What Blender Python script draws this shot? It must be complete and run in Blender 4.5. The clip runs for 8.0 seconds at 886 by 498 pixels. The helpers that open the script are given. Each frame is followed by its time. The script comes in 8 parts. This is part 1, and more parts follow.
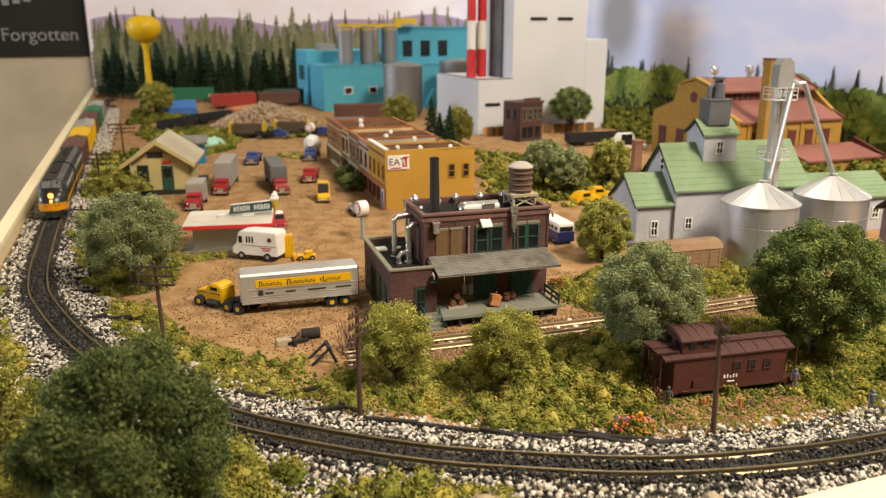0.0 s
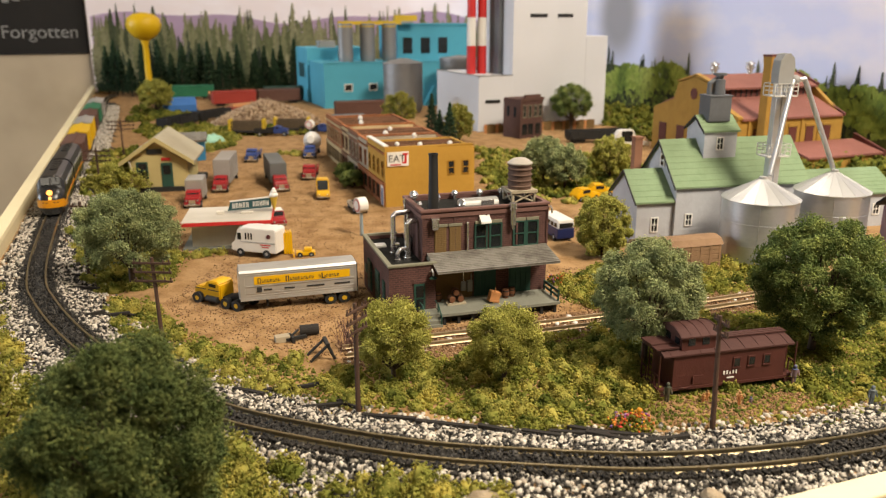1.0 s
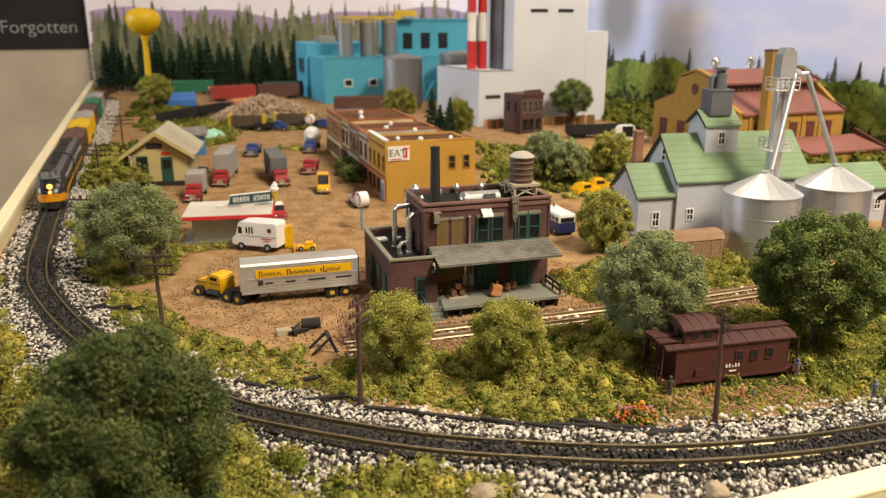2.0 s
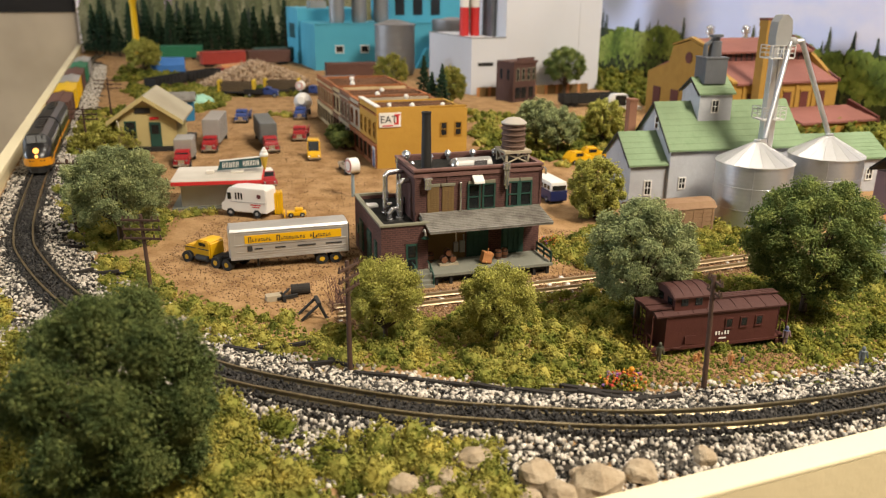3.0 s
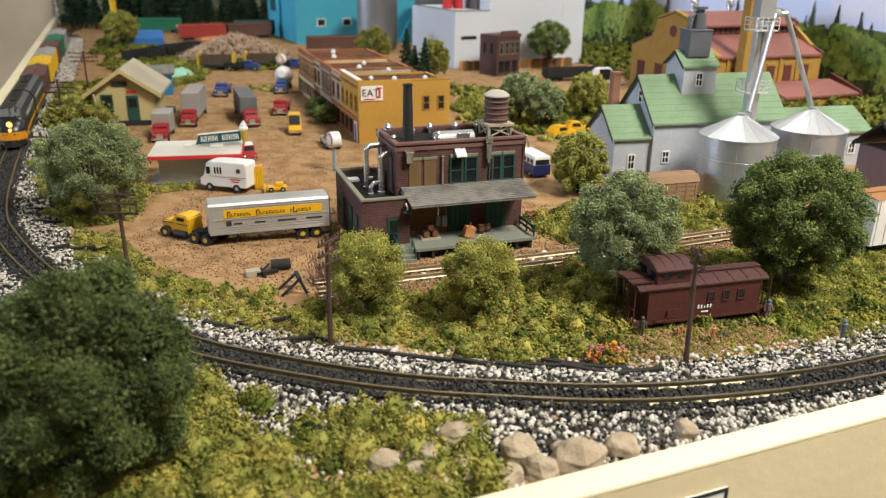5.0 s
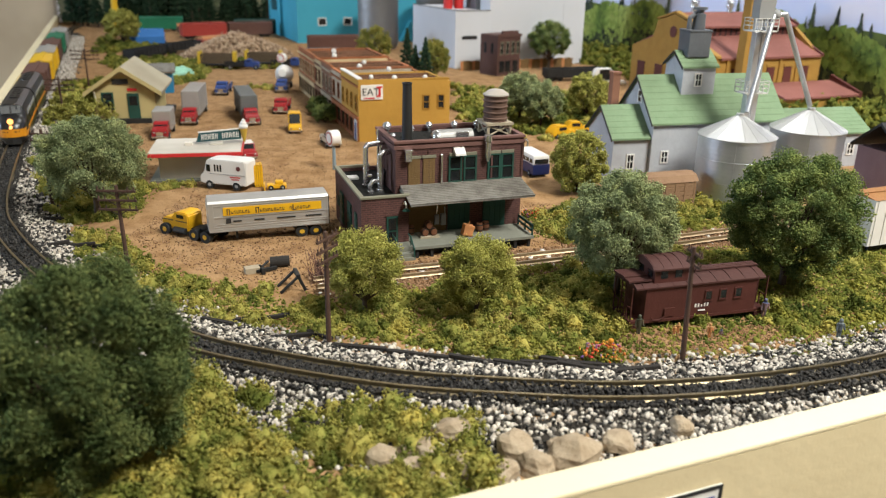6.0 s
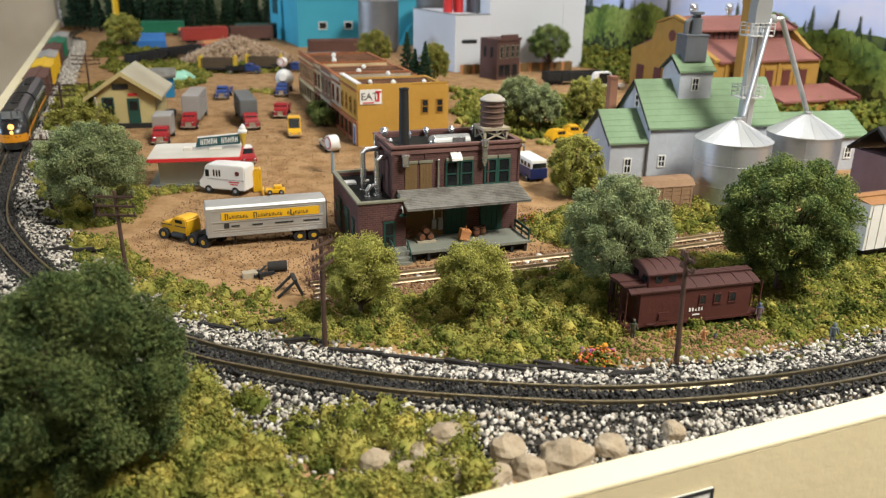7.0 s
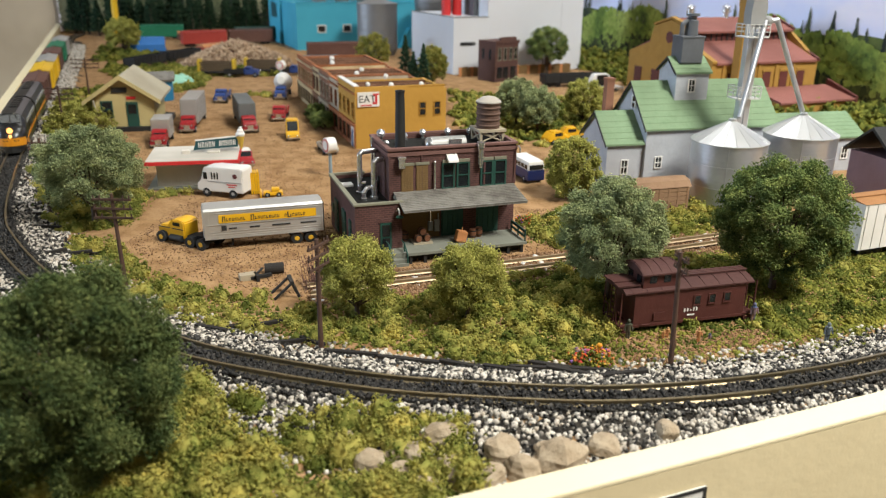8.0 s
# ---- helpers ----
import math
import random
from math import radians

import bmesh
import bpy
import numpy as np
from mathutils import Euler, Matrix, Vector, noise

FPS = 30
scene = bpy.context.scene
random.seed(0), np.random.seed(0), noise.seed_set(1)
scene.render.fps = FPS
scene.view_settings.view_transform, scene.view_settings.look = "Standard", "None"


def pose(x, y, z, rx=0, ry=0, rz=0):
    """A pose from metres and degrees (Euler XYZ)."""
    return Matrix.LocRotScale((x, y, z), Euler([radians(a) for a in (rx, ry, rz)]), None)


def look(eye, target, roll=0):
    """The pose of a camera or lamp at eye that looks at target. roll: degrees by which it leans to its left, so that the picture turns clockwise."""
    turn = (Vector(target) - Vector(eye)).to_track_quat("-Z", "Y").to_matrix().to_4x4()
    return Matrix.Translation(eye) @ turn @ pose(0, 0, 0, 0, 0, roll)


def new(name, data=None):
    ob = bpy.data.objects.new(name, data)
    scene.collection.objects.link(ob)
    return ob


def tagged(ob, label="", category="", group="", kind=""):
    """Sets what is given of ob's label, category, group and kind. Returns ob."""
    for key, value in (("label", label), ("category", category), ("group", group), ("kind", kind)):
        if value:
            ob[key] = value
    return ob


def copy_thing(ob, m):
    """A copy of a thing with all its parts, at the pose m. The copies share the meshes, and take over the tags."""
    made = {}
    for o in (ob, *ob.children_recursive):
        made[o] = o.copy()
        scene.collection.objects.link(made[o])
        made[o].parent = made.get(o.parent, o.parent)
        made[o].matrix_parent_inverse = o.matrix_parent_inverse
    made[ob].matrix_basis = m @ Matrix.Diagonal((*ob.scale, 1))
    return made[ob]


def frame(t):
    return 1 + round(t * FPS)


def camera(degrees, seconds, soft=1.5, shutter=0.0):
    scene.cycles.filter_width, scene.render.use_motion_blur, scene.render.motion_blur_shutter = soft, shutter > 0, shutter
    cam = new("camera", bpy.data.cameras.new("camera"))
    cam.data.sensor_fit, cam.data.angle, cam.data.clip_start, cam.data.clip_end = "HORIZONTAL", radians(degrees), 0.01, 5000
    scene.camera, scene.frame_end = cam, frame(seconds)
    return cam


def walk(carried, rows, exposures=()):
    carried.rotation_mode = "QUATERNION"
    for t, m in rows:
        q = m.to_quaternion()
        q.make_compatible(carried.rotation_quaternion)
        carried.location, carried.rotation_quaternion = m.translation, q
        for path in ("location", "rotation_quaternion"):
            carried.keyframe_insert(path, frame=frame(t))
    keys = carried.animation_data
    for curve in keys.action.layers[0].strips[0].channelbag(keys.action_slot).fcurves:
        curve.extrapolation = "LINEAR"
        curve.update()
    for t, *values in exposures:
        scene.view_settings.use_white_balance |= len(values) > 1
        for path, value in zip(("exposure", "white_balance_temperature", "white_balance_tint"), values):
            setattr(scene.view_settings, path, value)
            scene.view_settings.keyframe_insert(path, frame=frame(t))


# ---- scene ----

cam = camera(58.5, 8.0, soft=1.2)
cam.data.dof.use_dof = True
cam.data.dof.focus_distance = 0.37
cam.data.dof.aperture_fstop = 19.0

PATH = [
    (0, (0.00019, 0.00005, 0.14699), (-0.0001, 0.9613, -0.1286), -0.02),
    (0.5, (0.00038, 0.00092, 0.14617), (-0.0009, 0.9617, -0.1313), -0.07),
    (1, (0.00112, 0.00097, 0.14602), (-0.0002, 0.9614, -0.1324), -0.07),
    (2.5, (-0.00067, 0.00169, 0.14333), (0.0021, 0.9580, -0.1490), 0.19),
    (3, (0.00011, 0.00284, 0.14201), (0.0110, 0.9507, -0.1766), 0.57),
    (3.5, (-0.00012, 0.00566, 0.14005), (0.0242, 0.9454, -0.2009), 1.03),
    (4, (-0.00005, 0.00682, 0.14023), (0.0286, 0.9438, -0.2079), 0.92),
    (4.5, (0.00060, 0.00657, 0.14020), (0.0311, 0.9439, -0.2069), 0.74),
    (6, (0.00211, 0.00448, 0.13949), (0.0325, 0.9420, -0.2070), 1.08),
    (6.5, (0.00254, 0.00352, 0.14025), (0.0312, 0.9414, -0.2056), 1.04),
    (7, (0.00477, 0.00278, 0.14120), (0.0323, 0.9415, -0.2023), 0.94),
    (7.5, (0.00586, 0.00182, 0.14154), (0.0330, 0.9411, -0.2005), 0.76),
    (8, (0.00684, 0.00124, 0.14121), (0.0335, 0.9411, -0.1993), 0.72),
]
# the picture starts warm and turns a little cooler
TINTS = [(0, 0.0, 7350, 11), (2.6, 0.0, 7300, 11), (3.5, 0.0, 6550, 9), (4.3, 0.0, 6200, 7), (8, 0.0, 6050, 6)]
walk(cam, [(t, look(eye, at, roll)) for t, eye, at, roll in PATH], TINTS)

# ---- light: a closed room with overhead light and two added fills over the layout table ----
world = bpy.data.worlds.new("room_air")
scene.world = world
world.use_nodes = True
world.node_tree.nodes["Background"].inputs[0].default_value = (1.0, 0.94, 0.86, 1)
world.node_tree.nodes["Background"].inputs[1].default_value = 0.008


def overhead_light(x, y, z, sx, sy, watts, tint):
    data = bpy.data.lights.new("overhead_light", "AREA")
    data.shape, data.size, data.size_y, data.energy, data.color = "RECTANGLE", sx, sy, watts, tint
    ob = new("overhead_light", data)
    ob.matrix_world = pose(x, y, z, 0, 0, 20.5)
    return ob


overhead_light(0.80, -0.20, 1.27, 0.40, 0.5, 59, (1.0, 0.94, 0.84))
# unseen fill from the camera side, added to lift upright faces
overhead_light(0.0, -0.9, 1.27, 0.5, 0.8, 6, (1.0, 0.94, 0.84))
# unseen fill further back, added to brighten the backdrop
overhead_light(0.25, 1.2, 1.27, 0.4, 0.6, 10, (1.0, 0.96, 0.90))

WEST = Vector((-2.83, 0.50, 0.62))
pane_light = bpy.data.lights.new("window_light", "AREA")
pane_light.shape, pane_light.size, pane_light.size_y, pane_light.energy, pane_light.color = "RECTANGLE", 0.9, 1.0, 58, (0.66, 0.80, 1.0)
new("window_light", pane_light).matrix_world = look(WEST, WEST + Vector((math.cos(radians(20.5)), math.sin(radians(20.5)), 0)))

# ---- plan: the table stands turned by 20.5 degrees ----
TURN = radians(20.5)
U = Vector((math.cos(TURN), math.sin(TURN)))
V = Vector((-math.sin(TURN), math.cos(TURN)))
CORNER = Vector((-142.4, 113.9))
rng = np.random.default_rng(7)


def plan(u, v):
    """A point of the table, in mm from its near left corner, as world mm."""
    p = CORNER + U * u + V * v
    return p.x, p.y


def uv(x, y):
    p = Vector((x, y)) - CORNER
    return p.dot(U), p.dot(V)


def spline(pts, step):
    """Evenly spaced points on a smooth line through pts."""
    pts = [np.array(p, float) for p in pts]
    ext = [2 * pts[0] - pts[1], *pts, 2 * pts[-1] - pts[-2]]
    dense = []
    for a, b, c, d in zip(ext, ext[1:], ext[2:], ext[3:]):
        for k in range(24):
            t = k / 24
            dense.append(0.5 * (2 * b + (c - a) * t + (2 * a - 5 * b + 4 * c - d) * t * t + (3 * b - a - 3 * c + d) * t ** 3))
    dense = np.array(dense + [pts[-1]])
    run = np.concatenate([[0], np.cumsum(np.linalg.norm(np.diff(dense, axis=0), axis=1))])
    s = np.arange(0, run[-1], step)
    return np.stack([np.interp(s, run, dense[:, k]) for k in range(dense.shape[1])], 1)


MAIN = [(-640, 1560), (-618, 1460), (-550, 1285), (-454, 1020), (-375, 808), (-308, 623), (-257, 490), (-227, 421), (-205, 385), (-168, 338),
        (-125, 295), (-80.5, 265), (-46.5, 250.5), (-7, 238.5), (30, 233), (67, 230.5), (105, 234), (148, 243.5), (200, 262), (330, 310)]
SIDING = [(-44, 332), (-6, 345), (46, 361), (106, 381), (167, 404), (300, 453)]
main_line = spline(MAIN, 3.0)
siding_line = spline(SIDING, 3.0)


def off_line(line, x, y):
    """Distance in mm of points from a line of points."""
    x, y = np.atleast_1d(x), np.atleast_1d(y)
    best = np.full(x.shape, 1e9)
    for k in range(0, len(line), 2):
        best = np.minimum(best, (x - line[k, 0]) ** 2 + (y - line[k, 1]) ** 2)
    return np.sqrt(best)


def wave(x, y, size, seed=0.0):
    """Smooth bumps between -1 and 1 of about the given size in mm."""
    a, b = x / size * 2.1 + seed, y / size * 2.1 - seed * 1.7
    return (np.sin(a + 1.3 * np.sin(b * 0.9 + seed)) + np.sin(b * 1.1 + 1.7 * np.sin(a * 0.8)) + np.sin((a + b) * 0.77 + 2.0)) / 3


def height(x, y):
    x, y = np.atleast_1d(np.asarray(x, float)), np.atleast_1d(np.asarray(y, float))
    d = off_line(main_line, x, y)
    bank = 4.6 * np.clip((30 - d) / 19, 0, 1)
    return 0.7 * wave(x, y, 38, 1.0) + 0.35 * wave(x, y, 13, 4.0) + bank - 0.4


# ---- materials ----
def mat(name, cols, rough=0.7, scale=300.0, metal=0.0, bump=0.25, spread=0.5, island=False, pieces=False, spec=0.35, soil=0.0, emit=0.0, patch=0.0, leaf=0.0):
    """A surface of mixed colours. cols: one to six base colours. island/pieces: one colour for each loose bit or object."""
    m = bpy.data.materials.new(name)
    m.use_nodes = True
    n, l = m.node_tree.nodes, m.node_tree.links
    b = n["Principled BSDF"]
    b.inputs["Roughness"].default_value, b.inputs["Metallic"].default_value = rough, metal
    b.inputs["Specular IOR Level"].default_value = spec
    tex = n.new("ShaderNodeTexCoord")
    fine = n.new("ShaderNodeTexNoise")
    fine.inputs["Scale"].default_value, fine.inputs["Detail"].default_value, fine.inputs["Roughness"].default_value = scale, 6, 0.65
    l.new(tex.outputs["Object"], fine.inputs["Vector"])
    wide = n.new("ShaderNodeTexNoise")
    wide.inputs["Scale"].default_value, wide.inputs["Detail"].default_value = scale / 9, 3
    l.new(tex.outputs["Object"], wide.inputs["Vector"])
    ramp = n.new("ShaderNodeValToRGB")
    cols = list(cols)
    while len(cols) < 2:
        cols = cols + [tuple(min(1, v * 0.82) for v in cols[0])]
    el = ramp.color_ramp.elements
    while len(el) < len(cols):
        el.new(0.5)
    for k, c in enumerate(cols):
        el[k].position = (k / (len(cols) - 1) - 0.5) * (1 if island or pieces else spread) + 0.5
        el[k].color = (*c, 1)
    if island:
        g = n.new("ShaderNodeNewGeometry")
        if patch:
            big = n.new("ShaderNodeTexNoise")
            big.inputs["Scale"].default_value, big.inputs["Detail"].default_value = patch, 3
            l.new(tex.outputs["Object"], big.inputs["Vector"])
            wider = n.new("ShaderNodeMapRange")
            wider.inputs["From Min"].default_value, wider.inputs["From Max"].default_value = 0.32, 0.68
            l.new(big.outputs["Fac"], wider.inputs["Value"])
            both = n.new("ShaderNodeMix")
            both.inputs["Factor"].default_value = 0.25
            l.new(wider.outputs["Result"], both.inputs["A"])
            l.new(g.outputs["Random Per Island"], both.inputs["B"])
            l.new(both.outputs["Result"], ramp.inputs["Fac"])
        else:
            l.new(g.outputs["Random Per Island"], ramp.inputs["Fac"])
    elif pieces:
        g = n.new("ShaderNodeObjectInfo")
        l.new(g.outputs["Random"], ramp.inputs["Fac"])
    else:
        mix = n.new("ShaderNodeMath")
        mix.operation = "MULTIPLY_ADD"
        mix.inputs[1].default_value, mix.inputs[2].default_value = 0.5, 0.0
        l.new(wide.outputs["Fac"], mix.inputs[0])
        add = n.new("ShaderNodeMath")
        add.operation = "MULTIPLY_ADD"
        add.inputs[1].default_value = 0.5
        l.new(fine.outputs["Fac"], add.inputs[0])
        l.new(mix.outputs[0], add.inputs[2])
        l.new(add.outputs[0], ramp.inputs["Fac"])
    out = ramp.outputs["Color"]
    # worn, uneven tone
    tone = n.new("ShaderNodeMix")
    tone.data_type, tone.blend_type = "RGBA", "MULTIPLY"
    grey = n.new("ShaderNodeValToRGB")
    grey.color_ramp.elements[0].position, grey.color_ramp.elements[1].position = 0.3, 0.62
    lo = 0.72 - soil
    grey.color_ramp.elements[0].color, grey.color_ramp.elements[1].color = (lo, lo * 0.97, lo * 0.93, 1), (1, 1, 1, 1)
    l.new((fine if island or pieces else wide).outputs["Fac"], grey.inputs["Fac"])
    tone.inputs["Factor"].default_value = 0.8
    l.new(out, tone.inputs["A"])
    l.new(grey.outputs["Color"], tone.inputs["B"])
    l.new(tone.outputs["Result"], b.inputs["Base Color"])
    if bump:
        bp = n.new("ShaderNodeBump")
        bp.inputs["Strength"].default_value, bp.inputs["Distance"].default_value = bump, 0.25 / scale
        l.new(fine.outputs["Fac"], bp.inputs["Height"])
        l.new(bp.outputs["Normal"], b.inputs["Normal"])
    if leaf:
        thin_leaf = n.new("ShaderNodeBsdfTranslucent")
        l.new(tone.outputs["Result"], thin_leaf.inputs["Color"])
        both_ways = n.new("ShaderNodeMixShader")
        both_ways.inputs["Fac"].default_value = leaf
        l.new(b.outputs["BSDF"], both_ways.inputs[1])
        l.new(thin_leaf.outputs["BSDF"], both_ways.inputs[2])
        l.new(both_ways.outputs["Shader"], n["Material Output"].inputs["Surface"])
    if emit:
        b.inputs["Emission Color"].default_value = (*cols[0], 1)
        b.inputs["Emission Strength"].default_value = emit
    return m


def glass(name, tint, rough=0.08):
    m = bpy.data.materials.new(name)
    m.use_nodes = True
    b = m.node_tree.nodes["Principled BSDF"]
    b.inputs["Base Color"].default_value, b.inputs["Roughness"].default_value = (*tint, 1), rough
    b.inputs["Specular IOR Level"].default_value = 0.6
    return m


M_DIRT = mat("tan_dirt", [(0.16, 0.085, 0.034), (0.28, 0.16, 0.072), (0.35, 0.215, 0.105), (0.22, 0.12, 0.05)], 0.95, 700, bump=0.7, spread=0.45, spec=0.1)
M_DIRTBIT = mat("dirt_grains", [(0.15, 0.085, 0.042), (0.22, 0.125, 0.065), (0.28, 0.165, 0.09), (0.35, 0.225, 0.135)], 0.95, 900, island=True, spec=0.1)
M_STONE = mat("pale_ballast", [(0.06, 0.054, 0.047), (0.25, 0.225, 0.19), (0.44, 0.395, 0.335), (0.56, 0.51, 0.44), (0.68, 0.625, 0.54), (0.40, 0.335, 0.26)], 0.8, 900, island=True, bump=0.3)
M_CINDER = mat("black_cinders", [(0.008, 0.0075, 0.007), (0.018, 0.016, 0.014), (0.034, 0.030, 0.026), (0.075, 0.068, 0.06)], 0.7, 900, island=True, spec=0.3)
M_BED = mat("dark_cinder_bed", [(0.016, 0.014, 0.012), (0.04, 0.034, 0.028), (0.09, 0.078, 0.065)], 0.9, 900, bump=0.8, spread=0.4, spec=0.1)
M_TURF = mat("yellow_green_turf", [(0.11, 0.145, 0.03), (0.24, 0.265, 0.055), (0.37, 0.365, 0.085), (0.50, 0.455, 0.115), (0.60, 0.52, 0.13), (0.70, 0.57, 0.13)], 0.95, 900, island=True, spec=0.05, patch=110, leaf=0.45)
M_TURFDK = mat("dark_green_turf", [(0.05, 0.075, 0.018), (0.12, 0.145, 0.03), (0.22, 0.235, 0.048), (0.33, 0.32, 0.062), (0.44, 0.39, 0.072)], 0.95, 900, island=True, spec=0.05, patch=75, leaf=0.45)
M_SAGE = mat("sage_foliage", [(0.157, 0.206, 0.101), (0.34, 0.391, 0.193), (0.497, 0.547, 0.267), (0.679, 0.69, 0.34)], 0.95, 900, island=True, spec=0.05, patch=160, leaf=0.45)
M_LEAFDK = mat("deep_green_foliage", [(0.065, 0.104, 0.039), (0.159, 0.227, 0.077), (0.265, 0.331, 0.108), (0.383, 0.438, 0.138), (0.489, 0.524, 0.167)], 0.95, 900, island=True, spec=0.05, patch=130, leaf=0.45)
M_LEAFDEEP = mat("dark_bluish_green_foliage", [(0.036, 0.056, 0.022), (0.086, 0.124, 0.044), (0.143, 0.18, 0.061), (0.207, 0.239, 0.078), (0.265, 0.286, 0.095)], 0.95, 900, island=True, spec=0.05, patch=130, leaf=0.3)
M_LEAFLT = mat("olive_foliage", [(0.233, 0.244, 0.061), (0.448, 0.442, 0.107), (0.643, 0.61, 0.164), (0.8, 0.751, 0.248)], 0.95, 900, island=True, spec=0.05, patch=160, leaf=0.45)
M_SPRUCE = mat("dark_conifer_needles", [(0.014, 0.030, 0.018), (0.03, 0.055, 0.03), (0.05, 0.085, 0.042)], 0.95, 900, island=True, spec=0.05)
M_BARK = mat("twig_bark", [(0.05, 0.03, 0.018), (0.10, 0.07, 0.045)], 0.9, 900, bump=0.5)
M_TIE = mat("dark_ties", [(0.012, 0.010, 0.008), (0.03, 0.024, 0.02)], 0.8, 900)
M_RAIL = mat("nickel_rail", [(0.38, 0.31, 0.18), (0.22, 0.17, 0.10)], 0.35, 600, metal=0.85)
M_RAILTAN = mat("tan_painted_rail", [(0.42, 0.32, 0.19), (0.26, 0.18, 0.10)], 0.45, 600, metal=0.4)
M_CREAM = mat("cream_painted_board", [(0.80, 0.70, 0.47), (0.76, 0.65, 0.42)], 0.5, 30, bump=0.05, spread=0.8)
M_FASCIA = mat("cream_painted_fascia", [(0.60, 0.49, 0.29), (0.66, 0.55, 0.34), (0.55, 0.44, 0.255)], 0.5, 25, bump=0.1, spread=0.8)
M_WALL = mat("beige_wall_paint", [(0.52, 0.43, 0.32), (0.50, 0.41, 0.30)], 0.85, 60, bump=0.1)
# unseen ceiling and carpet, coloured dark to cut the light they bounce
M_CEIL = mat("grey_ceiling_paint", [(0.36, 0.345, 0.32), (0.34, 0.325, 0.30)], 0.9, 40, bump=0.1)
M_CARPET = mat("grey_carpet", [(0.07, 0.065, 0.06), (0.10, 0.095, 0.09)], 0.95, 200, bump=0.5)
M_BRICK = mat("red_brown_brick", [(0.060, 0.029, 0.025), (0.082, 0.038, 0.033), (0.10, 0.05, 0.043)], 0.85, 500)
def brickwork(m, wide, tall, joint):
    """Courses of small bricks as relief and slightly paler joints on upright walls."""
    n, l = m.node_tree.nodes, m.node_tree.links
    b = n["Principled BSDF"]
    tex, sep, mix = n.new("ShaderNodeTexCoord"), n.new("ShaderNodeSeparateXYZ"), n.new("ShaderNodeCombineXYZ")
    l.new(tex.outputs["Object"], sep.inputs[0])
    add = n.new("ShaderNodeMath")
    l.new(sep.outputs["X"], add.inputs[0])
    l.new(sep.outputs["Y"], add.inputs[1])
    l.new(add.outputs[0], mix.inputs["X"])
    l.new(sep.outputs["Z"], mix.inputs["Y"])
    br = n.new("ShaderNodeTexBrick")
    br.inputs["Scale"].default_value = 1.0
    br.inputs["Brick Width"].default_value, br.inputs["Row Height"].default_value, br.inputs["Mortar Size"].default_value = wide, tall, tall * 0.14
    br.inputs["Color1"].default_value, br.inputs["Color2"].default_value, br.inputs["Mortar"].default_value = (1, 1, 1, 1), (0.72, 0.70, 0.68, 1), joint
    l.new(mix.outputs[0], br.inputs["Vector"])
    times = n.new("ShaderNodeMix")
    times.data_type, times.blend_type = "RGBA", "MULTIPLY"
    times.inputs["Factor"].default_value = 1.0
    l.new(b.inputs["Base Color"].links[0].from_socket, times.inputs["A"])
    l.new(br.outputs["Color"], times.inputs["B"])
    l.new(times.outputs["Result"], b.inputs["Base Color"])
    bp = n.new("ShaderNodeBump")
    bp.invert = True
    bp.inputs["Strength"].default_value, bp.inputs["Distance"].default_value = 0.8, tall * 0.15
    l.new(br.outputs["Fac"], bp.inputs["Height"])
    l.new(bp.outputs["Normal"], b.inputs["Normal"])


brickwork(M_BRICK, 0.0026, 0.0011, (1.5, 1.4, 1.35, 1))
M_BLACK = mat("matt_black", [(0.012, 0.012, 0.012), (0.022, 0.021, 0.02)], 0.6, 400)
M_GREENTRIM = mat("dark_green_trim", [(0.013, 0.050, 0.036), (0.02, 0.068, 0.05)], 0.6, 400)
M_SILVER = mat("bright_silver", [(0.80, 0.80, 0.80), (0.64, 0.64, 0.65)], 0.24, 300, metal=0.9, bump=0.05)
M_WHITE = mat("white_plastic", [(0.75, 0.73, 0.69), (0.70, 0.68, 0.64)], 0.5, 150, bump=0.05)
M_GREY = mat("grey_plastic", [(0.30, 0.30, 0.295), (0.24, 0.24, 0.235)], 0.55, 200, bump=0.05)
M_PANE = glass("dark_pane", (0.010, 0.012, 0.013), 0.2)


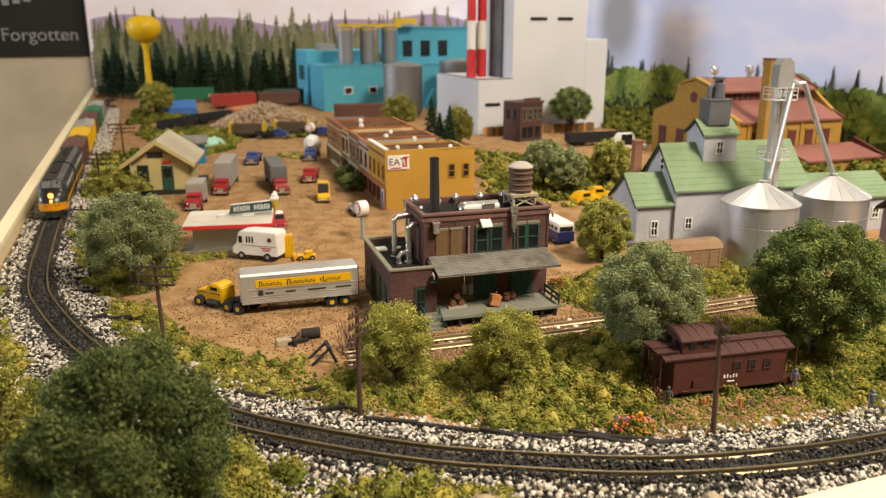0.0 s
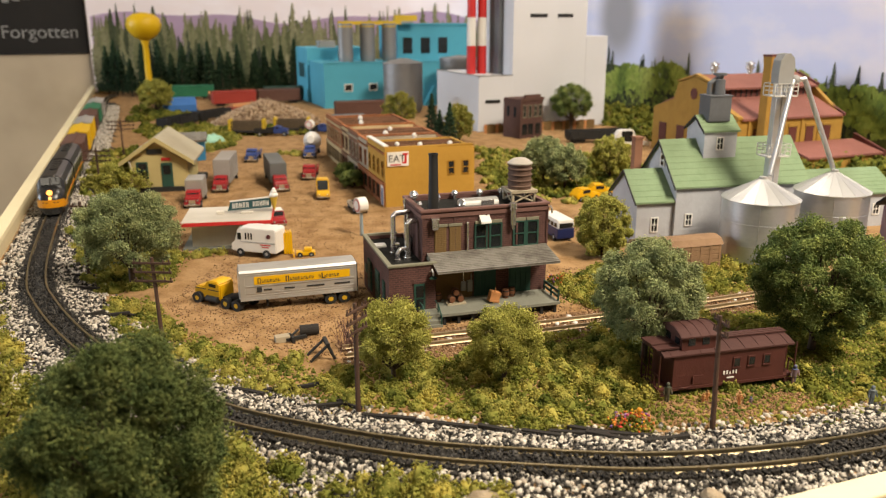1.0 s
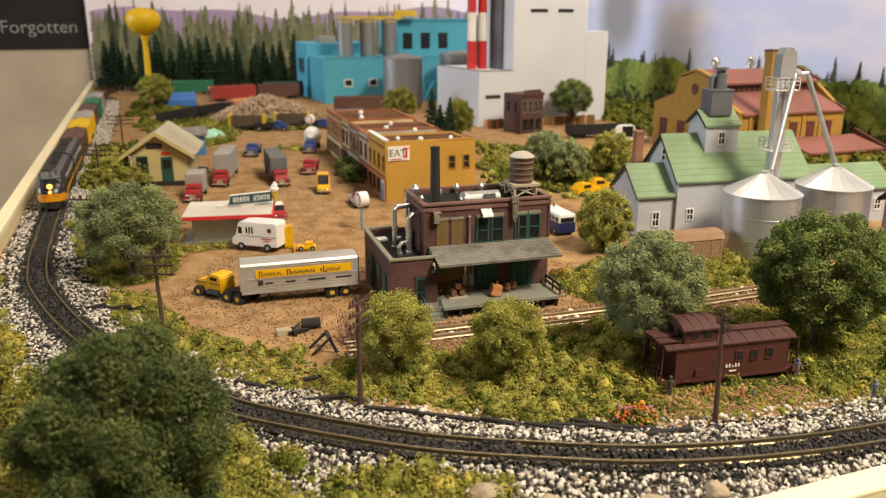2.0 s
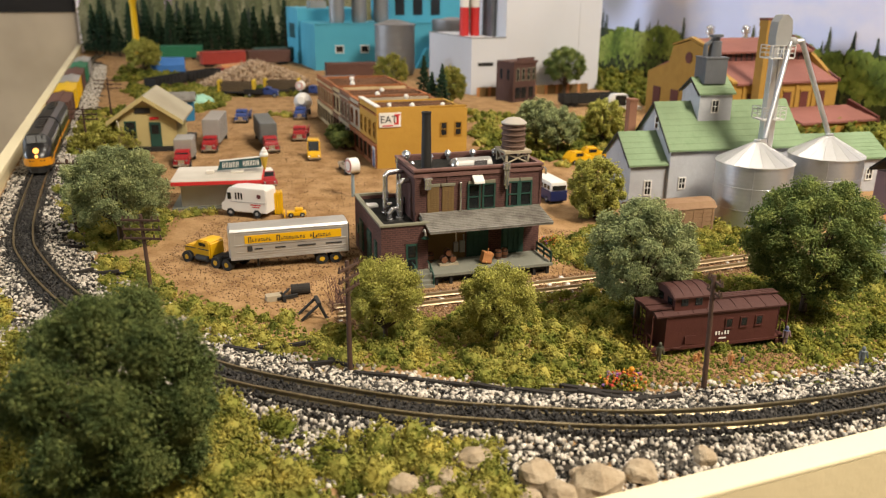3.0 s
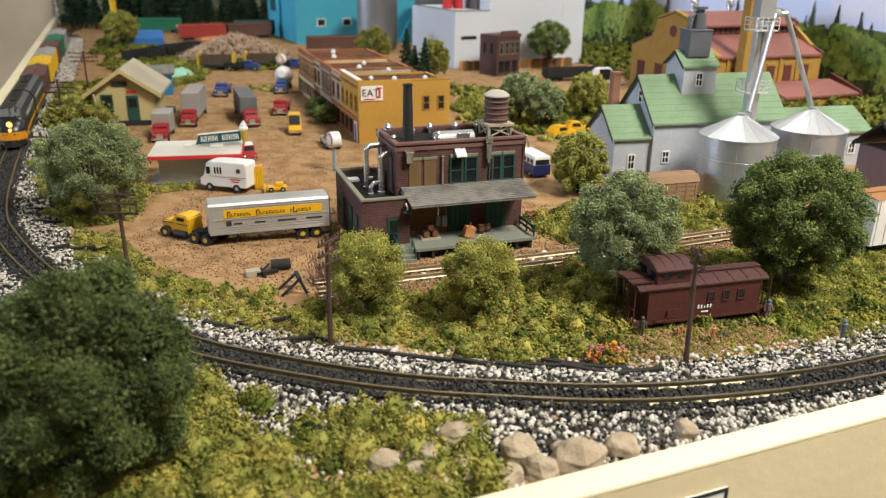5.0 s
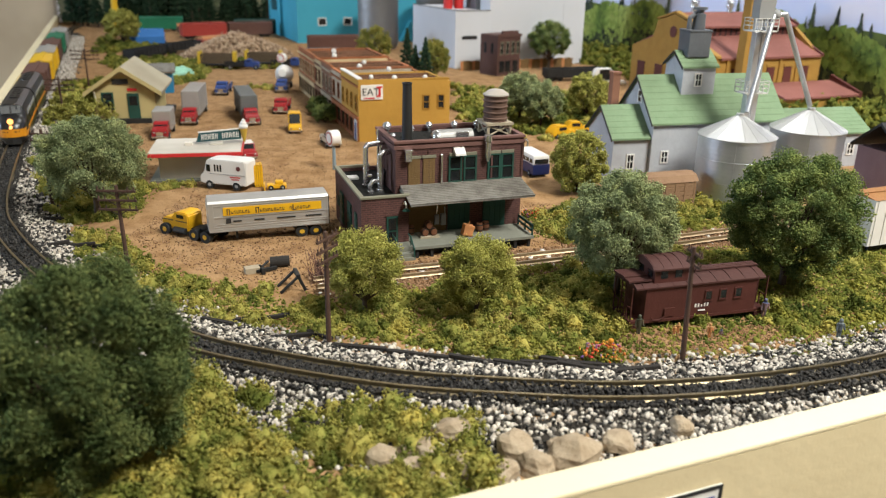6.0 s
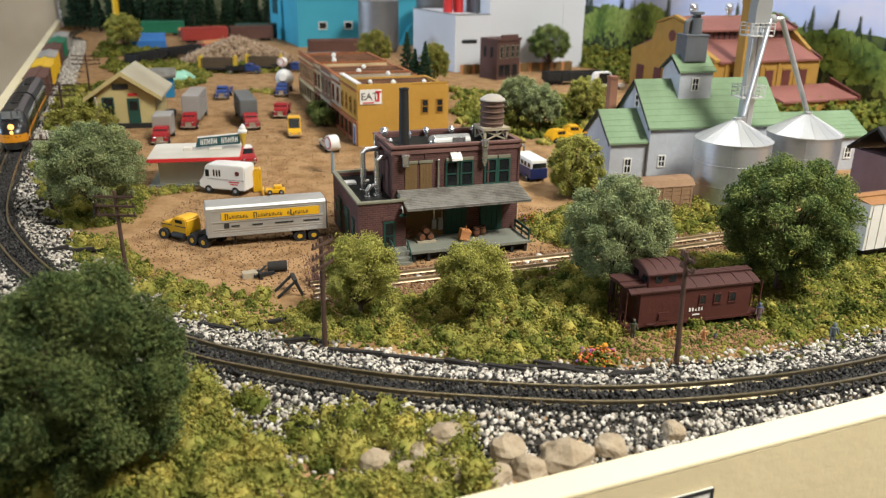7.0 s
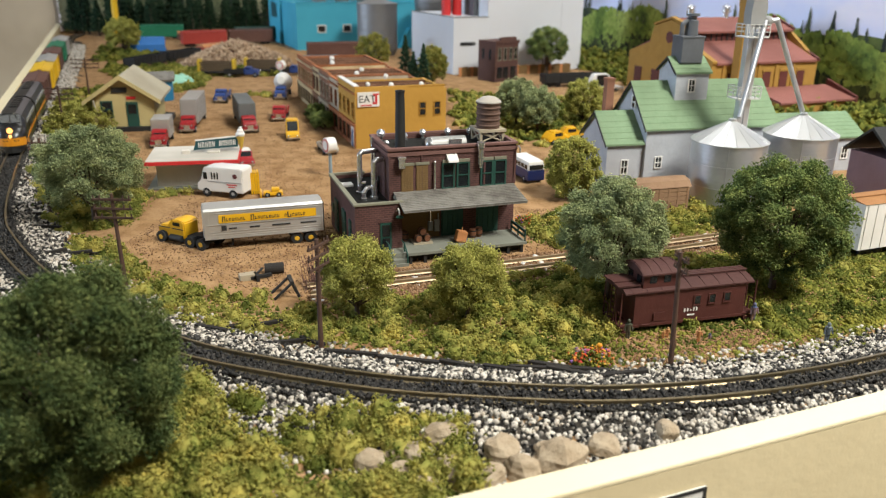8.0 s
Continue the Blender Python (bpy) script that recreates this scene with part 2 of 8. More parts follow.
# ---- mesh helpers: all shapes are given in mm ----
class Shape:
    def __init__(self):
        self.bm = bmesh.new()

    def _place(self, verts, m):
        for v in verts:
            v.co = m @ v.co
        return self

    def box(self, x0, y0, z0, x1, y1, z1, bevel=0.0, m=None):
        r = bmesh.ops.create_cube(self.bm, size=1)
        for v in r["verts"]:
            v.co = Vector((x0 + (v.co.x + 0.5) * (x1 - x0), y0 + (v.co.y + 0.5) * (y1 - y0), z0 + (v.co.z + 0.5) * (z1 - z0)))
        vs = r["verts"]
        if m is not None:
            self._place(vs, m)
        if bevel:
            es = list({e for v in vs for e in v.link_edges})
            bmesh.ops.bevel(self.bm, geom=es, offset=bevel, segments=2, affect="EDGES", profile=0.6)
        return self

    def tube(self, a, b, r0, r1=None, seg=12, cap=True):
        a, b = Vector(a), Vector(b)
        d = b - a
        m = Matrix.Translation((a + b) / 2) @ d.to_track_quat("Z", "Y").to_matrix().to_4x4()
        bmesh.ops.create_cone(self.bm, cap_ends=cap, segments=seg, radius1=r0, radius2=r0 if r1 is None else r1, depth=d.length, matrix=m)
        return self

    def ball(self, c, rx, ry=None, rz=None, seg=14):
        m = Matrix.Translation(c) @ Matrix.Diagonal((rx, ry or rx, rz or rx, 1))
        bmesh.ops.create_uvsphere(self.bm, u_segments=seg, v_segments=max(6, seg * 2 // 3), radius=1, matrix=m)
        return self

    def prism(self, outline, axis, lo, hi):
        """An outline (list of 2D points, anticlockwise) pulled along an axis. x: outline in (y, z); y: in (x, z); z: in (x, y)."""
        def at(p, h):
            return {"x": (h, p[0], p[1]), "y": (p[0], h, p[1]), "z": (p[0], p[1], h)}[axis]
        lows = [self.bm.verts.new(at(p, lo)) for p in outline]
        highs = [self.bm.verts.new(at(p, hi)) for p in outline]
        k = len(outline)
        fs = [self.bm.faces.new(lows), self.bm.faces.new(highs)]
        for i in range(k):
            fs.append(self.bm.faces.new((lows[i], lows[(i + 1) % k], highs[(i + 1) % k], highs[i])))
        bmesh.ops.recalc_face_normals(self.bm, faces=fs)
        return self

    def lathe(self, profile, seg=24, c=(0, 0, 0)):
        """A profile of (radius, z) turned round the z axis."""
        rings = []
        for r, z in profile:
            rings.append([self.bm.verts.new((c[0] + r * math.cos(2 * math.pi * k / seg), c[1] + r * math.sin(2 * math.pi * k / seg), c[2] + z)) for k in range(seg)])
        fs = []
        for p, q in zip(rings, rings[1:]):
            for k in range(seg):
                fs.append(self.bm.faces.new((p[k], p[(k + 1) % seg], q[(k + 1) % seg], q[k])))
        fs.append(self.bm.faces.new(rings[0]))
        fs.append(self.bm.faces.new(rings[-1]))
        bmesh.ops.recalc_face_normals(self.bm, faces=fs)
        return self

    def path(self, pts, r, seg=8):
        for a, b in zip(pts, pts[1:]):
            self.tube(a, b, r, seg=seg)
        for p in pts[1:-1]:
            self.ball(p, r * 1.02, seg=8)
        return self


def link_mesh(name, shape, material, smooth=False):
    mesh = bpy.data.meshes.new(name)
    bmesh.ops.scale(shape.bm, vec=(0.001, 0.001, 0.001), verts=shape.bm.verts)
    shape.bm.to_mesh(mesh)
    shape.bm.free()
    mesh.materials.append(material)
    if smooth:
        mesh.polygons.foreach_set("use_smooth", [True] * len(mesh.polygons))
        mesh.set_sharp_from_angle(angle=radians(40))
    return new(name, mesh)


def part(name, shape, material, parent, label="", smooth=False):
    ob = link_mesh(name, shape, material, smooth)
    ob.parent = parent
    if label:
        tagged(ob, label)
    return ob


def thing(name, label, category, x, y, z=0.0, rz=0.0, group="", kind=""):
    """An Empty at the base of a thing; its parts are given in mm from there."""
    ob = new(name)
    ob.empty_display_size = 0.01
    ob.matrix_basis = pose(x / 1000, y / 1000, z / 1000, 0, 0, rz)
    return tagged(ob, label, category, group, kind)


def solo(name, shape, material, label, category, x=0.0, y=0.0, z=0.0, rz=0.0, group="", kind="", smooth=False):
    """A thing of one single mesh."""
    ob = link_mesh(name, shape, material, smooth)
    ob.matrix_basis = pose(x / 1000, y / 1000, z / 1000, 0, 0, rz)
    return tagged(ob, label, category, group, kind)


def ground_z(x, y):
    return float(height(x, y)[0])


# unit bits that are scattered: a rough stone and a crumb
def unit_ico():
    b = bmesh.new()
    bmesh.ops.create_icosphere(b, subdivisions=1, radius=1)
    b.verts.ensure_lookup_table()
    v = np.array([p.co[:] for p in b.verts])
    f = np.array([[q.index for q in p.verts] for p in b.faces])
    b.free()
    return v, f


TET_V = np.array([(1, 1, 1), (1, -1, -1), (-1, 1, -1), (-1, -1, 1)], float) * 0.85
TET_F = np.array([(0, 1, 2), (0, 3, 1), (0, 2, 3), (1, 3, 2)])
ICO_V, ICO_F = unit_ico()
OCT_V = np.array([(1, 0, 0), (-1, 0, 0), (0, 1, 0), (0, -1, 0), (0, 0, 1), (0, 0, -1)], float)
OCT_F = np.array([(0, 2, 4), (2, 1, 4), (1, 3, 4), (3, 0, 4), (2, 0, 5), (1, 2, 5), (3, 1, 5), (0, 3, 5)])


def scatter_mesh(name, centres, sizes, material, rough=0.3, flat=1.0, ico=True, seed=1, parent=None, thin=0.65, fibre=0.0):
    """One mesh of many loose bits, each turned and shaped by chance. centres and sizes in mm."""
    g = np.random.default_rng(seed)
    bv, bf = (TET_V, TET_F) if thin < 0.45 and not ico else (ICO_V, ICO_F) if ico else (OCT_V, OCT_F)
    n, k = len(centres), len(bv)
    q = g.normal(size=(n, 4))
    q /= np.linalg.norm(q, axis=1)[:, None]
    w, x, y, z = q.T
    rot = np.stack([1 - 2 * (y * y + z * z), 2 * (x * y - w * z), 2 * (x * z + w * y), 2 * (x * y + w * z), 1 - 2 * (x * x + z * z), 2 * (y * z - w * x),
                    2 * (x * z - w * y), 2 * (y * z + w * x), 1 - 2 * (x * x + y * y)], 1).reshape(n, 3, 3)
    shape = bv[None] * (1 + g.uniform(-rough, rough, (n, k, 1))) * g.uniform(thin, 1.8 - thin, (n, 1, 3))
    if fibre:
        shape = shape * np.array([1.0, 1.0, fibre]) / fibre ** 0.5
    co = np.einsum("nij,nkj->nki", rot, shape) * np.asarray(sizes)[:, None, None]
    co[:, :, 2] *= flat
    co = (co + np.asarray(centres)[:, None, :]) * 0.001
    faces = (bf[None] + (np.arange(n) * k)[:, None, None]).reshape(-1, 3)
    mesh = bpy.data.meshes.new(name)
    mesh.vertices.add(n * k)
    mesh.vertices.foreach_set("co", co.reshape(-1))
    mesh.loops.add(faces.size)
    mesh.loops.foreach_set("vertex_index", faces.reshape(-1))
    mesh.polygons.add(len(faces))
    mesh.polygons.foreach_set("loop_start", np.arange(0, faces.size, 3))
    mesh.update(calc_edges=True)
    mesh.materials.append(material)
    ob = new(name, mesh)
    if parent is not None:
        ob.parent = parent
    return ob


# ---- the large structure: table, fascia, room, backdrop ----
def inside(poly, x, y):
    """Which points lie in a polygon."""
    hit = np.zeros(len(x), bool)
    px, py = np.array(poly, float).T
    j = len(px) - 1
    for i in range(len(px)):
        cut = ((py[i] > y) != (py[j] > y)) & (x < (px[j] - px[i]) * (y - py[i]) / (py[j] - py[i] + 1e-9) + px[i])
        hit ^= cut
        j = i
    return hit


def build_ground():
    us, vs = np.arange(0, 905, 5.0), np.concatenate([np.arange(0, 700, 5.0), np.arange(700, 1701, 10.0)])
    uu, vv = np.meshgrid(us, vs)
    x = CORNER.x + U.x * uu + V.x * vv
    y = CORNER.y + U.y * uu + V.y * vv
    z = height(x.ravel(), y.ravel()).reshape(x.shape)
    co = np.stack([x, y, z], -1).reshape(-1, 3) * 0.001
    nu, nv = len(us), len(vs)
    k = np.arange(nu * nv).reshape(nv, nu)
    faces = np.stack([k[:-1, :-1], k[:-1, 1:], k[1:, 1:], k[1:, :-1]], -1).reshape(-1, 4)
    mesh = bpy.data.meshes.new("ground")
    mesh.from_pydata(co.tolist(), [], faces.tolist())
    mesh.polygons.foreach_set("use_smooth", [True] * len(mesh.polygons))
    mesh.materials.append(M_DIRT)
    return tagged(new("ground", mesh), "tan scenic dirt ground of the model railway table", "ground", kind="structure")


build_ground()

ROT = math.degrees(TURN)
gx, gy = CORNER
front = thing("fascia_front", "cream-topped pale pine board along the table's front edge", "fascia", gx, gy, 0, ROT, kind="structure")
part("board", Shape().box(-8, -9, -160, 905, 0, 8.6), M_FASCIA, front)
part("cap", Shape().box(-8, -9.15, 8.6, 905, 0.4, 10.5, 0.7), M_CREAM, front, "cream painted top edge")
left = thing("fascia_left", "cream-topped pale pine board along the table's side", "fascia", gx, gy, 0, ROT, kind="structure")
part("board", Shape().box(-8, 0.4, -160, 0, 1705, 9), M_FASCIA, left)
part("cap", Shape().box(-8.6, 0.4, 9, 0.4, 1705, 13, 0.6), M_CREAM, left, "cream painted top edge")

# the room round the table
solo("floor", Shape().box(-2400, -2200, -1040, 2400, 2400, -1000), M_CARPET, "grey carpet floor of the room", "floor", 0, 0, 0, ROT, kind="structure")
solo("ceiling", Shape().box(-2400, -2200, 1300, 2400, 2400, 1340), M_CEIL, "plain grey ceiling of the room", "ceiling", 0, 0, 0, ROT, kind="structure")
back_v = uv(-727, 1665)[1]
for name, box in (("wall_north", (-2400, back_v + 60, 2400, back_v + 100)), ("wall_south", (-2400, -2240, 2400, -2200)),
                  ("wall_west", (-2440, -2200, -2400, back_v + 60)), ("wall_east", (2400, -2200, 2440, back_v + 60))):
    solo(name, Shape().box(box[0], box[1], -1000, box[2], box[3], 1300), M_WALL, "plain beige painted room wall", "wall", gx, gy, 0, ROT, kind="structure")


# the window that lets the cool daylight in
west_window = thing("window_1", "white framed window in the room wall", "window", WEST.x * 1000 - 22, WEST.y * 1000 - 8, WEST.z * 1000, ROT, kind="structure")
for box in ((-8, -560, -560, 8, -500, 560), (-8, 500, -560, 8, 560, 560), (-8, -500, 500, 8, 500, 560), (-8, -500, -560, 8, 500, -500)):
    part("window_frame", Shape().box(*box, 2), M_WHITE, west_window)


def sky_print():
    """Printed sky: pinkish white over the woods, blue with soft clouds towards the side."""
    m = bpy.data.materials.new("printed_sky")
    m.use_nodes = True
    n, l = m.node_tree.nodes, m.node_tree.links
    b = n["Principled BSDF"]
    b.inputs["Roughness"].default_value = 0.6
    b.inputs["Specular IOR Level"].default_value = 0.15
    tex = n.new("ShaderNodeTexCoord")
    sep = n.new("ShaderNodeSeparateXYZ")
    l.new(tex.outputs["Object"], sep.inputs[0])
    side = n.new("ShaderNodeMapRange")
    side.inputs["From Min"].default_value, side.inputs["From Max"].default_value = 0.0, 0.32
    l.new(sep.outputs["X"], side.inputs["Value"])
    mix = n.new("ShaderNodeMix")
    mix.data_type = "RGBA"
    mix.inputs["A"].default_value, mix.inputs["B"].default_value = (0.84, 0.76, 0.80, 1), (0.68, 0.72, 0.95, 1)
    l.new(side.outputs["Result"], mix.inputs["Factor"])
    noise_tex = n.new("ShaderNodeTexNoise")
    noise_tex.inputs["Scale"].default_value, noise_tex.inputs["Detail"].default_value = 7, 4
    mp = n.new("ShaderNodeMapping")
    mp.inputs["Scale"].default_value = (1, 1, 2.2)
    l.new(tex.outputs["Object"], mp.inputs["Vector"])
    l.new(mp.outputs["Vector"], noise_tex.inputs["Vector"])
    ramp = n.new("ShaderNodeValToRGB")
    ramp.color_ramp.elements[0].position, ramp.color_ramp.elements[1].position = 0.48, 0.72
    l.new(noise_tex.outputs["Fac"], ramp.inputs["Fac"])
    cloud = n.new("ShaderNodeMix")
    cloud.data_type = "RGBA"
    cloud.inputs["B"].default_value = (0.90, 0.86, 0.93, 1)
    l.new(ramp.outputs["Color"], cloud.inputs["Factor"])
    l.new(mix.outputs["Result"], cloud.inputs["A"])
    # a printed smoke plume
    place = n.new("ShaderNodeVectorMath")
    place.operation = "SUBTRACT"
    place.inputs[1].default_value = SMOKE
    l.new(tex.outputs["Object"], place.inputs[0])
    stretch = n.new("ShaderNodeVectorMath")
    stretch.operation = "MULTIPLY"
    stretch.inputs[1].default_value = (0.75, 0.75, 0.62)
    l.new(place.outputs[0], stretch.inputs[0])
    far = n.new("ShaderNodeVectorMath")
    far.operation = "LENGTH"
    l.new(stretch.outputs[0], far.inputs[0])
    plume = n.new("ShaderNodeMapRange")
    plume.interpolation_type = "SMOOTHSTEP"
    plume.inputs["From Min"].default_value, plume.inputs["From Max"].default_value = 0.062, 0.02
    l.new(far.outputs["Value"], plume.inputs["Value"])
    smoke = n.new("ShaderNodeMix")
    smoke.data_type = "RGBA"
    smoke.inputs["B"].default_value = (0.37, 0.36, 0.385, 1)
    l.new(plume.outputs["Result"], smoke.inputs["Factor"])
    l.new(cloud.outputs["Result"], smoke.inputs["A"])
    l.new(smoke.outputs["Result"], b.inputs["Base Color"])
    return m


# the backdrop's line on the table, from the far left corner round the coved corner to the near right
BACK = [plan(0, 1692), plan(300, 1692), plan(600, 1690), plan(730, 1672), plan(815, 1600), plan(838, 1480), plan(842, 1300), plan(844, 1000), plan(846, 600), plan(848, 200)]
back_line = spline(BACK, 12.0)
back_run = np.concatenate([[0], np.cumsum(np.linalg.norm(np.diff(back_line, axis=0), axis=1))])
back_dir = np.gradient(back_line, axis=0)
back_dir /= np.linalg.norm(back_dir, axis=1)[:, None]


def on_back(s, z, proud=0.0):
    """The place s mm along the backdrop at height z, proud of it towards the table."""
    x, y = np.interp(s, back_run, back_line[:, 0]), np.interp(s, back_run, back_line[:, 1])
    dx, dy = np.interp(s, back_run, back_dir[:, 0]), np.interp(s, back_run, back_dir[:, 1])
    return (x + dy * proud, y - dx * proud, z)


SMOKE = [c * 0.001 for c in on_back(1428, 152)]
M_SKY = sky_print()


def build_backdrop():
    sh = Shape()
    lo, hi = [], []
    for s in np.arange(0, back_run[-1], 24.0):
        lo.append((sh.bm.verts.new(on_back(s, -8)), sh.bm.verts.new(on_back(s, -8, -4))))
        hi.append((sh.bm.verts.new(on_back(s, 430)), sh.bm.verts.new(on_back(s, 430, -4))))
    for k in range(len(lo) - 1):
        for a, b in ((0, 1),):
            sh.bm.faces.new((lo[k][0], lo[k + 1][0], hi[k + 1][0], hi[k][0]))
            sh.bm.faces.new((lo[k][1], hi[k][1], hi[k + 1][1], lo[k + 1][1]))
            sh.bm.faces.new((hi[k][0], hi[k + 1][0], hi[k + 1][1], hi[k][1]))
    bmesh.ops.recalc_face_normals(sh.bm, faces=sh.bm.faces)
    return solo("backdrop", sh, M_SKY, "printed scenic backdrop of sky and clouds behind the table", "backdrop", kind="structure", smooth=True)


backdrop = build_backdrop()


def printed_trees(name, s_lo, s_hi, n, base, tall, wide, material, seed, round_top=False, label=""):
    """Flat printed tree outlines on the backdrop, layer over layer."""
    g = np.random.default_rng(seed)
    sh = Shape()
    for k in range(n):
        s, z0 = g.uniform(s_lo, s_hi), g.uniform(*base)
        h, w = g.uniform(*tall), g.uniform(*wide)
        proud = 1.0 + 2.2 * k / n
        left_side, right_side = [], []
        if round_top:
            rim = []
            for a in np.linspace(0, 2 * math.pi, 15)[:-1]:
                r = g.uniform(0.75, 1.1)
                rim.append(on_back(s + math.cos(a) * w * r, z0 + h * 0.55 + math.sin(a) * h * 0.5 * r, proud))
        else:
            steps = 9
            for i in range(steps):
                t = i / steps
                ww = w * (1 - t) ** 0.8 * g.uniform(0.55, 1.2)
                right_side += [(s + ww, z0 + h * t), (s + ww * 0.55, z0 + h * (t + 0.09))]
                ww = w * (1 - t) ** 0.8 * g.uniform(0.55, 1.2)
                left_side += [(s - ww, z0 + h * t), (s - ww * 0.55, z0 + h * (t + 0.09))]
            rim = [on_back(a, b, proud) for a, b in right_side + [(s, z0 + h)] + left_side[::-1]]
        sh.bm.faces.new([sh.bm.verts.new(p) for p in rim])
    ob = part(name, sh, material, backdrop, label)
    return tagged(ob, kind="stuff")


M_PR_PALE = mat("printed_pale_conifer", [(0.05, 0.065, 0.03), (0.13, 0.145, 0.065), (0.21, 0.215, 0.11), (0.30, 0.29, 0.17), (0.08, 0.10, 0.045)], 0.7, 160, island=True, bump=0, soil=0.25)
M_PR_DARK = mat("printed_dark_conifer", [(0.012, 0.02, 0.016), (0.03, 0.045, 0.03), (0.055, 0.075, 0.04), (0.10, 0.11, 0.05)], 0.7, 160, island=True, bump=0)
M_PR_GREEN = mat("printed_green_wood", [(0.06, 0.095, 0.022), (0.17, 0.25, 0.04), (0.33, 0.42, 0.075), (0.48, 0.54, 0.13), (0.12, 0.17, 0.035)], 0.7, 120, island=True, bump=0, soil=0.3, patch=16)
M_PR_OLIVE = mat("printed_olive_wood", [(0.02, 0.03, 0.012), (0.05, 0.065, 0.02), (0.10, 0.12, 0.03), (0.15, 0.16, 0.04)], 0.7, 120, island=True, bump=0, soil=0.4)
M_HILL = mat("printed_lilac_hill", [(0.42, 0.30, 0.48), (0.50, 0.38, 0.54)], 0.7, 20, bump=0)
hill = Shape()
def printed_band(sh, lo_s, hi_s, low, top):
    ss = np.arange(lo_s, hi_s, 12.0)
    lows = [sh.bm.verts.new(on_back(s, low, 0.6)) for s in ss]
    tops = [sh.bm.verts.new(on_back(s, top(s), 0.6)) for s in ss]
    for k in range(len(ss) - 1):
        sh.bm.faces.new((lows[k], lows[k + 1], tops[k + 1], tops[k]))
    return sh


part("printed_hill", printed_band(hill, 6, 900, 60, lambda s: 152 + 9 * math.sin(s / 90) + 5 * math.sin(s / 37)), M_HILL, backdrop, "lilac printed hills")
M_PR_FILL = mat("printed_wood_shade", [(0.05, 0.065, 0.03), (0.13, 0.15, 0.06), (0.22, 0.23, 0.11), (0.03, 0.045, 0.022)], 0.7, 90, bump=0, spread=0.5)
part("printed_wood_band", printed_band(Shape(), 6, 960, -6, lambda s: 92 + 8 * math.sin(s / 31)), M_PR_FILL, backdrop, "printed woodland")
part("printed_wood_band", printed_band(Shape(), 960, 2400, -6, lambda s: 66 + 7 * math.sin(s / 43)), mat("printed_leafy_shade", [(0.03, 0.045, 0.015), (0.08, 0.11, 0.025), (0.14, 0.18, 0.04), (0.02, 0.03, 0.012)], 0.7, 80, bump=0, spread=0.5), backdrop, "printed woodland")


def printed_blobs(name, s_lo, s_hi, n, z_lo, z_hi, size, material, seed, label):
    """Small flat leafy patches of a printed wood."""
    g = np.random.default_rng(seed)
    sh = Shape()
    for k in range(n):
        s = g.uniform(s_lo, s_hi)
        top = z_hi + 9 * math.sin(s / 47) + 6 * math.sin(s / 19)
        z, w = z_lo + (top - z_lo) * g.random() ** 0.8, g.uniform(*size)
        rim = []
        for q in np.linspace(0, 2 * math.pi, 8)[:-1]:
            rr = w * g.uniform(0.5, 1.1)
            rim.append(on_back(s + math.cos(q) * rr, z + math.sin(q) * rr, 1.0 + 2.6 * k / n))
        sh.bm.faces.new([sh.bm.verts.new(p) for p in rim])
    return tagged(part(name, sh, material, backdrop, label), kind="stuff")


printed_trees("printed_pale_woods", 8, 960, 700, (0, 88), (30, 100), (8, 19), M_PR_PALE, 3, label="pale printed conifers")
printed_trees("printed_dark_woods", 8, 960, 200, (-8, 35), (30, 88), (9, 20), M_PR_DARK, 4, label="dark printed conifers")
printed_trees("printed_dark_row", 1080, 1420, 70, (40, 66), (30, 52), (5, 9), M_PR_DARK, 5, label="dark printed conifers")
printed_trees("printed_far_conifers", 1500, 2400, 46, (44, 62), (18, 40), (5, 9), M_PR_DARK, 15, label="dark printed conifers on the ridge")
printed_blobs("printed_shaded_woods", 1000, 1400, 1700, 8, 64, (3, 8), M_PR_OLIVE, 9, "shaded olive printed trees")
printed_blobs("printed_leafy_woods", 1350, 2400, 6000, 14, 70, (2.5, 7), M_PR_GREEN, 6, "bright green printed leafy trees")
printed_blobs("printed_low_woods", 1000, 2400, 3000, 0, 30, (3, 7), M_PR_OLIVE, 8, "olive printed trees")


# ---- tracks ----
def line_frame(line):
    d = np.gradient(line, axis=0)
    d /= np.linalg.norm(d, axis=1)[:, None]
    return d, np.stack([-d[:, 1], d[:, 0]], 1)


def rail_shape(line, off, z, wide, tall):
    sh = Shape()
    d, nrm = line_frame(line)
    prev = None
    prof = [(-wide, -tall), (wide, -tall), (wide * 0.35, -tall * 0.75), (wide * 0.35, -tall * 0.35), (wide * 0.62, -tall * 0.28), (wide * 0.62, 0), (-wide * 0.62, 0), (-wide * 0.62, -tall * 0.28), (-wide * 0.35, -tall * 0.35), (-wide * 0.35, -tall * 0.75)]
    for p, q in zip(line, nrm):
        ring = [sh.bm.verts.new((p[0] + q[0] * (off + a), p[1] + q[1] * (off + a), z + b)) for a, b in prof]
        if prev:
            for k in range(len(prof)):
                sh.bm.faces.new((prev[k], prev[(k + 1) % len(prof)], ring[(k + 1) % len(prof)], ring[k]))
        prev = ring
    bmesh.ops.recalc_face_normals(sh.bm, faces=sh.bm.faces)
    return sh


main_track = thing("railway_track", "curved model railway track with brass-toned rails on dark ties", "track", 0, 0, kind="structure")
siding = thing("siding_track", "straight siding with tan painted rails sunk in dirt", "track", 0, 0, kind="structure")
for off in (-4.8, 4.8):
    part("rail", rail_shape(main_line, off, 7.6, 0.75, 2.1), M_RAIL, main_track)
    part("rail", rail_shape(siding_line, off, 3.0, 0.7, 2.0), M_RAILTAN, siding)


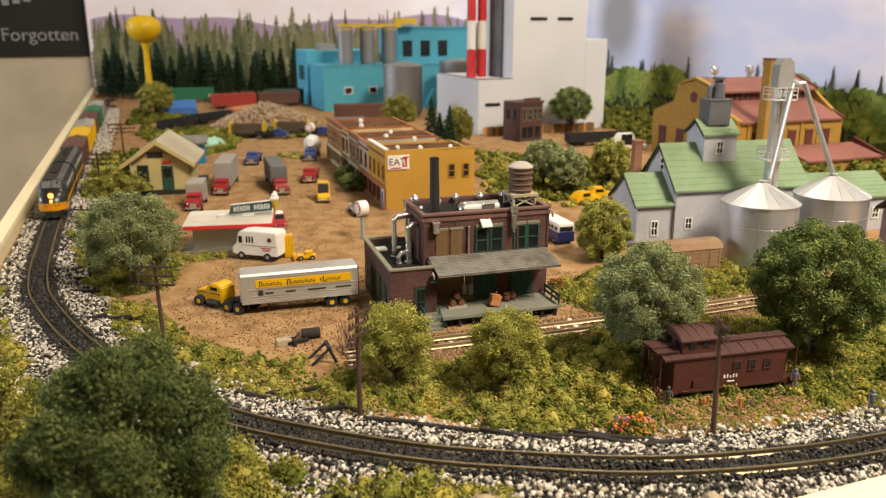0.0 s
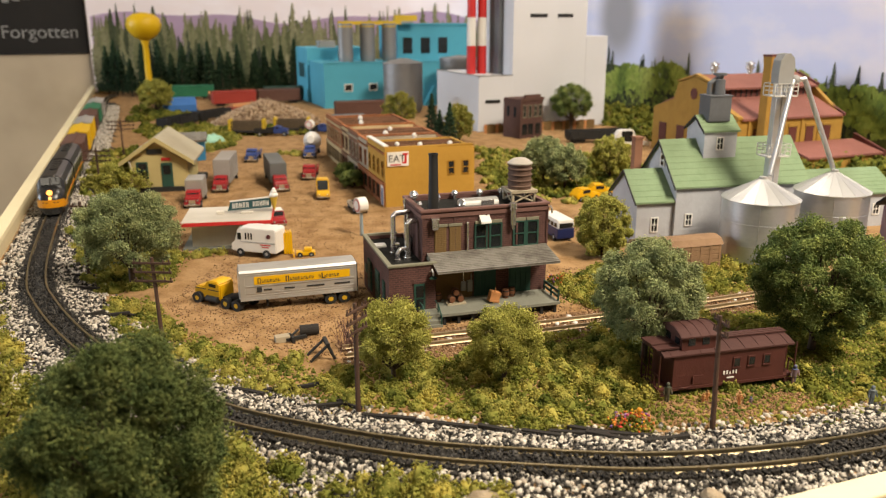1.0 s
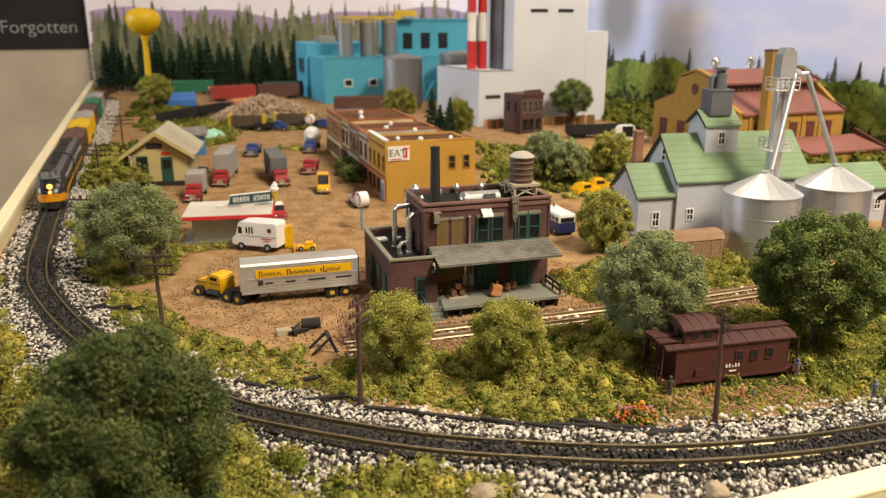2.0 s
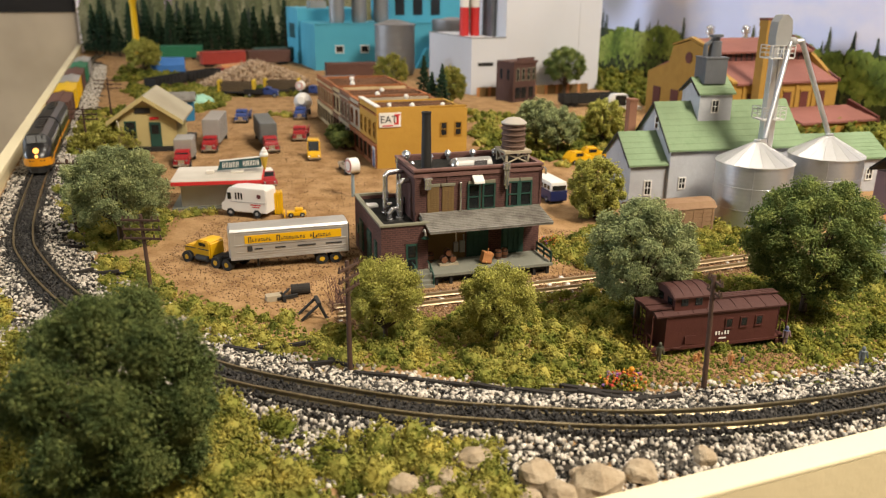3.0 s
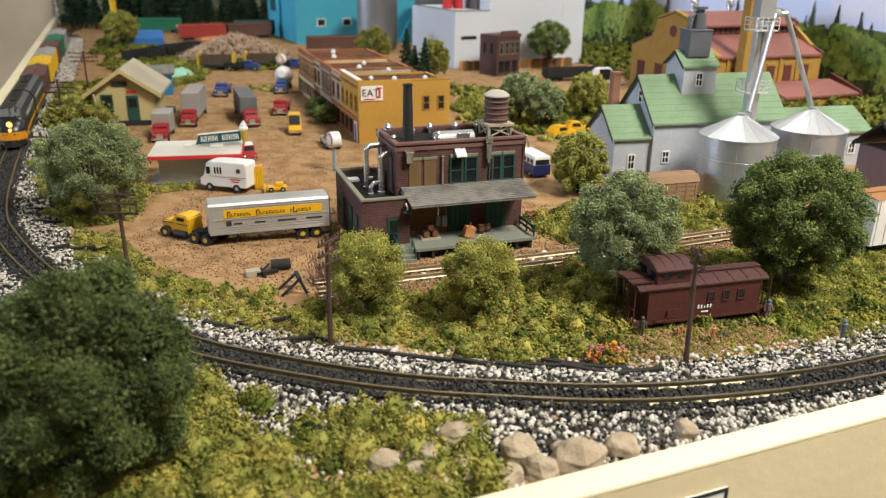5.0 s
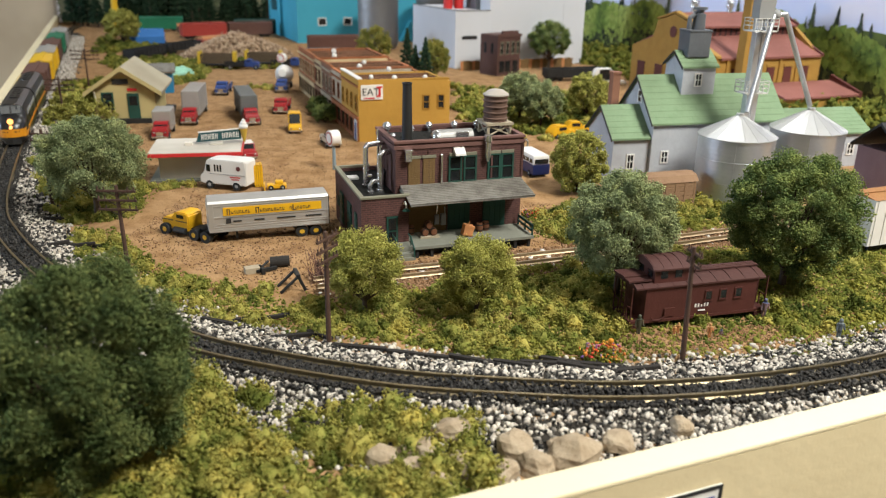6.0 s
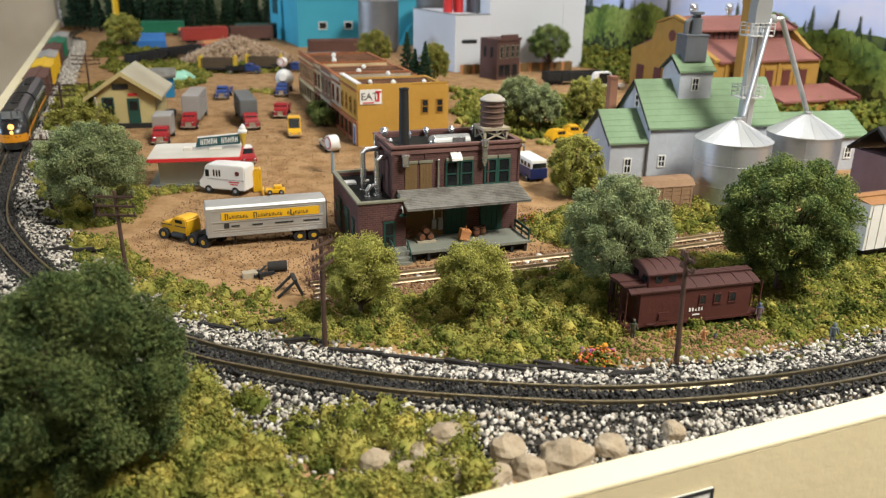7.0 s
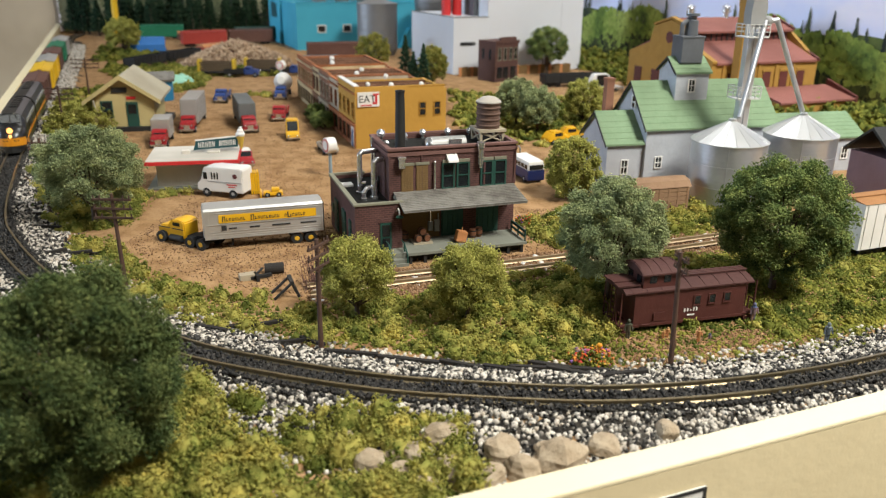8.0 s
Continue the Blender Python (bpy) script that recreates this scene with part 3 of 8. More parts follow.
# ---- loose ballast, cinders, dirt grains and turf ----
def along(line, lo, hi, n, g, span=None):
    """n random points beside a line, between lo and hi mm off it on either side."""
    d, nrm = line_frame(line)
    a, b = span or (0, len(line))
    k = g.integers(a, b, n)
    off = g.uniform(lo, hi, n) * np.where(g.random(n) < 0.5, -1, 1)
    return line[k] + nrm[k] * off[:, None] + d[k] * g.uniform(-1.5, 1.5, (n, 1)), off


def on_table(p, edge=2.0):
    q = p - np.array(CORNER)
    u, v = q @ np.array(U), q @ np.array(V)
    return (u > edge) & (v > edge) & (u < 840)


def drop(points, sizes, sink=0.35):
    return np.column_stack([points, height(points[:, 0], points[:, 1]) + sizes * sink])


def cinder_bed():
    sh = Shape()
    d, nrm = line_frame(main_line)
    prev = None
    for k in range(40, len(main_line)):
        p, q = main_line[k], nrm[k]
        row = []
        for m in (-1.0, -0.6, -0.25, 0.25, 0.6, 1.0):
            off = m * (29 + 4 * math.sin(k * 0.37 + m) + 2.5 * math.sin(k * 0.91))
            x, y = p[0] + q[0] * off, p[1] + q[1] * off
            u, v = uv(x, y)
            u, v = max(u, 1.5), max(v, 1.5)
            x, y = plan(u, v)
            row.append(sh.bm.verts.new((x, y, ground_z(x, y) + (0.45 if abs(m) < 1 else -0.6))))
        if prev:
            for a, b, c, e in zip(prev, prev[1:], row[1:], row):
                if (a.co - b.co).length > 0.2 and (c.co - e.co).length > 0.2:
                    sh.bm.faces.new((a, b, c, e))
        prev = row
    bmesh.ops.recalc_face_normals(sh.bm, faces=sh.bm.faces)
    return part("cinder_bed", sh, M_BED, main_track, "dark cinder roadbed", True)


cinder_bed()
near0 = int(np.argmin(np.abs(main_line[:, 1] - 430)))
p, off = along(main_line, 6.0, 46, 34000, rng, (near0, len(main_line)))
keep = on_table(p) & (rng.random(len(p)) < np.clip(((38 + 8 * (off < 0)) - np.abs(off)) / 14, 0, 1)) & (p[:, 0] < 260)
p = p[keep]
s = rng.uniform(0.42, 1.08, len(p))
tagged(scatter_mesh("ballast", drop(p, s, 0.4), s * 1.12, M_STONE, 0.16, seed=2, thin=0.72), "creamy white and grey crushed stone ballast", "ballast", kind="stuff")
p, off = along(main_line, 6.0, 26, 9000, rng, (60, near0))
keep = on_table(p)
p = p[keep]
s = rng.uniform(0.9, 1.8, len(p))
tagged(scatter_mesh("ballast", drop(p, s, 0.4), s, M_STONE, 0.28, seed=3, ico=False), "pale crushed stone ballast along the far track", "ballast", kind="stuff")
p, off = along(main_line, 0.0, 30, 56000, rng, (near0 - 60, len(main_line)))
keep = on_table(p) & (rng.random(len(p)) < np.clip((13 - np.abs(off)) / 4, 0.3, 1)) & (p[:, 0] < 260)
p, off = p[keep], off[keep]
s = rng.uniform(0.35, 0.8, len(p))
q = drop(p, s, 0.4)
q[:, 2] += np.where(np.abs(off) < 8.4, 1.6, 0.6)
tagged(scatter_mesh("cinders", q, s, M_CINDER, 0.3, seed=4, ico=False, thin=0.42), "fine black cinders between the rails", "cinders", kind="stuff")


# ---- trees ----
def tree(name, label, x, y, trunk_h, crown_z, rx, rz, bits, size, material, seed, ry=None, group="", lean=(0, 0), drape=0.75, feather=1.5, lump=1.0, lobes=34):
    """A tapered twig trunk with limbs and a crown of clumps of fine fibres and crumbs with an uneven outline."""
    g = np.random.default_rng(seed)
    ry = ry or rx
    ob = thing(name, label, "tree", x, y, ground_z(x, y) - 0.5, 0, group)
    sh = Shape()
    top = (lean[0], lean[1], crown_z)
    fork = (lean[0] * 0.4, lean[1] * 0.4, trunk_h)
    sh.tube((0, 0, 0), fork, rx * 0.05 + 0.5, rx * 0.035 + 0.4, 9, True)
    clumps = []
    many = 168
    reach = 1.2 / lobes ** 0.5
    for k in range(many):
        q = k % lobes
        t = 1 - (1 + drape) * (q + 0.5) / lobes
        a = q * 2.39996 + seed
        way = np.array([math.sqrt(max(0.0, 1 - t * t)) * math.cos(a), math.sqrt(max(0.0, 1 - t * t)) * math.sin(a), t])
        size_q = reach * (0.85 + 0.3 * math.sin(q * 1.7 + seed))
        d = way * 0.7 + g.normal(size=3) * 0.75
        d /= np.linalg.norm(d)
        c = way * (0.98 - size_q) + d * size_q * g.uniform(0.55, 0.9)
        clumps.append((top[0] + rx * c[0], top[1] + ry * c[1], top[2] + rz * c[2], lump * g.uniform(0.10, 0.19)))
    for c in clumps[5::9]:
        sh.tube((fork[0], fork[1], trunk_h * g.uniform(0.75, 1.0)), c[:3], rx * 0.022 + 0.2, 0.2, 6, False)
    part("trunk", sh, M_BARK, ob, "brown twig trunk and limbs")
    per = int(bits * 0.82) // many
    pts = []
    for cx, cy, cz, cr in clumps:
        d = g.normal(size=(per, 3))
        d /= np.linalg.norm(d, axis=1)[:, None]
        r = g.uniform(0.1, 1.0, per) ** 0.45 * (1 + 0.22 * np.abs(g.normal(size=per)))
        pts.append(np.array([cx, cy, cz]) + d * r[:, None] * np.array([rx, ry, rz]) * cr)
    rest = bits - per * many
    d = g.normal(size=(rest, 3))
    d /= np.linalg.norm(d, axis=1)[:, None]
    d[:, 2] = np.where(d[:, 2] < -drape, -d[:, 2], d[:, 2])
    pts.append(np.array(top) + d * (g.uniform(0.3, 0.84, rest) ** 0.7)[:, None] * np.array([rx, ry, rz]))
    pts = np.concatenate(pts)
    scatter_mesh("crown", pts, g.uniform(0.4, 1.1, len(pts)) * size * 0.88, material, 0.5, ico=False, seed=seed, parent=ob, thin=0.2, fibre=feather)
    return ob


tree("tree", "large bushy dark green model tree beside the ballast", -88, 197, 16, 33, 27.5, 31.5, 116000, 0.46, M_LEAFDEEP, 11, drape=1.0, lump=1.15, lobes=24)
tree("tree", "round sage green model tree beside the curved track", -177, 430, 15, 34, 28, 23.5, 50000, 0.52, M_SAGE, 12, lobes=30)
tree("tree", "small feathery olive tree on the grass verge", -20, 303, 9, 23, 15, 14.5, 26000, 0.42, M_LEAFLT, 13, drape=0.8, feather=3.5, lump=1.35, lobes=20)
tree("tree", "small feathery olive tree on the grass verge", 26, 300, 10, 22, 15, 13.5, 26000, 0.42, M_LEAFLT, 14, feather=3.5, lump=1.35, lobes=20)
tree("tree", "round sage green tree beside the caboose", 90, 326, 13, 33, 23, 22.5, 54000, 0.46, M_SAGE, 15, drape=0.85, feather=1.9, lobes=46)
tree("tree", "large round dark green tree behind the caboose", 170, 338, 11, 35, 28.5, 27, 66000, 0.52, M_LEAFDK, 16, drape=0.85, lobes=46)
tree("tree", "dense yellow-green bush tree beside the depot", 103, 490, 5, 20, 17.5, 21, 18000, 0.62, M_LEAFLT, 17, drape=1.0)
tree("tree", "spreading sage green tree behind the shop row", 92, 715, 12, 27, 20, 19, 9000, 0.8, M_SAGE, 18)
tree("tree", "spreading sage green tree behind the shop row", 108, 690, 10, 24, 18, 18, 9000, 0.8, M_SAGE, 19)
tree("tree", "round olive tree at the end of the yard", 157, 735, 8, 24, 19, 19, 7000, 0.9, M_LEAFLT, 20)
tree("tree", "round green tree beside the brown brick house", 176, 1095, 14, 38, 27, 25, 9000, 1.1, M_LEAFDK, 21)
tree("bush", "low olive bush beside the far track", -232, 560, 3, 9, 28, 14, 9000, 0.8, M_LEAFLT, 22, drape=0.4)
tree("bush", "low olive bush beside the station", -288, 690, 3, 10, 30, 16, 7000, 0.9, M_LEAFLT, 23, drape=0.4)
tree("bush", "dark green bush on the kerb beside the cafe", -82, 705, 2, 8, 11, 9, 4000, 0.8, M_LEAFDK, 30, drape=0.5)
tree("bush", "dark green bush on the kerb beside the shops", -92, 745, 2, 8, 11, 9, 4000, 0.8, M_LEAFDK, 31, drape=0.5)
tree("tree", "olive tree beside the far bend of the track", -462, 1290, 8, 32, 27, 24, 4000, 1.5, M_LEAFLT, 24)
tree("bush", "yellow-green tree in front of the blue plant", -62, 1130, 6, 26, 24, 24, 4000, 1.3, M_TURF, 25)
tree("bush", "yellow-green tree in front of the white plant", 20, 985, 6, 24, 18, 22, 4000, 1.2, M_TURF, 26)
tree("tree", "yellow-green tree beside the front fascia board", -155, 240, 4, 18, 20, 20, 9000, 0.6, M_TURF, 27, drape=0.9)


def spruce(x, y, h, r, seed):
    g = np.random.default_rng(seed)
    ob = thing("conifer", "slim dark green bottle-brush conifer", "tree", x, y, -1, 0, "conifers in front of the backdrop")
    part("trunk", Shape().tube((0, 0, 0), (0, 0, h * 0.96), r * 0.1 + 0.4, 0.3, 7), M_BARK, ob)
    n = 1500
    t = g.uniform(0.05, 1, n) ** 0.8
    a, rr = g.uniform(0, 2 * math.pi, n), r * (1.02 - t) * g.uniform(0.55, 1.05, n) * (0.8 + 0.25 * np.sin(t * 60))
    scatter_mesh("crown", np.column_stack([rr * np.cos(a), rr * np.sin(a), h * t]), g.uniform(0.8, 2.0, n), M_SPRUCE, 0.5, ico=False, seed=seed, parent=ob, thin=0.3)
    return ob


conifers = [spruce(0, 0, 95, 25, 40), spruce(0, 0, 76, 22, 41), spruce(0, 0, 108, 27, 42)]
g = np.random.default_rng(50)
spots = [plan(24 + 13 * k + g.uniform(-9, 9), 1600 + g.uniform(-60, 55)) for k in range(30)] + [(8, 950), (-4, 965), (-14, 985)]
for k, (x, y) in enumerate(spots):
    m = pose(x / 1000, y / 1000, -0.001, 0, 0, g.uniform(0, 360))
    scale_k = 0.55 if k >= 30 else g.uniform(0.8, 1.1)
    if k < 3:
        conifers[k].matrix_basis = m
    else:
        c = copy_thing(conifers[k % 3], m)
        c.scale = (scale_k, scale_k, scale_k)

# ---- buildings ----
M_KHAKI = mat("khaki_coping", [(0.22, 0.21, 0.15), (0.17, 0.16, 0.11)], 0.7, 400)
M_ROOFBLK = mat("black_roof_felt", [(0.012, 0.012, 0.011), (0.026, 0.025, 0.023)], 0.9, 500, bump=0.5, spec=0.1)
M_ROOFGREY = mat("grey_shingle", [(0.085, 0.078, 0.068), (0.135, 0.122, 0.105), (0.20, 0.185, 0.16), (0.11, 0.098, 0.085)], 0.9, 1100, bump=0.9)
M_OCHREBRICK = mat("ochre_brick_infill", [(0.20, 0.125, 0.045), (0.13, 0.075, 0.03)], 0.85, 900)
M_CONC = mat("grey_green_dock_deck", [(0.20, 0.20, 0.16), (0.15, 0.15, 0.12)], 0.85, 400)
M_WOODCASK = mat("cask_wood", [(0.22, 0.09, 0.04), (0.15, 0.06, 0.03)], 0.7, 500)
M_CRATE = mat("orange_crate_wood", [(0.50, 0.22, 0.08), (0.42, 0.18, 0.07)], 0.7, 500)
M_BOXALU = mat("dull_aluminium_hood", [(0.24, 0.235, 0.225), (0.30, 0.295, 0.28)], 0.45, 200, metal=0.6, bump=0.04)
M_TANK = mat("weathered_tank_staves", [(0.07, 0.035, 0.025), (0.12, 0.07, 0.05), (0.16, 0.105, 0.08)], 0.8, 500)


def sash(parent, x0, x1, z0, z1, y, trim, rows=2, cols=1, name="window"):
    """A sash window on a wall that faces -y: frame, panes, sill."""
    w = part(name, Shape().box(x0, y - 0.25, z0, x1, y + 0.3, z1), M_PANE, parent, "dark glass window")
    f = Shape()
    t = min(1.0, (x1 - x0) * 0.18)
    f.box(x0 - t, y - 0.7, z0 - t, x0, y, z1 + t).box(x1, y - 0.7, z0 - t, x1 + t, y, z1 + t)
    f.box(x0, y - 0.7, z1, x1, y, z1 + t).box(x0, y - 0.7, z0 - t, x1, y, z0)
    for k in range(1, rows):
        zz = z0 + (z1 - z0) * k / rows
        f.box(x0, y - 0.6, zz - t * 0.35, x1, y - 0.26, zz + t * 0.35)
    for k in range(1, cols):
        xx = x0 + (x1 - x0) * k / cols
        f.box(xx - t * 0.3, y - 0.55, z0, xx + t * 0.3, y - 0.26, z1)
    part("window_frame", f, trim, w)
    return w


def depot():
    ob = thing("freight_depot", "two-storey red-brown brick freight depot with a loading dock", "building", -26, 372, -0.5, 17)
    # tall block and annex: walls with parapets
    def shell(x0, y0, x1, y1, z, t=1.6):
        for box in ((x0, y1 - t, 0, x1, y1, z), (x0, y0 + t, 0, x0 + t, y1 - t, z), (x1 - t, y0 + t, 0, x1, y1 - t, z)):
            part("wall", Shape().box(*box), M_BRICK, ob)
        return Shape().box(x0, y0, 0, x1, y0 + t, z)
    tall = shell(20, 10.6, 89, 48, 53)
    for k in range(5):
        u = 20 + k * 17.05
        part("pilaster", Shape().box(u - 0.1 if k else u, 10.1, 32, u + (1.0 if k in (0, 4) else 0.8), 10.6, 50), M_BRICK, ob)
    part("wall", tall, M_BRICK, ob)
    corn = Shape().box(19.4, 10.0, 50.2, 89.6, 10.6, 52).box(19.2, 9.8, 53, 89.8, 12.6, 54.4, 0.3).box(19.2, 46.6, 53, 89.8, 48.4, 54.4, 0.3).box(19.2, 12.6, 53, 21.8, 46.6, 54.4).box(87.2, 12.6, 53, 89.8, 46.6, 54.4)
    corn.box(19.4, 10.7, 50.2, 20, 48, 52).box(89, 10.7, 50.2, 89.6, 48, 52)
    part("cornice", corn, mat("dusky_coping", [(0.13, 0.06, 0.05), (0.17, 0.09, 0.075)], 0.8, 400), ob)
    part("roof", Shape().box(21.6, 12.2, 50, 87.4, 46.4, 51.2), M_ROOFBLK, ob, "black felt roof")
    part("wall", shell(0, 0, 24, 64, 29), M_BRICK, ob)
    part("coping", Shape().box(-0.6, -0.6, 29, 24.6, 1.9, 30.2, 0.25).box(-0.6, 1.9, 29, 1.9, 64.5, 30.2, 0.25).box(22.1, 1.9, 29, 24.6, 10.4, 30.2).box(1.9, 62.5, 29, 19.5, 64.5, 30.2), M_KHAKI, ob, "khaki stone coping")
    part("roof", Shape().box(1.6, 1.6, 26, 22.4, 62.4, 27), M_ROOFBLK, ob, "black felt roof")
    # upper windows and brick infill
    for x0, x1 in ((26.5, 32.7), (34.4, 40.6)):
        b = Shape().box(x0, 10.2, 31, x1, 10.6, 45)
        for r in range(14):
            for c in range(4):
                sx = (x1 - x0) / 4
                b.box(x0 + c * sx + 0.1 + (0.35 if r % 2 else 0), 10.02, 31.1 + r, min(x1, x0 + (c + 1) * sx - 0.1 + (0.35 if r % 2 else 0)), 10.25, 31.95 + r)
        part("brick_infill", b, M_OCHREBRICK, ob, "ochre brick infill in a blocked window")
        part("lintel", Shape().box(x0 - 0.6, 9.7, 45.2, x1 + 0.6, 10.6, 46.6, 0.15), M_KHAKI, ob)
        part("sill", Shape().box(x0 - 0.6, 9.5, 29.6, x1 + 0.6, 10.6, 30.8, 0.15), M_KHAKI, ob)
    for x0, x1 in ((48.9, 54.2), (57.0, 62.3), (70.2, 75.5), (77.6, 82.9)):
        sash(ob, x0, x1, 32.4, 44.6, 10.55, M_GREENTRIM, 2)
        part("lintel", Shape().box(x0 - 0.7, 9.7, 45.4, x1 + 0.7, 10.6, 47, 0.15), M_KHAKI, ob)
        part("sill", Shape().box(x0 - 0.7, 9.3, 30.2, x1 + 0.7, 10.6, 31.4, 0.15), M_KHAKI, ob)
    # awning of shingle rows
    aw = part("awning", Shape().prism([(10.6, 31.8), (10.6, 30.8), (-9, 26.4), (-9, 27.4)], "x", 22.5, 88), M_ROOFGREY, ob, "grey shingled awning")
    for r in range(12):
        t0 = r / 12
        y0, z0 = -9.2 + 19.6 * t0, 27.4 + 4.4 * t0
        part("shingle_strip", Shape().prism([(y0, z0), (y0 + 1.9, z0 + 0.44), (y0, z0 + 0.32)], "x", 22.3, 88.2), M_ROOFGREY, aw)
    br = Shape()
    for u in (27, 43, 58, 73, 86):
        br.tube((u, 10.5, 22), (u, -6, 27), 0.35, seg=6)
    part("bracket", br, M_BLACK, ob)
    # dock
    deck = part("dock", Shape().box(24.1, -11, 4.6, 88, 10.5, 6.2, 0.2), M_CONC, ob, "grey-green plank loading dock")
    for k in range(9):
        part("dock_post", Shape().box(25 + k * 7.5, -10, 0, 26.4 + k * 7.5, -8.6, 4.6), M_BLACK, deck)
    # black sheet standing in for the shade beneath the deck
    part("dock_shade", Shape().box(24.1, -6, 0, 88, -5.2, 4.6), M_BLACK, deck)
    for x0, x1 in ((48, 60), (67.5, 80)):
        d = part("freight_door", Shape().box(x0, 10.0, 6.2, x1, 10.6, 22.5), M_GREENTRIM, ob, "dark green freight door")
        for k in range(4):
            part("door_panel", Shape().box(x0 + 0.6 + k * (x1 - x0 - 0.6) / 4, 9.7, 7.2, x0 + (k + 1) * (x1 - x0 - 0.6) / 4, 10.1, 21.5, 0.12), M_GREENTRIM, d)
    part("brick_base", Shape().box(24.1, 10.2, 6.2, 47, 10.6, 24), M_OCHREBRICK, ob, "ochre brick behind the dock")
    # annex door, windows, gooseneck lamp
    d = part("door", Shape().box(12.6, -0.5, 6, 18.4, 0, 19.5), M_GREENTRIM, ob, "dark green half-glazed door")
    part("door_glass", Shape().box(13.6, -0.75, 12.5, 17.4, -0.45, 18.5), M_PANE, d)
    part("door_glass", Shape().box(13.6, -0.75, 7, 17.4, -0.45, 11.5), M_PANE, d)
    part("door_arch", Shape().prism([(11.8, 19.8), (19.2, 19.8), (18.4, 21.2), (15.5, 21.9), (12.6, 21.2)], "y", -0.6, 0), M_BRICK, ob)
    for v0, v1, z0, z1 in ((22, 31, 3, 20), (9, 14, 8, 19), (42, 51, 3, 20)):
        w = part("side_door" if z0 < 5 else "window", Shape().box(-0.5, v0, z0, 0, v1, z1), M_GREENTRIM, ob, "dark green")
        for k in range(3):
            part("panel", Shape().box(-0.8, v0 + 0.7, z0 + 0.8 + k * (z1 - z0) / 3, -0.45, v1 - 0.7, z0 + (k + 1) * (z1 - z0) / 3 - 0.3), M_GREENTRIM, w)
    part("notice", Shape().box(-0.6, 54, 10, 0, 58, 15, 0.1), M_GREENTRIM, ob, "small green notice board")
    lamp = part("wall_lamp", Shape().path([(21.5, 0, 25.5), (21.5, -2.2, 27), (21.5, -4, 26), (21.5, -4.2, 24.3)], 0.45), M_WHITE, ob, "white gooseneck wall lamp")
    part("lamp_shade", Shape().lathe([(0.5, 1.2), (2.0, 0), (1.9, -0.3), (0.4, 0.8)], 14, (21.5, -4.2, 23.2)), M_GREENTRIM, lamp, "green enamel shade", True)
    # steps with rail
    st = part("steps", Shape().box(15, -12.5, 0, 24, -11.2, 1.5).box(15, -11.2, 0, 24, -8, 3.2).box(15, -8, 0, 24, -0.1, 5.6), M_CONC, ob, "grey-green dock steps")
    rl = Shape().path([(15.4, -12, 1), (15.4, -12, 6), (15.4, -6, 10), (15.4, -0.8, 10)], 0.35).path([(23.4, -12, 1), (23.4, -12, 6), (23.4, -6, 10), (23.4, -1, 10)], 0.35)
    rl.path([(23.4, -6, 5), (23.4, -6, 10)], 0.3).path([(15.4, -6, 5), (15.4, -6, 10)], 0.3)
    part("handrail", rl, M_GREENTRIM, st, "green handrail")
    fence = part("dock_rail", Shape().box(87, -10, 6.2, 87.7, -9.3, 12).box(87, -1, 6.2, 87.7, -0.3, 12).box(87, 8, 6.2, 87.7, 8.7, 12).box(87.1, -10, 10.6, 87.6, 8.7, 12).box(87.1, -10, 8, 87.6, 8.7, 9.2), M_GREENTRIM, ob, "green board dock rail")
    # pipes, boxes and lamps on the wall
    part("downpipe", Shape().path([(44, 9.6, 46), (44, 9.2, 27)], 0.55).path([(41.8, 9.6, 24), (41.8, 9.6, 15)], 0.4).ball((44, 9.6, 46.3), 0.9), M_SILVER, ob, "silver pipe", True)
    part("meter_box", Shape().box(40.6, 8.8, 10, 43, 10.6, 15, 0.3), M_GREY, ob, "grey meter box")
    part("meter_box", Shape().box(43.8, 8.6, 9.4, 46.6, 10.6, 15.6, 0.3).path([(46, 9.4, 15.5), (46, 9.4, 19)], 0.35), M_GREY, ob, "grey meter box")
    part("vent_box", Shape().box(24.6, 7.6, 44.3, 28, 10.6, 49.5, 0.6).box(24.2, 7.2, 49.3, 28.4, 10.6, 50.4, 0.3), M_SILVER, ob, "silver wall vent")
    part("light_hood", Shape().prism([(10.6, 50), (10.6, 47.4), (6.4, 46.2), (6.6, 47.2)], "x", 50.4, 56), M_WHITE, ob, "white light hood")
    part("stack_vent", Shape().tube((68.6, 8.8, 44), (68.6, 8.8, 52), 1.6, seg=14).tube((68.6, 8.8, 52.4), (68.6, 8.8, 55.5), 2.1, seg=14).tube((68.6, 8.8, 42), (68.6, 8.8, 44), 0.9), M_SILVER, ob, "silver wall stack", True)
    part("gutter_spout", Shape().path([(89.4, 9, 52.5), (90.4, 8.4, 51), (90.4, 8.4, 48.6)], 0.5), M_SILVER, ob)
    # annex ducts
    for pts, r in (([(9.5, 30, 27), (9.5, 30, 47.6), (11, 30.4, 49), (20.5, 33, 49)], 1.35), ([(14.5, 19, 27), (14.5, 19, 45.8), (16, 19.2, 47), (20.5, 20, 47)], 1.5), ([(8.5, 17, 27.2), (8.5, 17, 31), (10, 17.4, 33), (13.6, 19, 33)], 1.1), ([(18.4, 33, 27), (18.4, 33, 48)], 0.8), ([(18, 38, 27), (18, 38, 55)], 0.6)):
        d = part("duct", Shape().path(pts, r, 12), M_SILVER, ob, "silver ventilation duct", True)
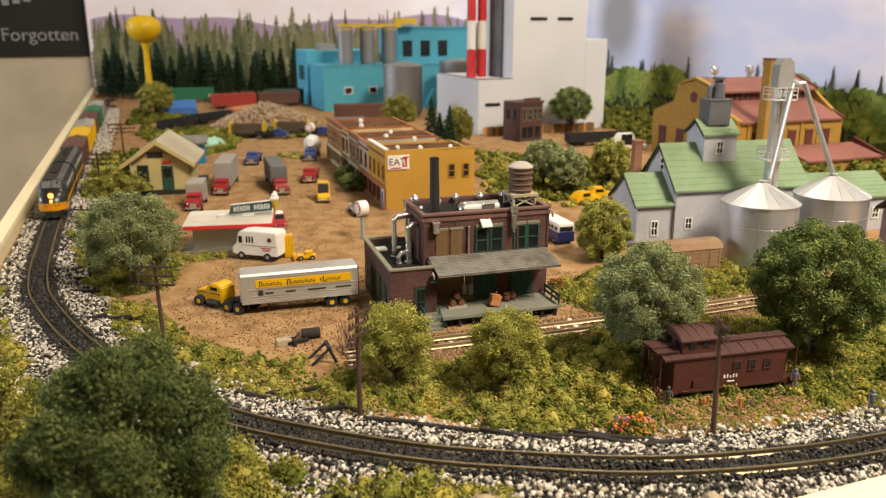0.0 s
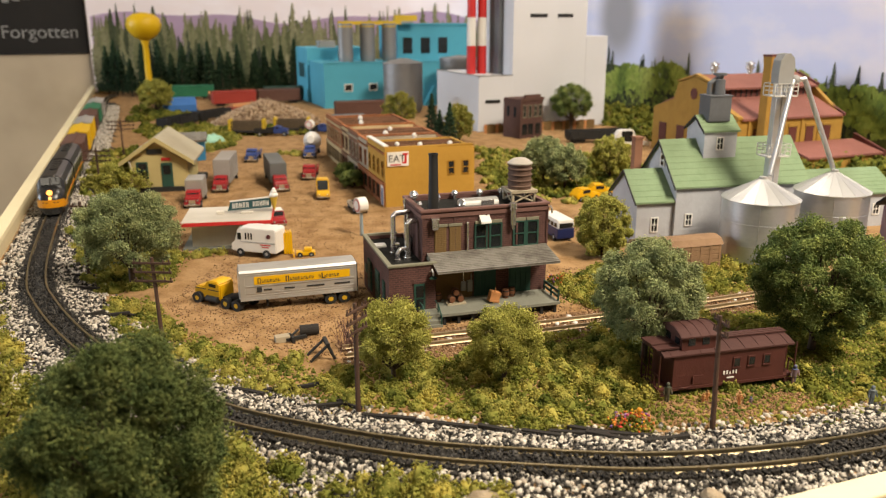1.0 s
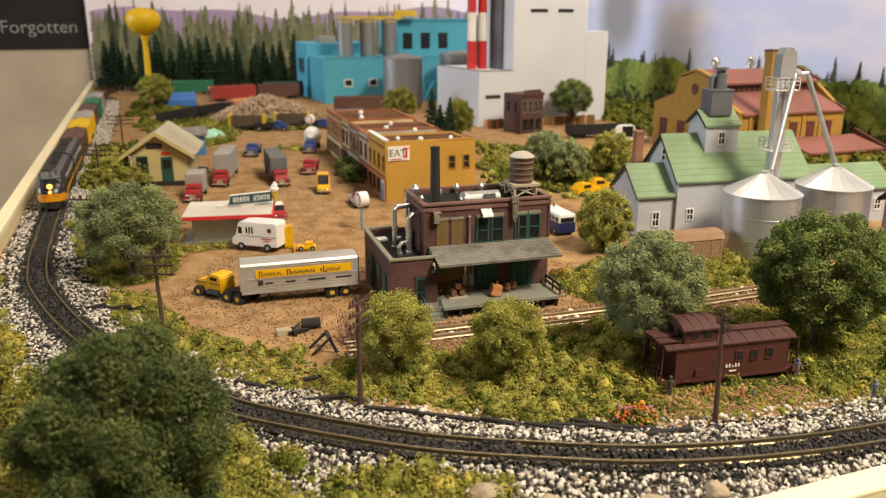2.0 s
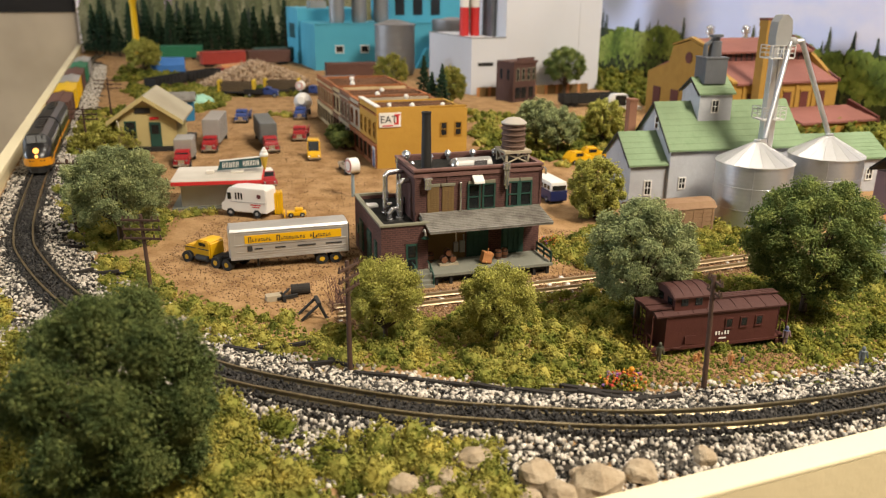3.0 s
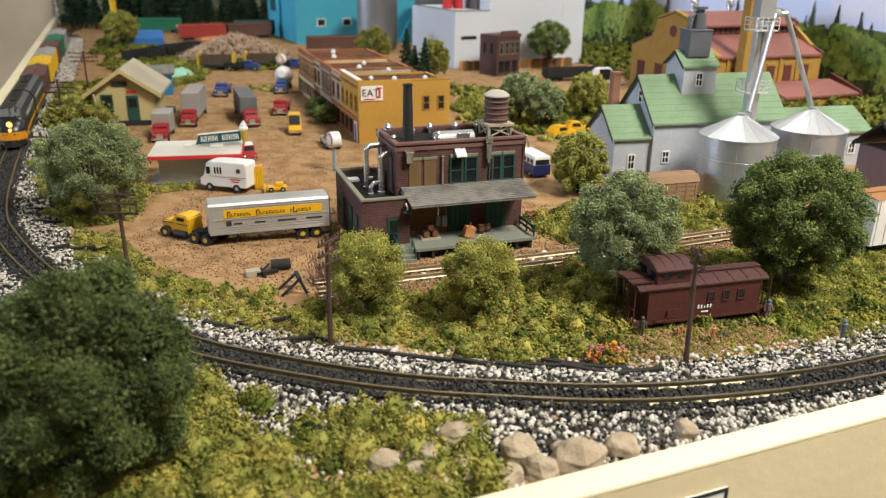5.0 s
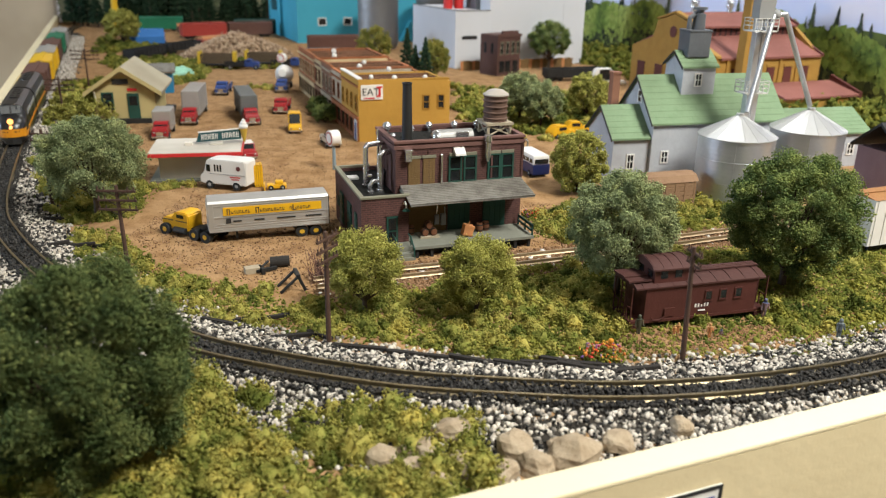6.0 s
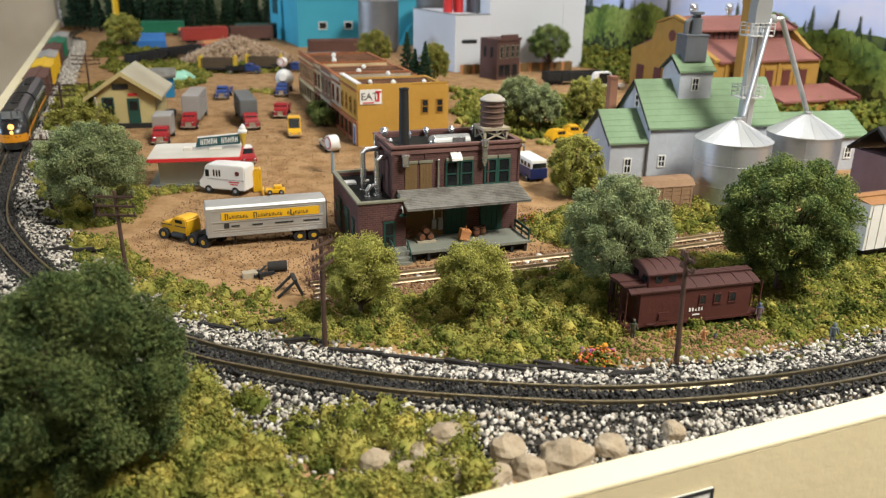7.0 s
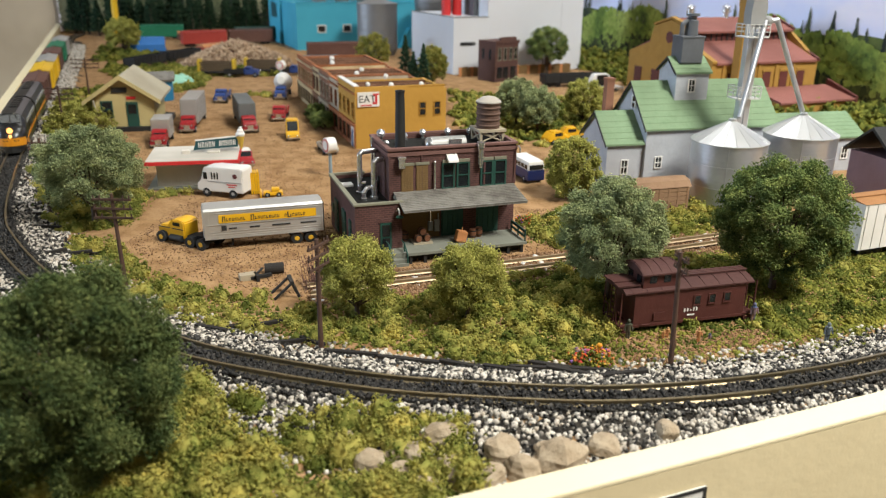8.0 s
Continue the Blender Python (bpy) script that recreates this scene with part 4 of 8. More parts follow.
        part("duct_band", Shape().tube((pts[0][0], pts[0][1], 27), (pts[0][0], pts[0][1], 28.2), r * 1.45, seg=12).tube((pts[0][0], pts[0][1], 36), (pts[0][0], pts[0][1], 36.7), r * 1.16, seg=12), M_SILVER, d)
        for (xa, ya, za), (xb, yb, zb) in zip(pts, pts[1:]):
            for k in range(1, int(abs(zb - za) // 4.2)):
                f = k * 4.2 / abs(zb - za)
                part("duct_seam", Shape().tube((xa + (xb - xa) * f, ya + (yb - ya) * f, za + (zb - za) * f - 0.25), (xa + (xb - xa) * f, ya + (yb - ya) * f, za + (zb - za) * f + 0.25), r * 1.13, seg=12), M_SILVER, d)
    part("roof_hatch", Shape().box(3, 44, 27, 9, 50, 28.2, 0.2), M_WHITE, ob, "pale roof hatch")
    part("duct_cluster", Shape().box(16.6, 30, 27, 19.6, 36, 33, 0.3).tube((19.2, 31, 34), (20, 31, 34), 1.5), M_BLACK, ob, "black duct boxes")
    # roof fittings
    ch = part("chimney", Shape().lathe([(3.2, 0), (3.1, 1.6), (2.7, 2), (2.25, 30), (2.5, 30.2), (2.5, 31), (1.7, 31), (1.5, 26)], 20, (27.5, 15.5, 51.2)), M_BLACK, ob, "tall black smokestack", True)
    for x, y, s in ((24, 42, 1.15), (33, 30, 1.2), (62, 43, 0.9), (48, 44, 0.9), (75, 44, 0.8), (23, 26, 0.7)):
        part("roof_vent", Shape().lathe([(1.0, 0), (1.0, 2.4), (1.9, 2.6), (1.9, 3.3), (1.1, 3.6), (2.2, 4.2), (1.6, 5.4), (0.3, 6)], 14, (0, 0, 0)), M_SILVER, ob, "silver roof ventilator", True).matrix_basis = pose(x / 1000, y / 1000, 0.0512) @ Matrix.Diagonal((s, s, s, 1))
    prof = [(4.6 * math.cos(a), 4.4 * math.sin(a)) for a in np.linspace(0, math.pi, 12)]
    sk = part("skylight", Shape().prism([(y + 27, z + 51.2) for y, z in prof], "x", 47, 66), M_BOXALU, ob, "long rounded silver roof hood")
    part("hood_end", Shape().ball((47, 27, 51.2), 3.4, 4.6, 4.4), M_SILVER, sk, "", True)
    part("hood_panel", Shape().box(56, 22.2, 51.6, 63, 22.9, 54.8, 0.2), M_SILVER, sk)
    return ob


depot()
tank = thing("water_tank", "weathered brown stave water tank on a pale timber stand", "water tank", 0, 0, 50.7, 17)
dx, dy = 80.5, 30
tank.scale = (1.13, 1.13, 1.13)
tank.location = (0.001 * (-26 + dx * 0.956 - dy * 0.292), 0.001 * (372 + dx * 0.292 + dy * 0.956), 0.0507)
M_PALEWOOD = mat("pale_timber", [(0.40, 0.34, 0.24), (0.32, 0.26, 0.18)], 0.8, 400)
stand = Shape().box(-6.8, -6.8, 5.2, 6.8, 6.8, 6.4)
for sx in (-5.6, 5.6):
    for sy in (-5.6, 5.6):
        part("leg", Shape().box(sx - 0.6, sy - 0.6, 0, sx + 0.6, sy + 0.6, 5.2), M_PALEWOOD, tank)
    for e in (-5.6, 5.6):
        part("brace", Shape().tube((sx, -e, 0.4), (sx, e, 5), 0.4, seg=5), M_PALEWOOD, tank)
        part("brace", Shape().tube((-e, sx, 0.4), (e, sx, 5), 0.4, seg=5), M_PALEWOOD, tank)
part("stand", stand, M_PALEWOOD, tank, "pale timber braced stand")
part("barrel", Shape().lathe([(5.5, 6.4), (5.4, 18.5), (0.5, 18.5)], 26), M_TANK, tank, "", True)
for z in (7.2, 9.9, 12.6, 15.3, 17.4):
    part("hoop", Shape().lathe([(5.4, z), (5.75, z + 0.2), (5.95, z + 0.8), (5.4, z + 1.3)], 26), M_TANK, tank, "", True)
part("lid", Shape().lathe([(6.1, 18.5), (6.0, 19), (3.4, 20.8), (0.4, 21.4)], 26), mat("grey_tank_lid", [(0.42, 0.38, 0.33), (0.33, 0.29, 0.25)], 0.8, 400), tank, "grey domed lid", True)


def on_depot(u, v, z):
    return (-26 + u * 0.956 - v * 0.292, 372 + u * 0.292 + v * 0.956, z - 0.5)


def cask(name="cask"):
    ob = thing(name, "small brown wooden cask on the loading dock", "cask", 0, 0, 0, 0, "casks on the dock")
    part("barrel", Shape().lathe([(1.5, 0), (1.9, 1.2), (2.0, 2.4), (1.9, 3.6), (1.5, 4.8)], 16), M_WOODCASK, ob, "", True)
    for z in (0.9, 3.5):
        part("hoop", Shape().lathe([(1.8, z), (1.98, z + 0.1), (1.98, z + 0.5), (1.85, z + 0.6)], 16), M_BLACK, ob)
    return ob


c0 = cask()
first = True
for u, v, z, lie in ((63, 3, 6.2, 0), (67, 4.5, 6.2, 0), (27.5, 8, 6.2, 0), (33, 5, 9.0, 1), (37.5, 5, 9.0, 1), (35.2, 5.2, 12.5, 1)):
    x, y, zz = on_depot(u, v, z)
    m = pose(x / 1000, y / 1000, zz / 1000, 90 if lie else 0, 0, 17)
    if first:
        c0.matrix_basis, first = m, False
    else:
        copy_thing(c0, m)
x, y, z = on_depot(35.2, 2.6, 6.2)
solo("pallet", Shape().box(-5, -3, 0.5, 5, 3, 1).box(-5, -3, 0, 5, -2.4, 0.5).box(-5, 2.4, 0, 5, 3, 0.5), M_PALEWOOD, "pale wooden pallet under casks", "pallet", x, y, z, 17)
x, y, z = on_depot(54, -2, 6.2)
cr = thing("crate", "orange wooden crate tipped on a hand truck", "crate", x, y, z + 0.6, 17)
cr.rotation_euler = (0, radians(14), radians(17))
part("box", Shape().box(-2.6, -2, 0, 2.6, 2, 5.6, 0.15), M_CRATE, cr)
part("batten", Shape().box(-2.8, -2.2, 0.5, 2.8, -2, 1.2).box(-2.8, -2.2, 4.4, 2.8, -2, 5.1).path([(-1, -2.2, 5.4), (-1, -1.8, 8)], 0.25), M_CRATE, cr)


def shop_row():
    """A street of joined shops; each is a house of its own."""
    M_YEL = mat("ochre_stucco", [(0.40, 0.215, 0.03), (0.45, 0.25, 0.04), (0.36, 0.185, 0.025)], 0.75, 90)
    M_ORB = mat("orange_brick", [(0.25, 0.085, 0.03), (0.32, 0.12, 0.045)], 0.8, 300)
    M_BRN = mat("brown_brick", [(0.15, 0.075, 0.04), (0.20, 0.10, 0.06)], 0.8, 300)
    M_TAN = mat("grey_tan_stone", [(0.36, 0.30, 0.22), (0.42, 0.36, 0.27)], 0.8, 300)
    M_CRM = mat("cream_stone", [(0.50, 0.38, 0.20), (0.56, 0.44, 0.26)], 0.8, 300)
    M_ROOFBRN = mat("brown_gravel_roof", [(0.13, 0.075, 0.05), (0.20, 0.13, 0.09), (0.16, 0.10, 0.07)], 0.9, 300, bump=0.5)
    brickwork(M_ORB, 0.005, 0.0022, (1.3, 1.25, 1.2, 1))
    brickwork(M_BRN, 0.005, 0.0022, (1.3, 1.25, 1.2, 1))
    specs = [("corner_cafe", "ochre stucco corner cafe with a sign on its end wall", M_YEL, 0, 62, 48, M_ORB), ("shop", "grey stone fronted two-storey shop", M_TAN, 62, 100, 45, M_ORB),
             ("shop", "brown brick two-storey shop with a cornice", M_BRN, 100, 148, 46, M_TAN), ("shop", "cream fronted shop with a stepped gable", M_CRM, 148, 180, 45, M_BRN), ("shop", "orange-red brick end shop of the row", M_ORB, 180, 270, 46, M_CRM)]
    roots = []
    for name, label, m, v0, v1, z, trim in specs:
        ob = thing(name, label, "building", -46, 628, -0.6, 18, "" if name == "corner_cafe" else "row of shops")
        roots.append(ob)
        w, t = 76, 1.8
        a, b = v0 + 0.15, v1 - 0.15
        for box in ((0, a, 0, t, b, z), (w - t, a, 0, w, b, z - 3), (t, a, 0, w - t, a + t, z - (0 if v0 == 0 else 2)), (t, b - t, 0, w - t, b, z - 2)):
            part("wall", Shape().box(*box), m, ob)
        part("coping", Shape().box(-0.5, a, z, t + 0.4, b, z + 1.3, 0.2).box(t + 0.4, a, z - (0 if v0 == 0 else 2), w - t, a + t + 0.3, z + (1 if v0 == 0 else -0.8)).box(w - t - 0.3, a, z - 3, w + 0.3, b, z - 1.9), M_ORB if v0 else m, ob, "tile coping" if v0 else "")
        part("roof", Shape().box(t, a + t, z - 7, w - t, b - t, z - 5.6), M_ROOFBRN, ob, "brown gravel roof")
        for k in range(int((b - a) // 19)):
            part("roof_rib", Shape().box(t, a + 12 + 19 * k, z - 5.6, w - t, a + 13.6 + 19 * k, z - 2.2), M_BRN, ob)
        # street side: shop windows below, sash windows above
        n = max(2, int((b - a) // 13))
        step = (b - a) / n
        for k in range(n):
            c = a + (k + 0.5) * step
            wn = part("window", Shape().box(-0.35, c - 2.4, 25, 0.1, c + 2.4, 36), M_PANE, ob)
            part("window_frame", Shape().box(-0.9, c - 3.1, 24, -0.3, c - 2.4, 37).box(-0.9, c + 2.4, 24, -0.3, c + 3.1, 37).box(-0.9, c - 2.4, 36, -0.3, c + 2.4, 37).box(-1.1, c - 3.3, 23.3, -0.3, c + 3.3, 24.2).box(-0.8, c - 2.4, 30, -0.35, c + 2.4, 30.8), m if v0 == 0 else trim, wn)
            sw = part("shop_window", Shape().box(-0.35, c - step * 0.4, 4, 0.1, c + step * 0.4, 16), M_PANE, ob)
            part("window_frame", Shape().box(-1.2, c - step * 0.46, 0, -0.3, c - step * 0.4, 18).box(-1.2, c + step * 0.4, 0, -0.3, c + step * 0.46, 18).box(-1.2, c - step * 0.4, 16, -0.3, c + step * 0.4, 18).box(-1.0, c - step * 0.4, 1, -0.3, c + step * 0.4, 4), trim, sw)
        part("shop_cornice", Shape().box(-1.8, a, 18.2, 0, b, 20, 0.2), trim, ob)
        part("roof_cornice", Shape().box(-1.5, a, z - 5, 0, b, z - 3.6, 0.2), trim, ob)
    # the corner cafe's end wall, roof vents and sign
    cafe = roots[0]
    M_DKYEL = mat("ochre_window_trim", [(0.34, 0.17, 0.015), (0.30, 0.15, 0.013)], 0.75, 200)
    for x0 in (53.5, 66):
        sash(cafe, x0, x0 + 4.6, 25, 35, 0.1, M_DKYEL, 2, 1)
    part("street_door", Shape().box(-1.6, 3, 0.8, -0.4, 9, 15, 0.2), mat("blue_door", [(0.03, 0.08, 0.24), (0.05, 0.11, 0.30)], 0.5, 300), cafe, "blue street door")
    part("door_frame", Shape().box(-1.7, 1.6, 0.6, -0.3, 2.9, 17).box(-1.7, 9.1, 0.6, -0.3, 10.4, 17).box(-1.7, 2.9, 15.1, -0.3, 9.1, 17), M_WHITE, cafe, "white door frame")
    part("end_step", Shape().box(44, 0.1, 47.4, 75.8, 1.9, 48.4), M_DKYEL, cafe)
    part("parapet_cap", Shape().box(-0.9, 0, 49.4, 3.2, 61, 50.4, 0.3), M_WHITE, cafe, "white parapet cap")
    sign = part("sign", Shape().box(1.8, -0.9, 33.5, 19.5, 0.05, 45, 0.15), M_WHITE, cafe, "white cafe sign reading EAT")
    lettering(sign, "EAT", 2.4, -1.0, 37.0, 8.0, M_BLACK, "front")
    part("sign_emblem", Shape().box(15.9, -1.3, 37, 17.6, -0.9, 43.6).box(13.9, -1.3, 35.6, 17.6, -0.9, 37).box(14.2, -1.3, 42.6, 19, -0.9, 43.8), M_SIGNRED, sign, "red flourish")
    part("sign_bar", Shape().box(4, -1.2, 34.3, 13, -0.9, 35.2), M_SIGNRED, sign)
    for u, v, zz, s in ((35, 20, 42.4, 1.0), (18, 30, 42.4, 0.9), (62, 22, 42.4, 0.9), (28, 110, 40, 1.1), (40, 140, 40, 1.0), (22, 190, 40, 1.2), (50, 90, 40, 1.0), (30, 230, 40, 1.2)):
        host = roots[0 if v < 62 else 1 if v < 100 else 2 if v < 148 else 3 if v < 180 else 4]
        o = part("roof_vent", Shape().lathe([(1.1, 0), (1.1, 3), (2.0, 3.6), (2.2, 5.0), (1.5, 6.2), (0.3, 6.8)], 14), M_WHITE, host, "white roof ventilator", True)
        o.matrix_basis = pose(u / 1000, v / 1000, zz / 1000) @ Matrix.Diagonal((s, s, s, 1))


M_SIGNRED = mat("sign_red", [(0.55, 0.03, 0.03), (0.48, 0.025, 0.025)], 0.5, 200)
M_INK = mat("dark_ink", [(0.02, 0.02, 0.02), (0.03, 0.03, 0.03)], 0.6, 200)


def lettering(parent, words, x, y, z, size, material, facing="front", spacing=1.0, name="lettering", align="LEFT"):
    """Raised letters of the built-in font on a plane that faces -y. Sizes in mm."""
    cu = bpy.data.curves.new(name, "FONT")
    cu.align_x = align
    cu.body, cu.size, cu.extrude, cu.space_character = words, size * 0.001, 0.00012, spacing
    tmp = bpy.data.objects.new(name, cu)
    mesh = bpy.data.meshes.new_from_object(tmp)
    bpy.data.objects.remove(tmp)
    mesh.materials.clear()
    mesh.materials.append(material)
    ob = new(name, mesh)
    ob.parent = parent
    ob.matrix_basis = pose(x / 1000, y / 1000, z / 1000, 90, 0, 0)
    return ob


shop_row()


def station():
    ob = thing("railway_station", "small cream railway station with a wide gabled roof", "building", -275, 686, -0.5, 10)
    ob.scale = (1.08, 1.08, 1.12)
    M_ST = mat("cream_yellow_siding", [(0.50, 0.41, 0.19), (0.45, 0.36, 0.16)], 0.7, 200)
    M_RF = mat("khaki_roof", [(0.33, 0.29, 0.21), (0.38, 0.34, 0.25)], 0.8, 200)
    w, d = 46, 62
    part("wall", Shape().prism([(0, 4), (w, 4), (w, 26), (w / 2, 41), (0, 26)], "y", 0, d), M_ST, ob)
    part("platform", Shape().box(-3, -4, 0, w + 8, d, 4), M_BLACK, ob, "dark platform")
    rf = part("roof", Shape().prism([(-6, 22.5), (w / 2, 41.5), (w + 6, 22.5), (w + 6, 24.5), (w / 2, 43.6), (-6, 24.5)], "y", -6, d + 6), M_RF, ob, "khaki gabled roof")
    part("barge_board", Shape().prism([(-6.3, 21.5), (w / 2, 40.5), (w + 6.3, 21.5), (w + 6.3, 24.9), (w / 2, 44), (-6.3, 24.9)], "y", -6.6, -6), M_ST, rf)
    sash(ob, 7, 14, 12, 23, 0, M_GREENTRIM, 2)
    dr = part("door", Shape().box(25, -0.6, 4, 34, 0, 23), M_GREENTRIM, ob, "dark green door")
    part("door_glass", Shape().box(26.5, -0.85, 14, 32.5, -0.5, 21), M_PANE, dr)
    part("name_board", Shape().box(15, -1, 30, 27, 0, 34), M_BLACK, ob, "dark name board")
    part("sign_bar", Shape().box(26, -0.9, 25, 33, 0, 27), M_SIGNRED, ob)
    for x in (2,):
        part("bracket", Shape().tube((x, -0.2, 17), (x, -5, 24 + (x if x < 23 else 46 - x) * 0.5), 0.6, seg=6), M_WHITE, ob)


station()
M_TEAL = mat("sign_teal", [(0.012, 0.06, 0.07), (0.02, 0.08, 0.09)], 0.5, 200)


def drive_in():
    ob = thing("drive_in", "white flat-roofed ice cream stand with a red roof edge", "building", -168, 494, -0.5, 9.5)
    M_STAND = mat("off_white_block", [(0.62, 0.57, 0.49), (0.68, 0.63, 0.55)], 0.7, 200)
    part("base_slab", Shape().box(-2, 8, 0, 58, 46, 1.2, 0.2), M_CONC, ob, "concrete slab")
    part("wall", Shape().box(4, 13, 1.2, 36, 42, 18), M_STAND, ob)
    part("counter", Shape().box(36, 22, 1.2, 54, 42, 18), M_STAND, ob)
    for x in (37.5, 42.8, 48.1):
        part("window", Shape().box(x, 21.6, 7, x + 4.6, 22, 16), M_PANE, ob)
    for x in (9, 21):
        part("vent", Shape().box(x, 12.6, 15.4, x + 5, 13, 17.4), M_GREY, ob)
    part("post", Shape().box(54.5, 3, 1.2, 56, 4.5, 18), M_WHITE, ob)
    part("roof", Shape().box(-0.5, 0.5, 18, 56.5, 44, 21, 0.3), mat("dusty_white_roof", [(0.46, 0.42, 0.36), (0.52, 0.48, 0.42)], 0.8, 150), ob, "dusty white flat roof")
    part("roof_edge", Shape().box(-1, -0.4, 18.4, 57, 0.5, 20.6).box(56.5, 0.5, 18.4, 57.4, 44, 20.6).box(-1, -0.4, 18.3, -0.5, 0.6, 20.7), M_SIGNRED, ob, "red roof edge")
    part("roof_vent", Shape().box(20, 20, 21, 25, 24, 23, 0.2).box(36, 20, 21, 44, 26, 22.2, 0.2), M_STAND, ob)
    sg = part("roof_sign", Shape().prism([(29, 22.4), (58, 24), (58, 30.6), (31, 28.4), (30.4, 26)], "y", 24, 25.6), M_TEAL, ob, "dark teal roof sign with white lettering bars")
    sg.location.x = -0.002
    bars = Shape()
    for k in range(11):
        if k == 5:
            continue
        x = 32.5 + k * 2.25
        z = 23.9 + k * 0.15
        bars.box(x, 23.6, z, x + 0.55, 24.05, z + 3.5).box(x + 1.1, 23.6, z, x + 1.6, 24.05, z + 3.5).box(x, 23.6, z + (2.9 if k % 2 else 1.5), x + 1.6, 24.05, z + (3.5 if k % 2 else 2.1))
    part("sign_bars", bars, M_WHITE, sg, "white bars")
    part("sign_rim", Shape().prism([(31, 28.4), (58, 30.6), (58, 31.2), (30.6, 29)], "y", 23.8, 25.8), M_WHITE, sg)
    cone = part("cone", Shape().lathe([(0.6, 22), (2.8, 31), (0.5, 31)], 16, (60, 24.6, 0)), mat("cone_yellow", [(0.62, 0.42, 0.06)], 0.6, 200), sg, "yellow cone", True)
    part("swirl", Shape().ball((60, 24.6, 32.2), 3.1, 3.1, 2.2).ball((60.1, 24.6, 34.4), 2.2, 2.2, 1.6).ball((60.3, 24.6, 36), 1.2, 1.2, 1.3), M_WHITE, cone, "white swirl", True)


drive_in()
M_HULL = mat("weathered_grey_siding", [(0.36, 0.37, 0.40), (0.43, 0.44, 0.47), (0.29, 0.30, 0.32)], 0.75, 120)
M_GRNROOF = mat("faded_green_shingle", [(0.150, 0.222, 0.122), (0.185, 0.262, 0.150), (0.125, 0.19, 0.10)], 0.85, 200)
M_GALV = mat("galvanised_sheet", [(0.50, 0.52, 0.56), (0.60, 0.62, 0.66), (0.40, 0.42, 0.46)], 0.36, 90, metal=0.8, bump=0.04)
M_BIN_ROOF = mat("bright_bin_roof", [(0.58, 0.58, 0.58), (0.50, 0.50, 0.50)], 0.45, 120, metal=0.7, bump=0.04)
M_DKGREY = mat("dark_grey_hopper", [(0.085, 0.09, 0.10), (0.12, 0.125, 0.135)], 0.5, 200)


def gable(ob, x0, x1, y0, y1, z0, z1, wall_lo, over=2.0, courses=8):
    """A house body with a gabled roof whose ridge runs along x; the roof is laid in courses."""
    mid = (y0 + y1) / 2
    part("wall", Shape().prism([(y0, wall_lo), (y1, wall_lo), (y1, z0), (mid, z1), (y0, z0)], "x", x0, x1), M_HULL, ob)
    run, rise = mid - y0, z1 - z0
    k = over / run
    rf = part("roof", Shape().prism([(y0 - over, z0 - rise * k), (mid, z1), (y1 + over, z0 - rise * k), (y1 + over, z0 - rise * k + 1), (mid, z1 + 1.2), (y0 - over, z0 - rise * k + 1)], "x", x0 - over, x1 + over), M_GRNROOF, ob, "faded green shingled roof")
    for c in range(courses):
        for s in (-1, 1):
            a, b = c / courses, (c + 1) / courses
            ya, za = mid + s * (run + over) * (1 - a), z0 - rise * k + 1 + (rise * (1 + k)) * a
            yb, zb = mid + s * (run + over) * (1 - b), z0 - rise * k + 1 + (rise * (1 + k)) * b
            part("shingle_strip", Shape().prism([(ya, za), (yb, zb + 0.05), (ya, za + 0.3)], "x", x0 - over - 0.1, x1 + over + 0.1), M_GRNROOF, rf)
    part("barge_board", Shape().prism([(y0 - over, z0 - rise * k - 0.8), (mid, z1 - 0.8), (y1 + over, z0 - rise * k - 0.8), (y1 + over, z0 - rise * k + 0.9), (mid, z1 + 1.1), (y0 - over, z0 - rise * k + 0.9)], "x", x0 - over - 0.5, x0 - over), M_BLACK, rf, "dark barge board")


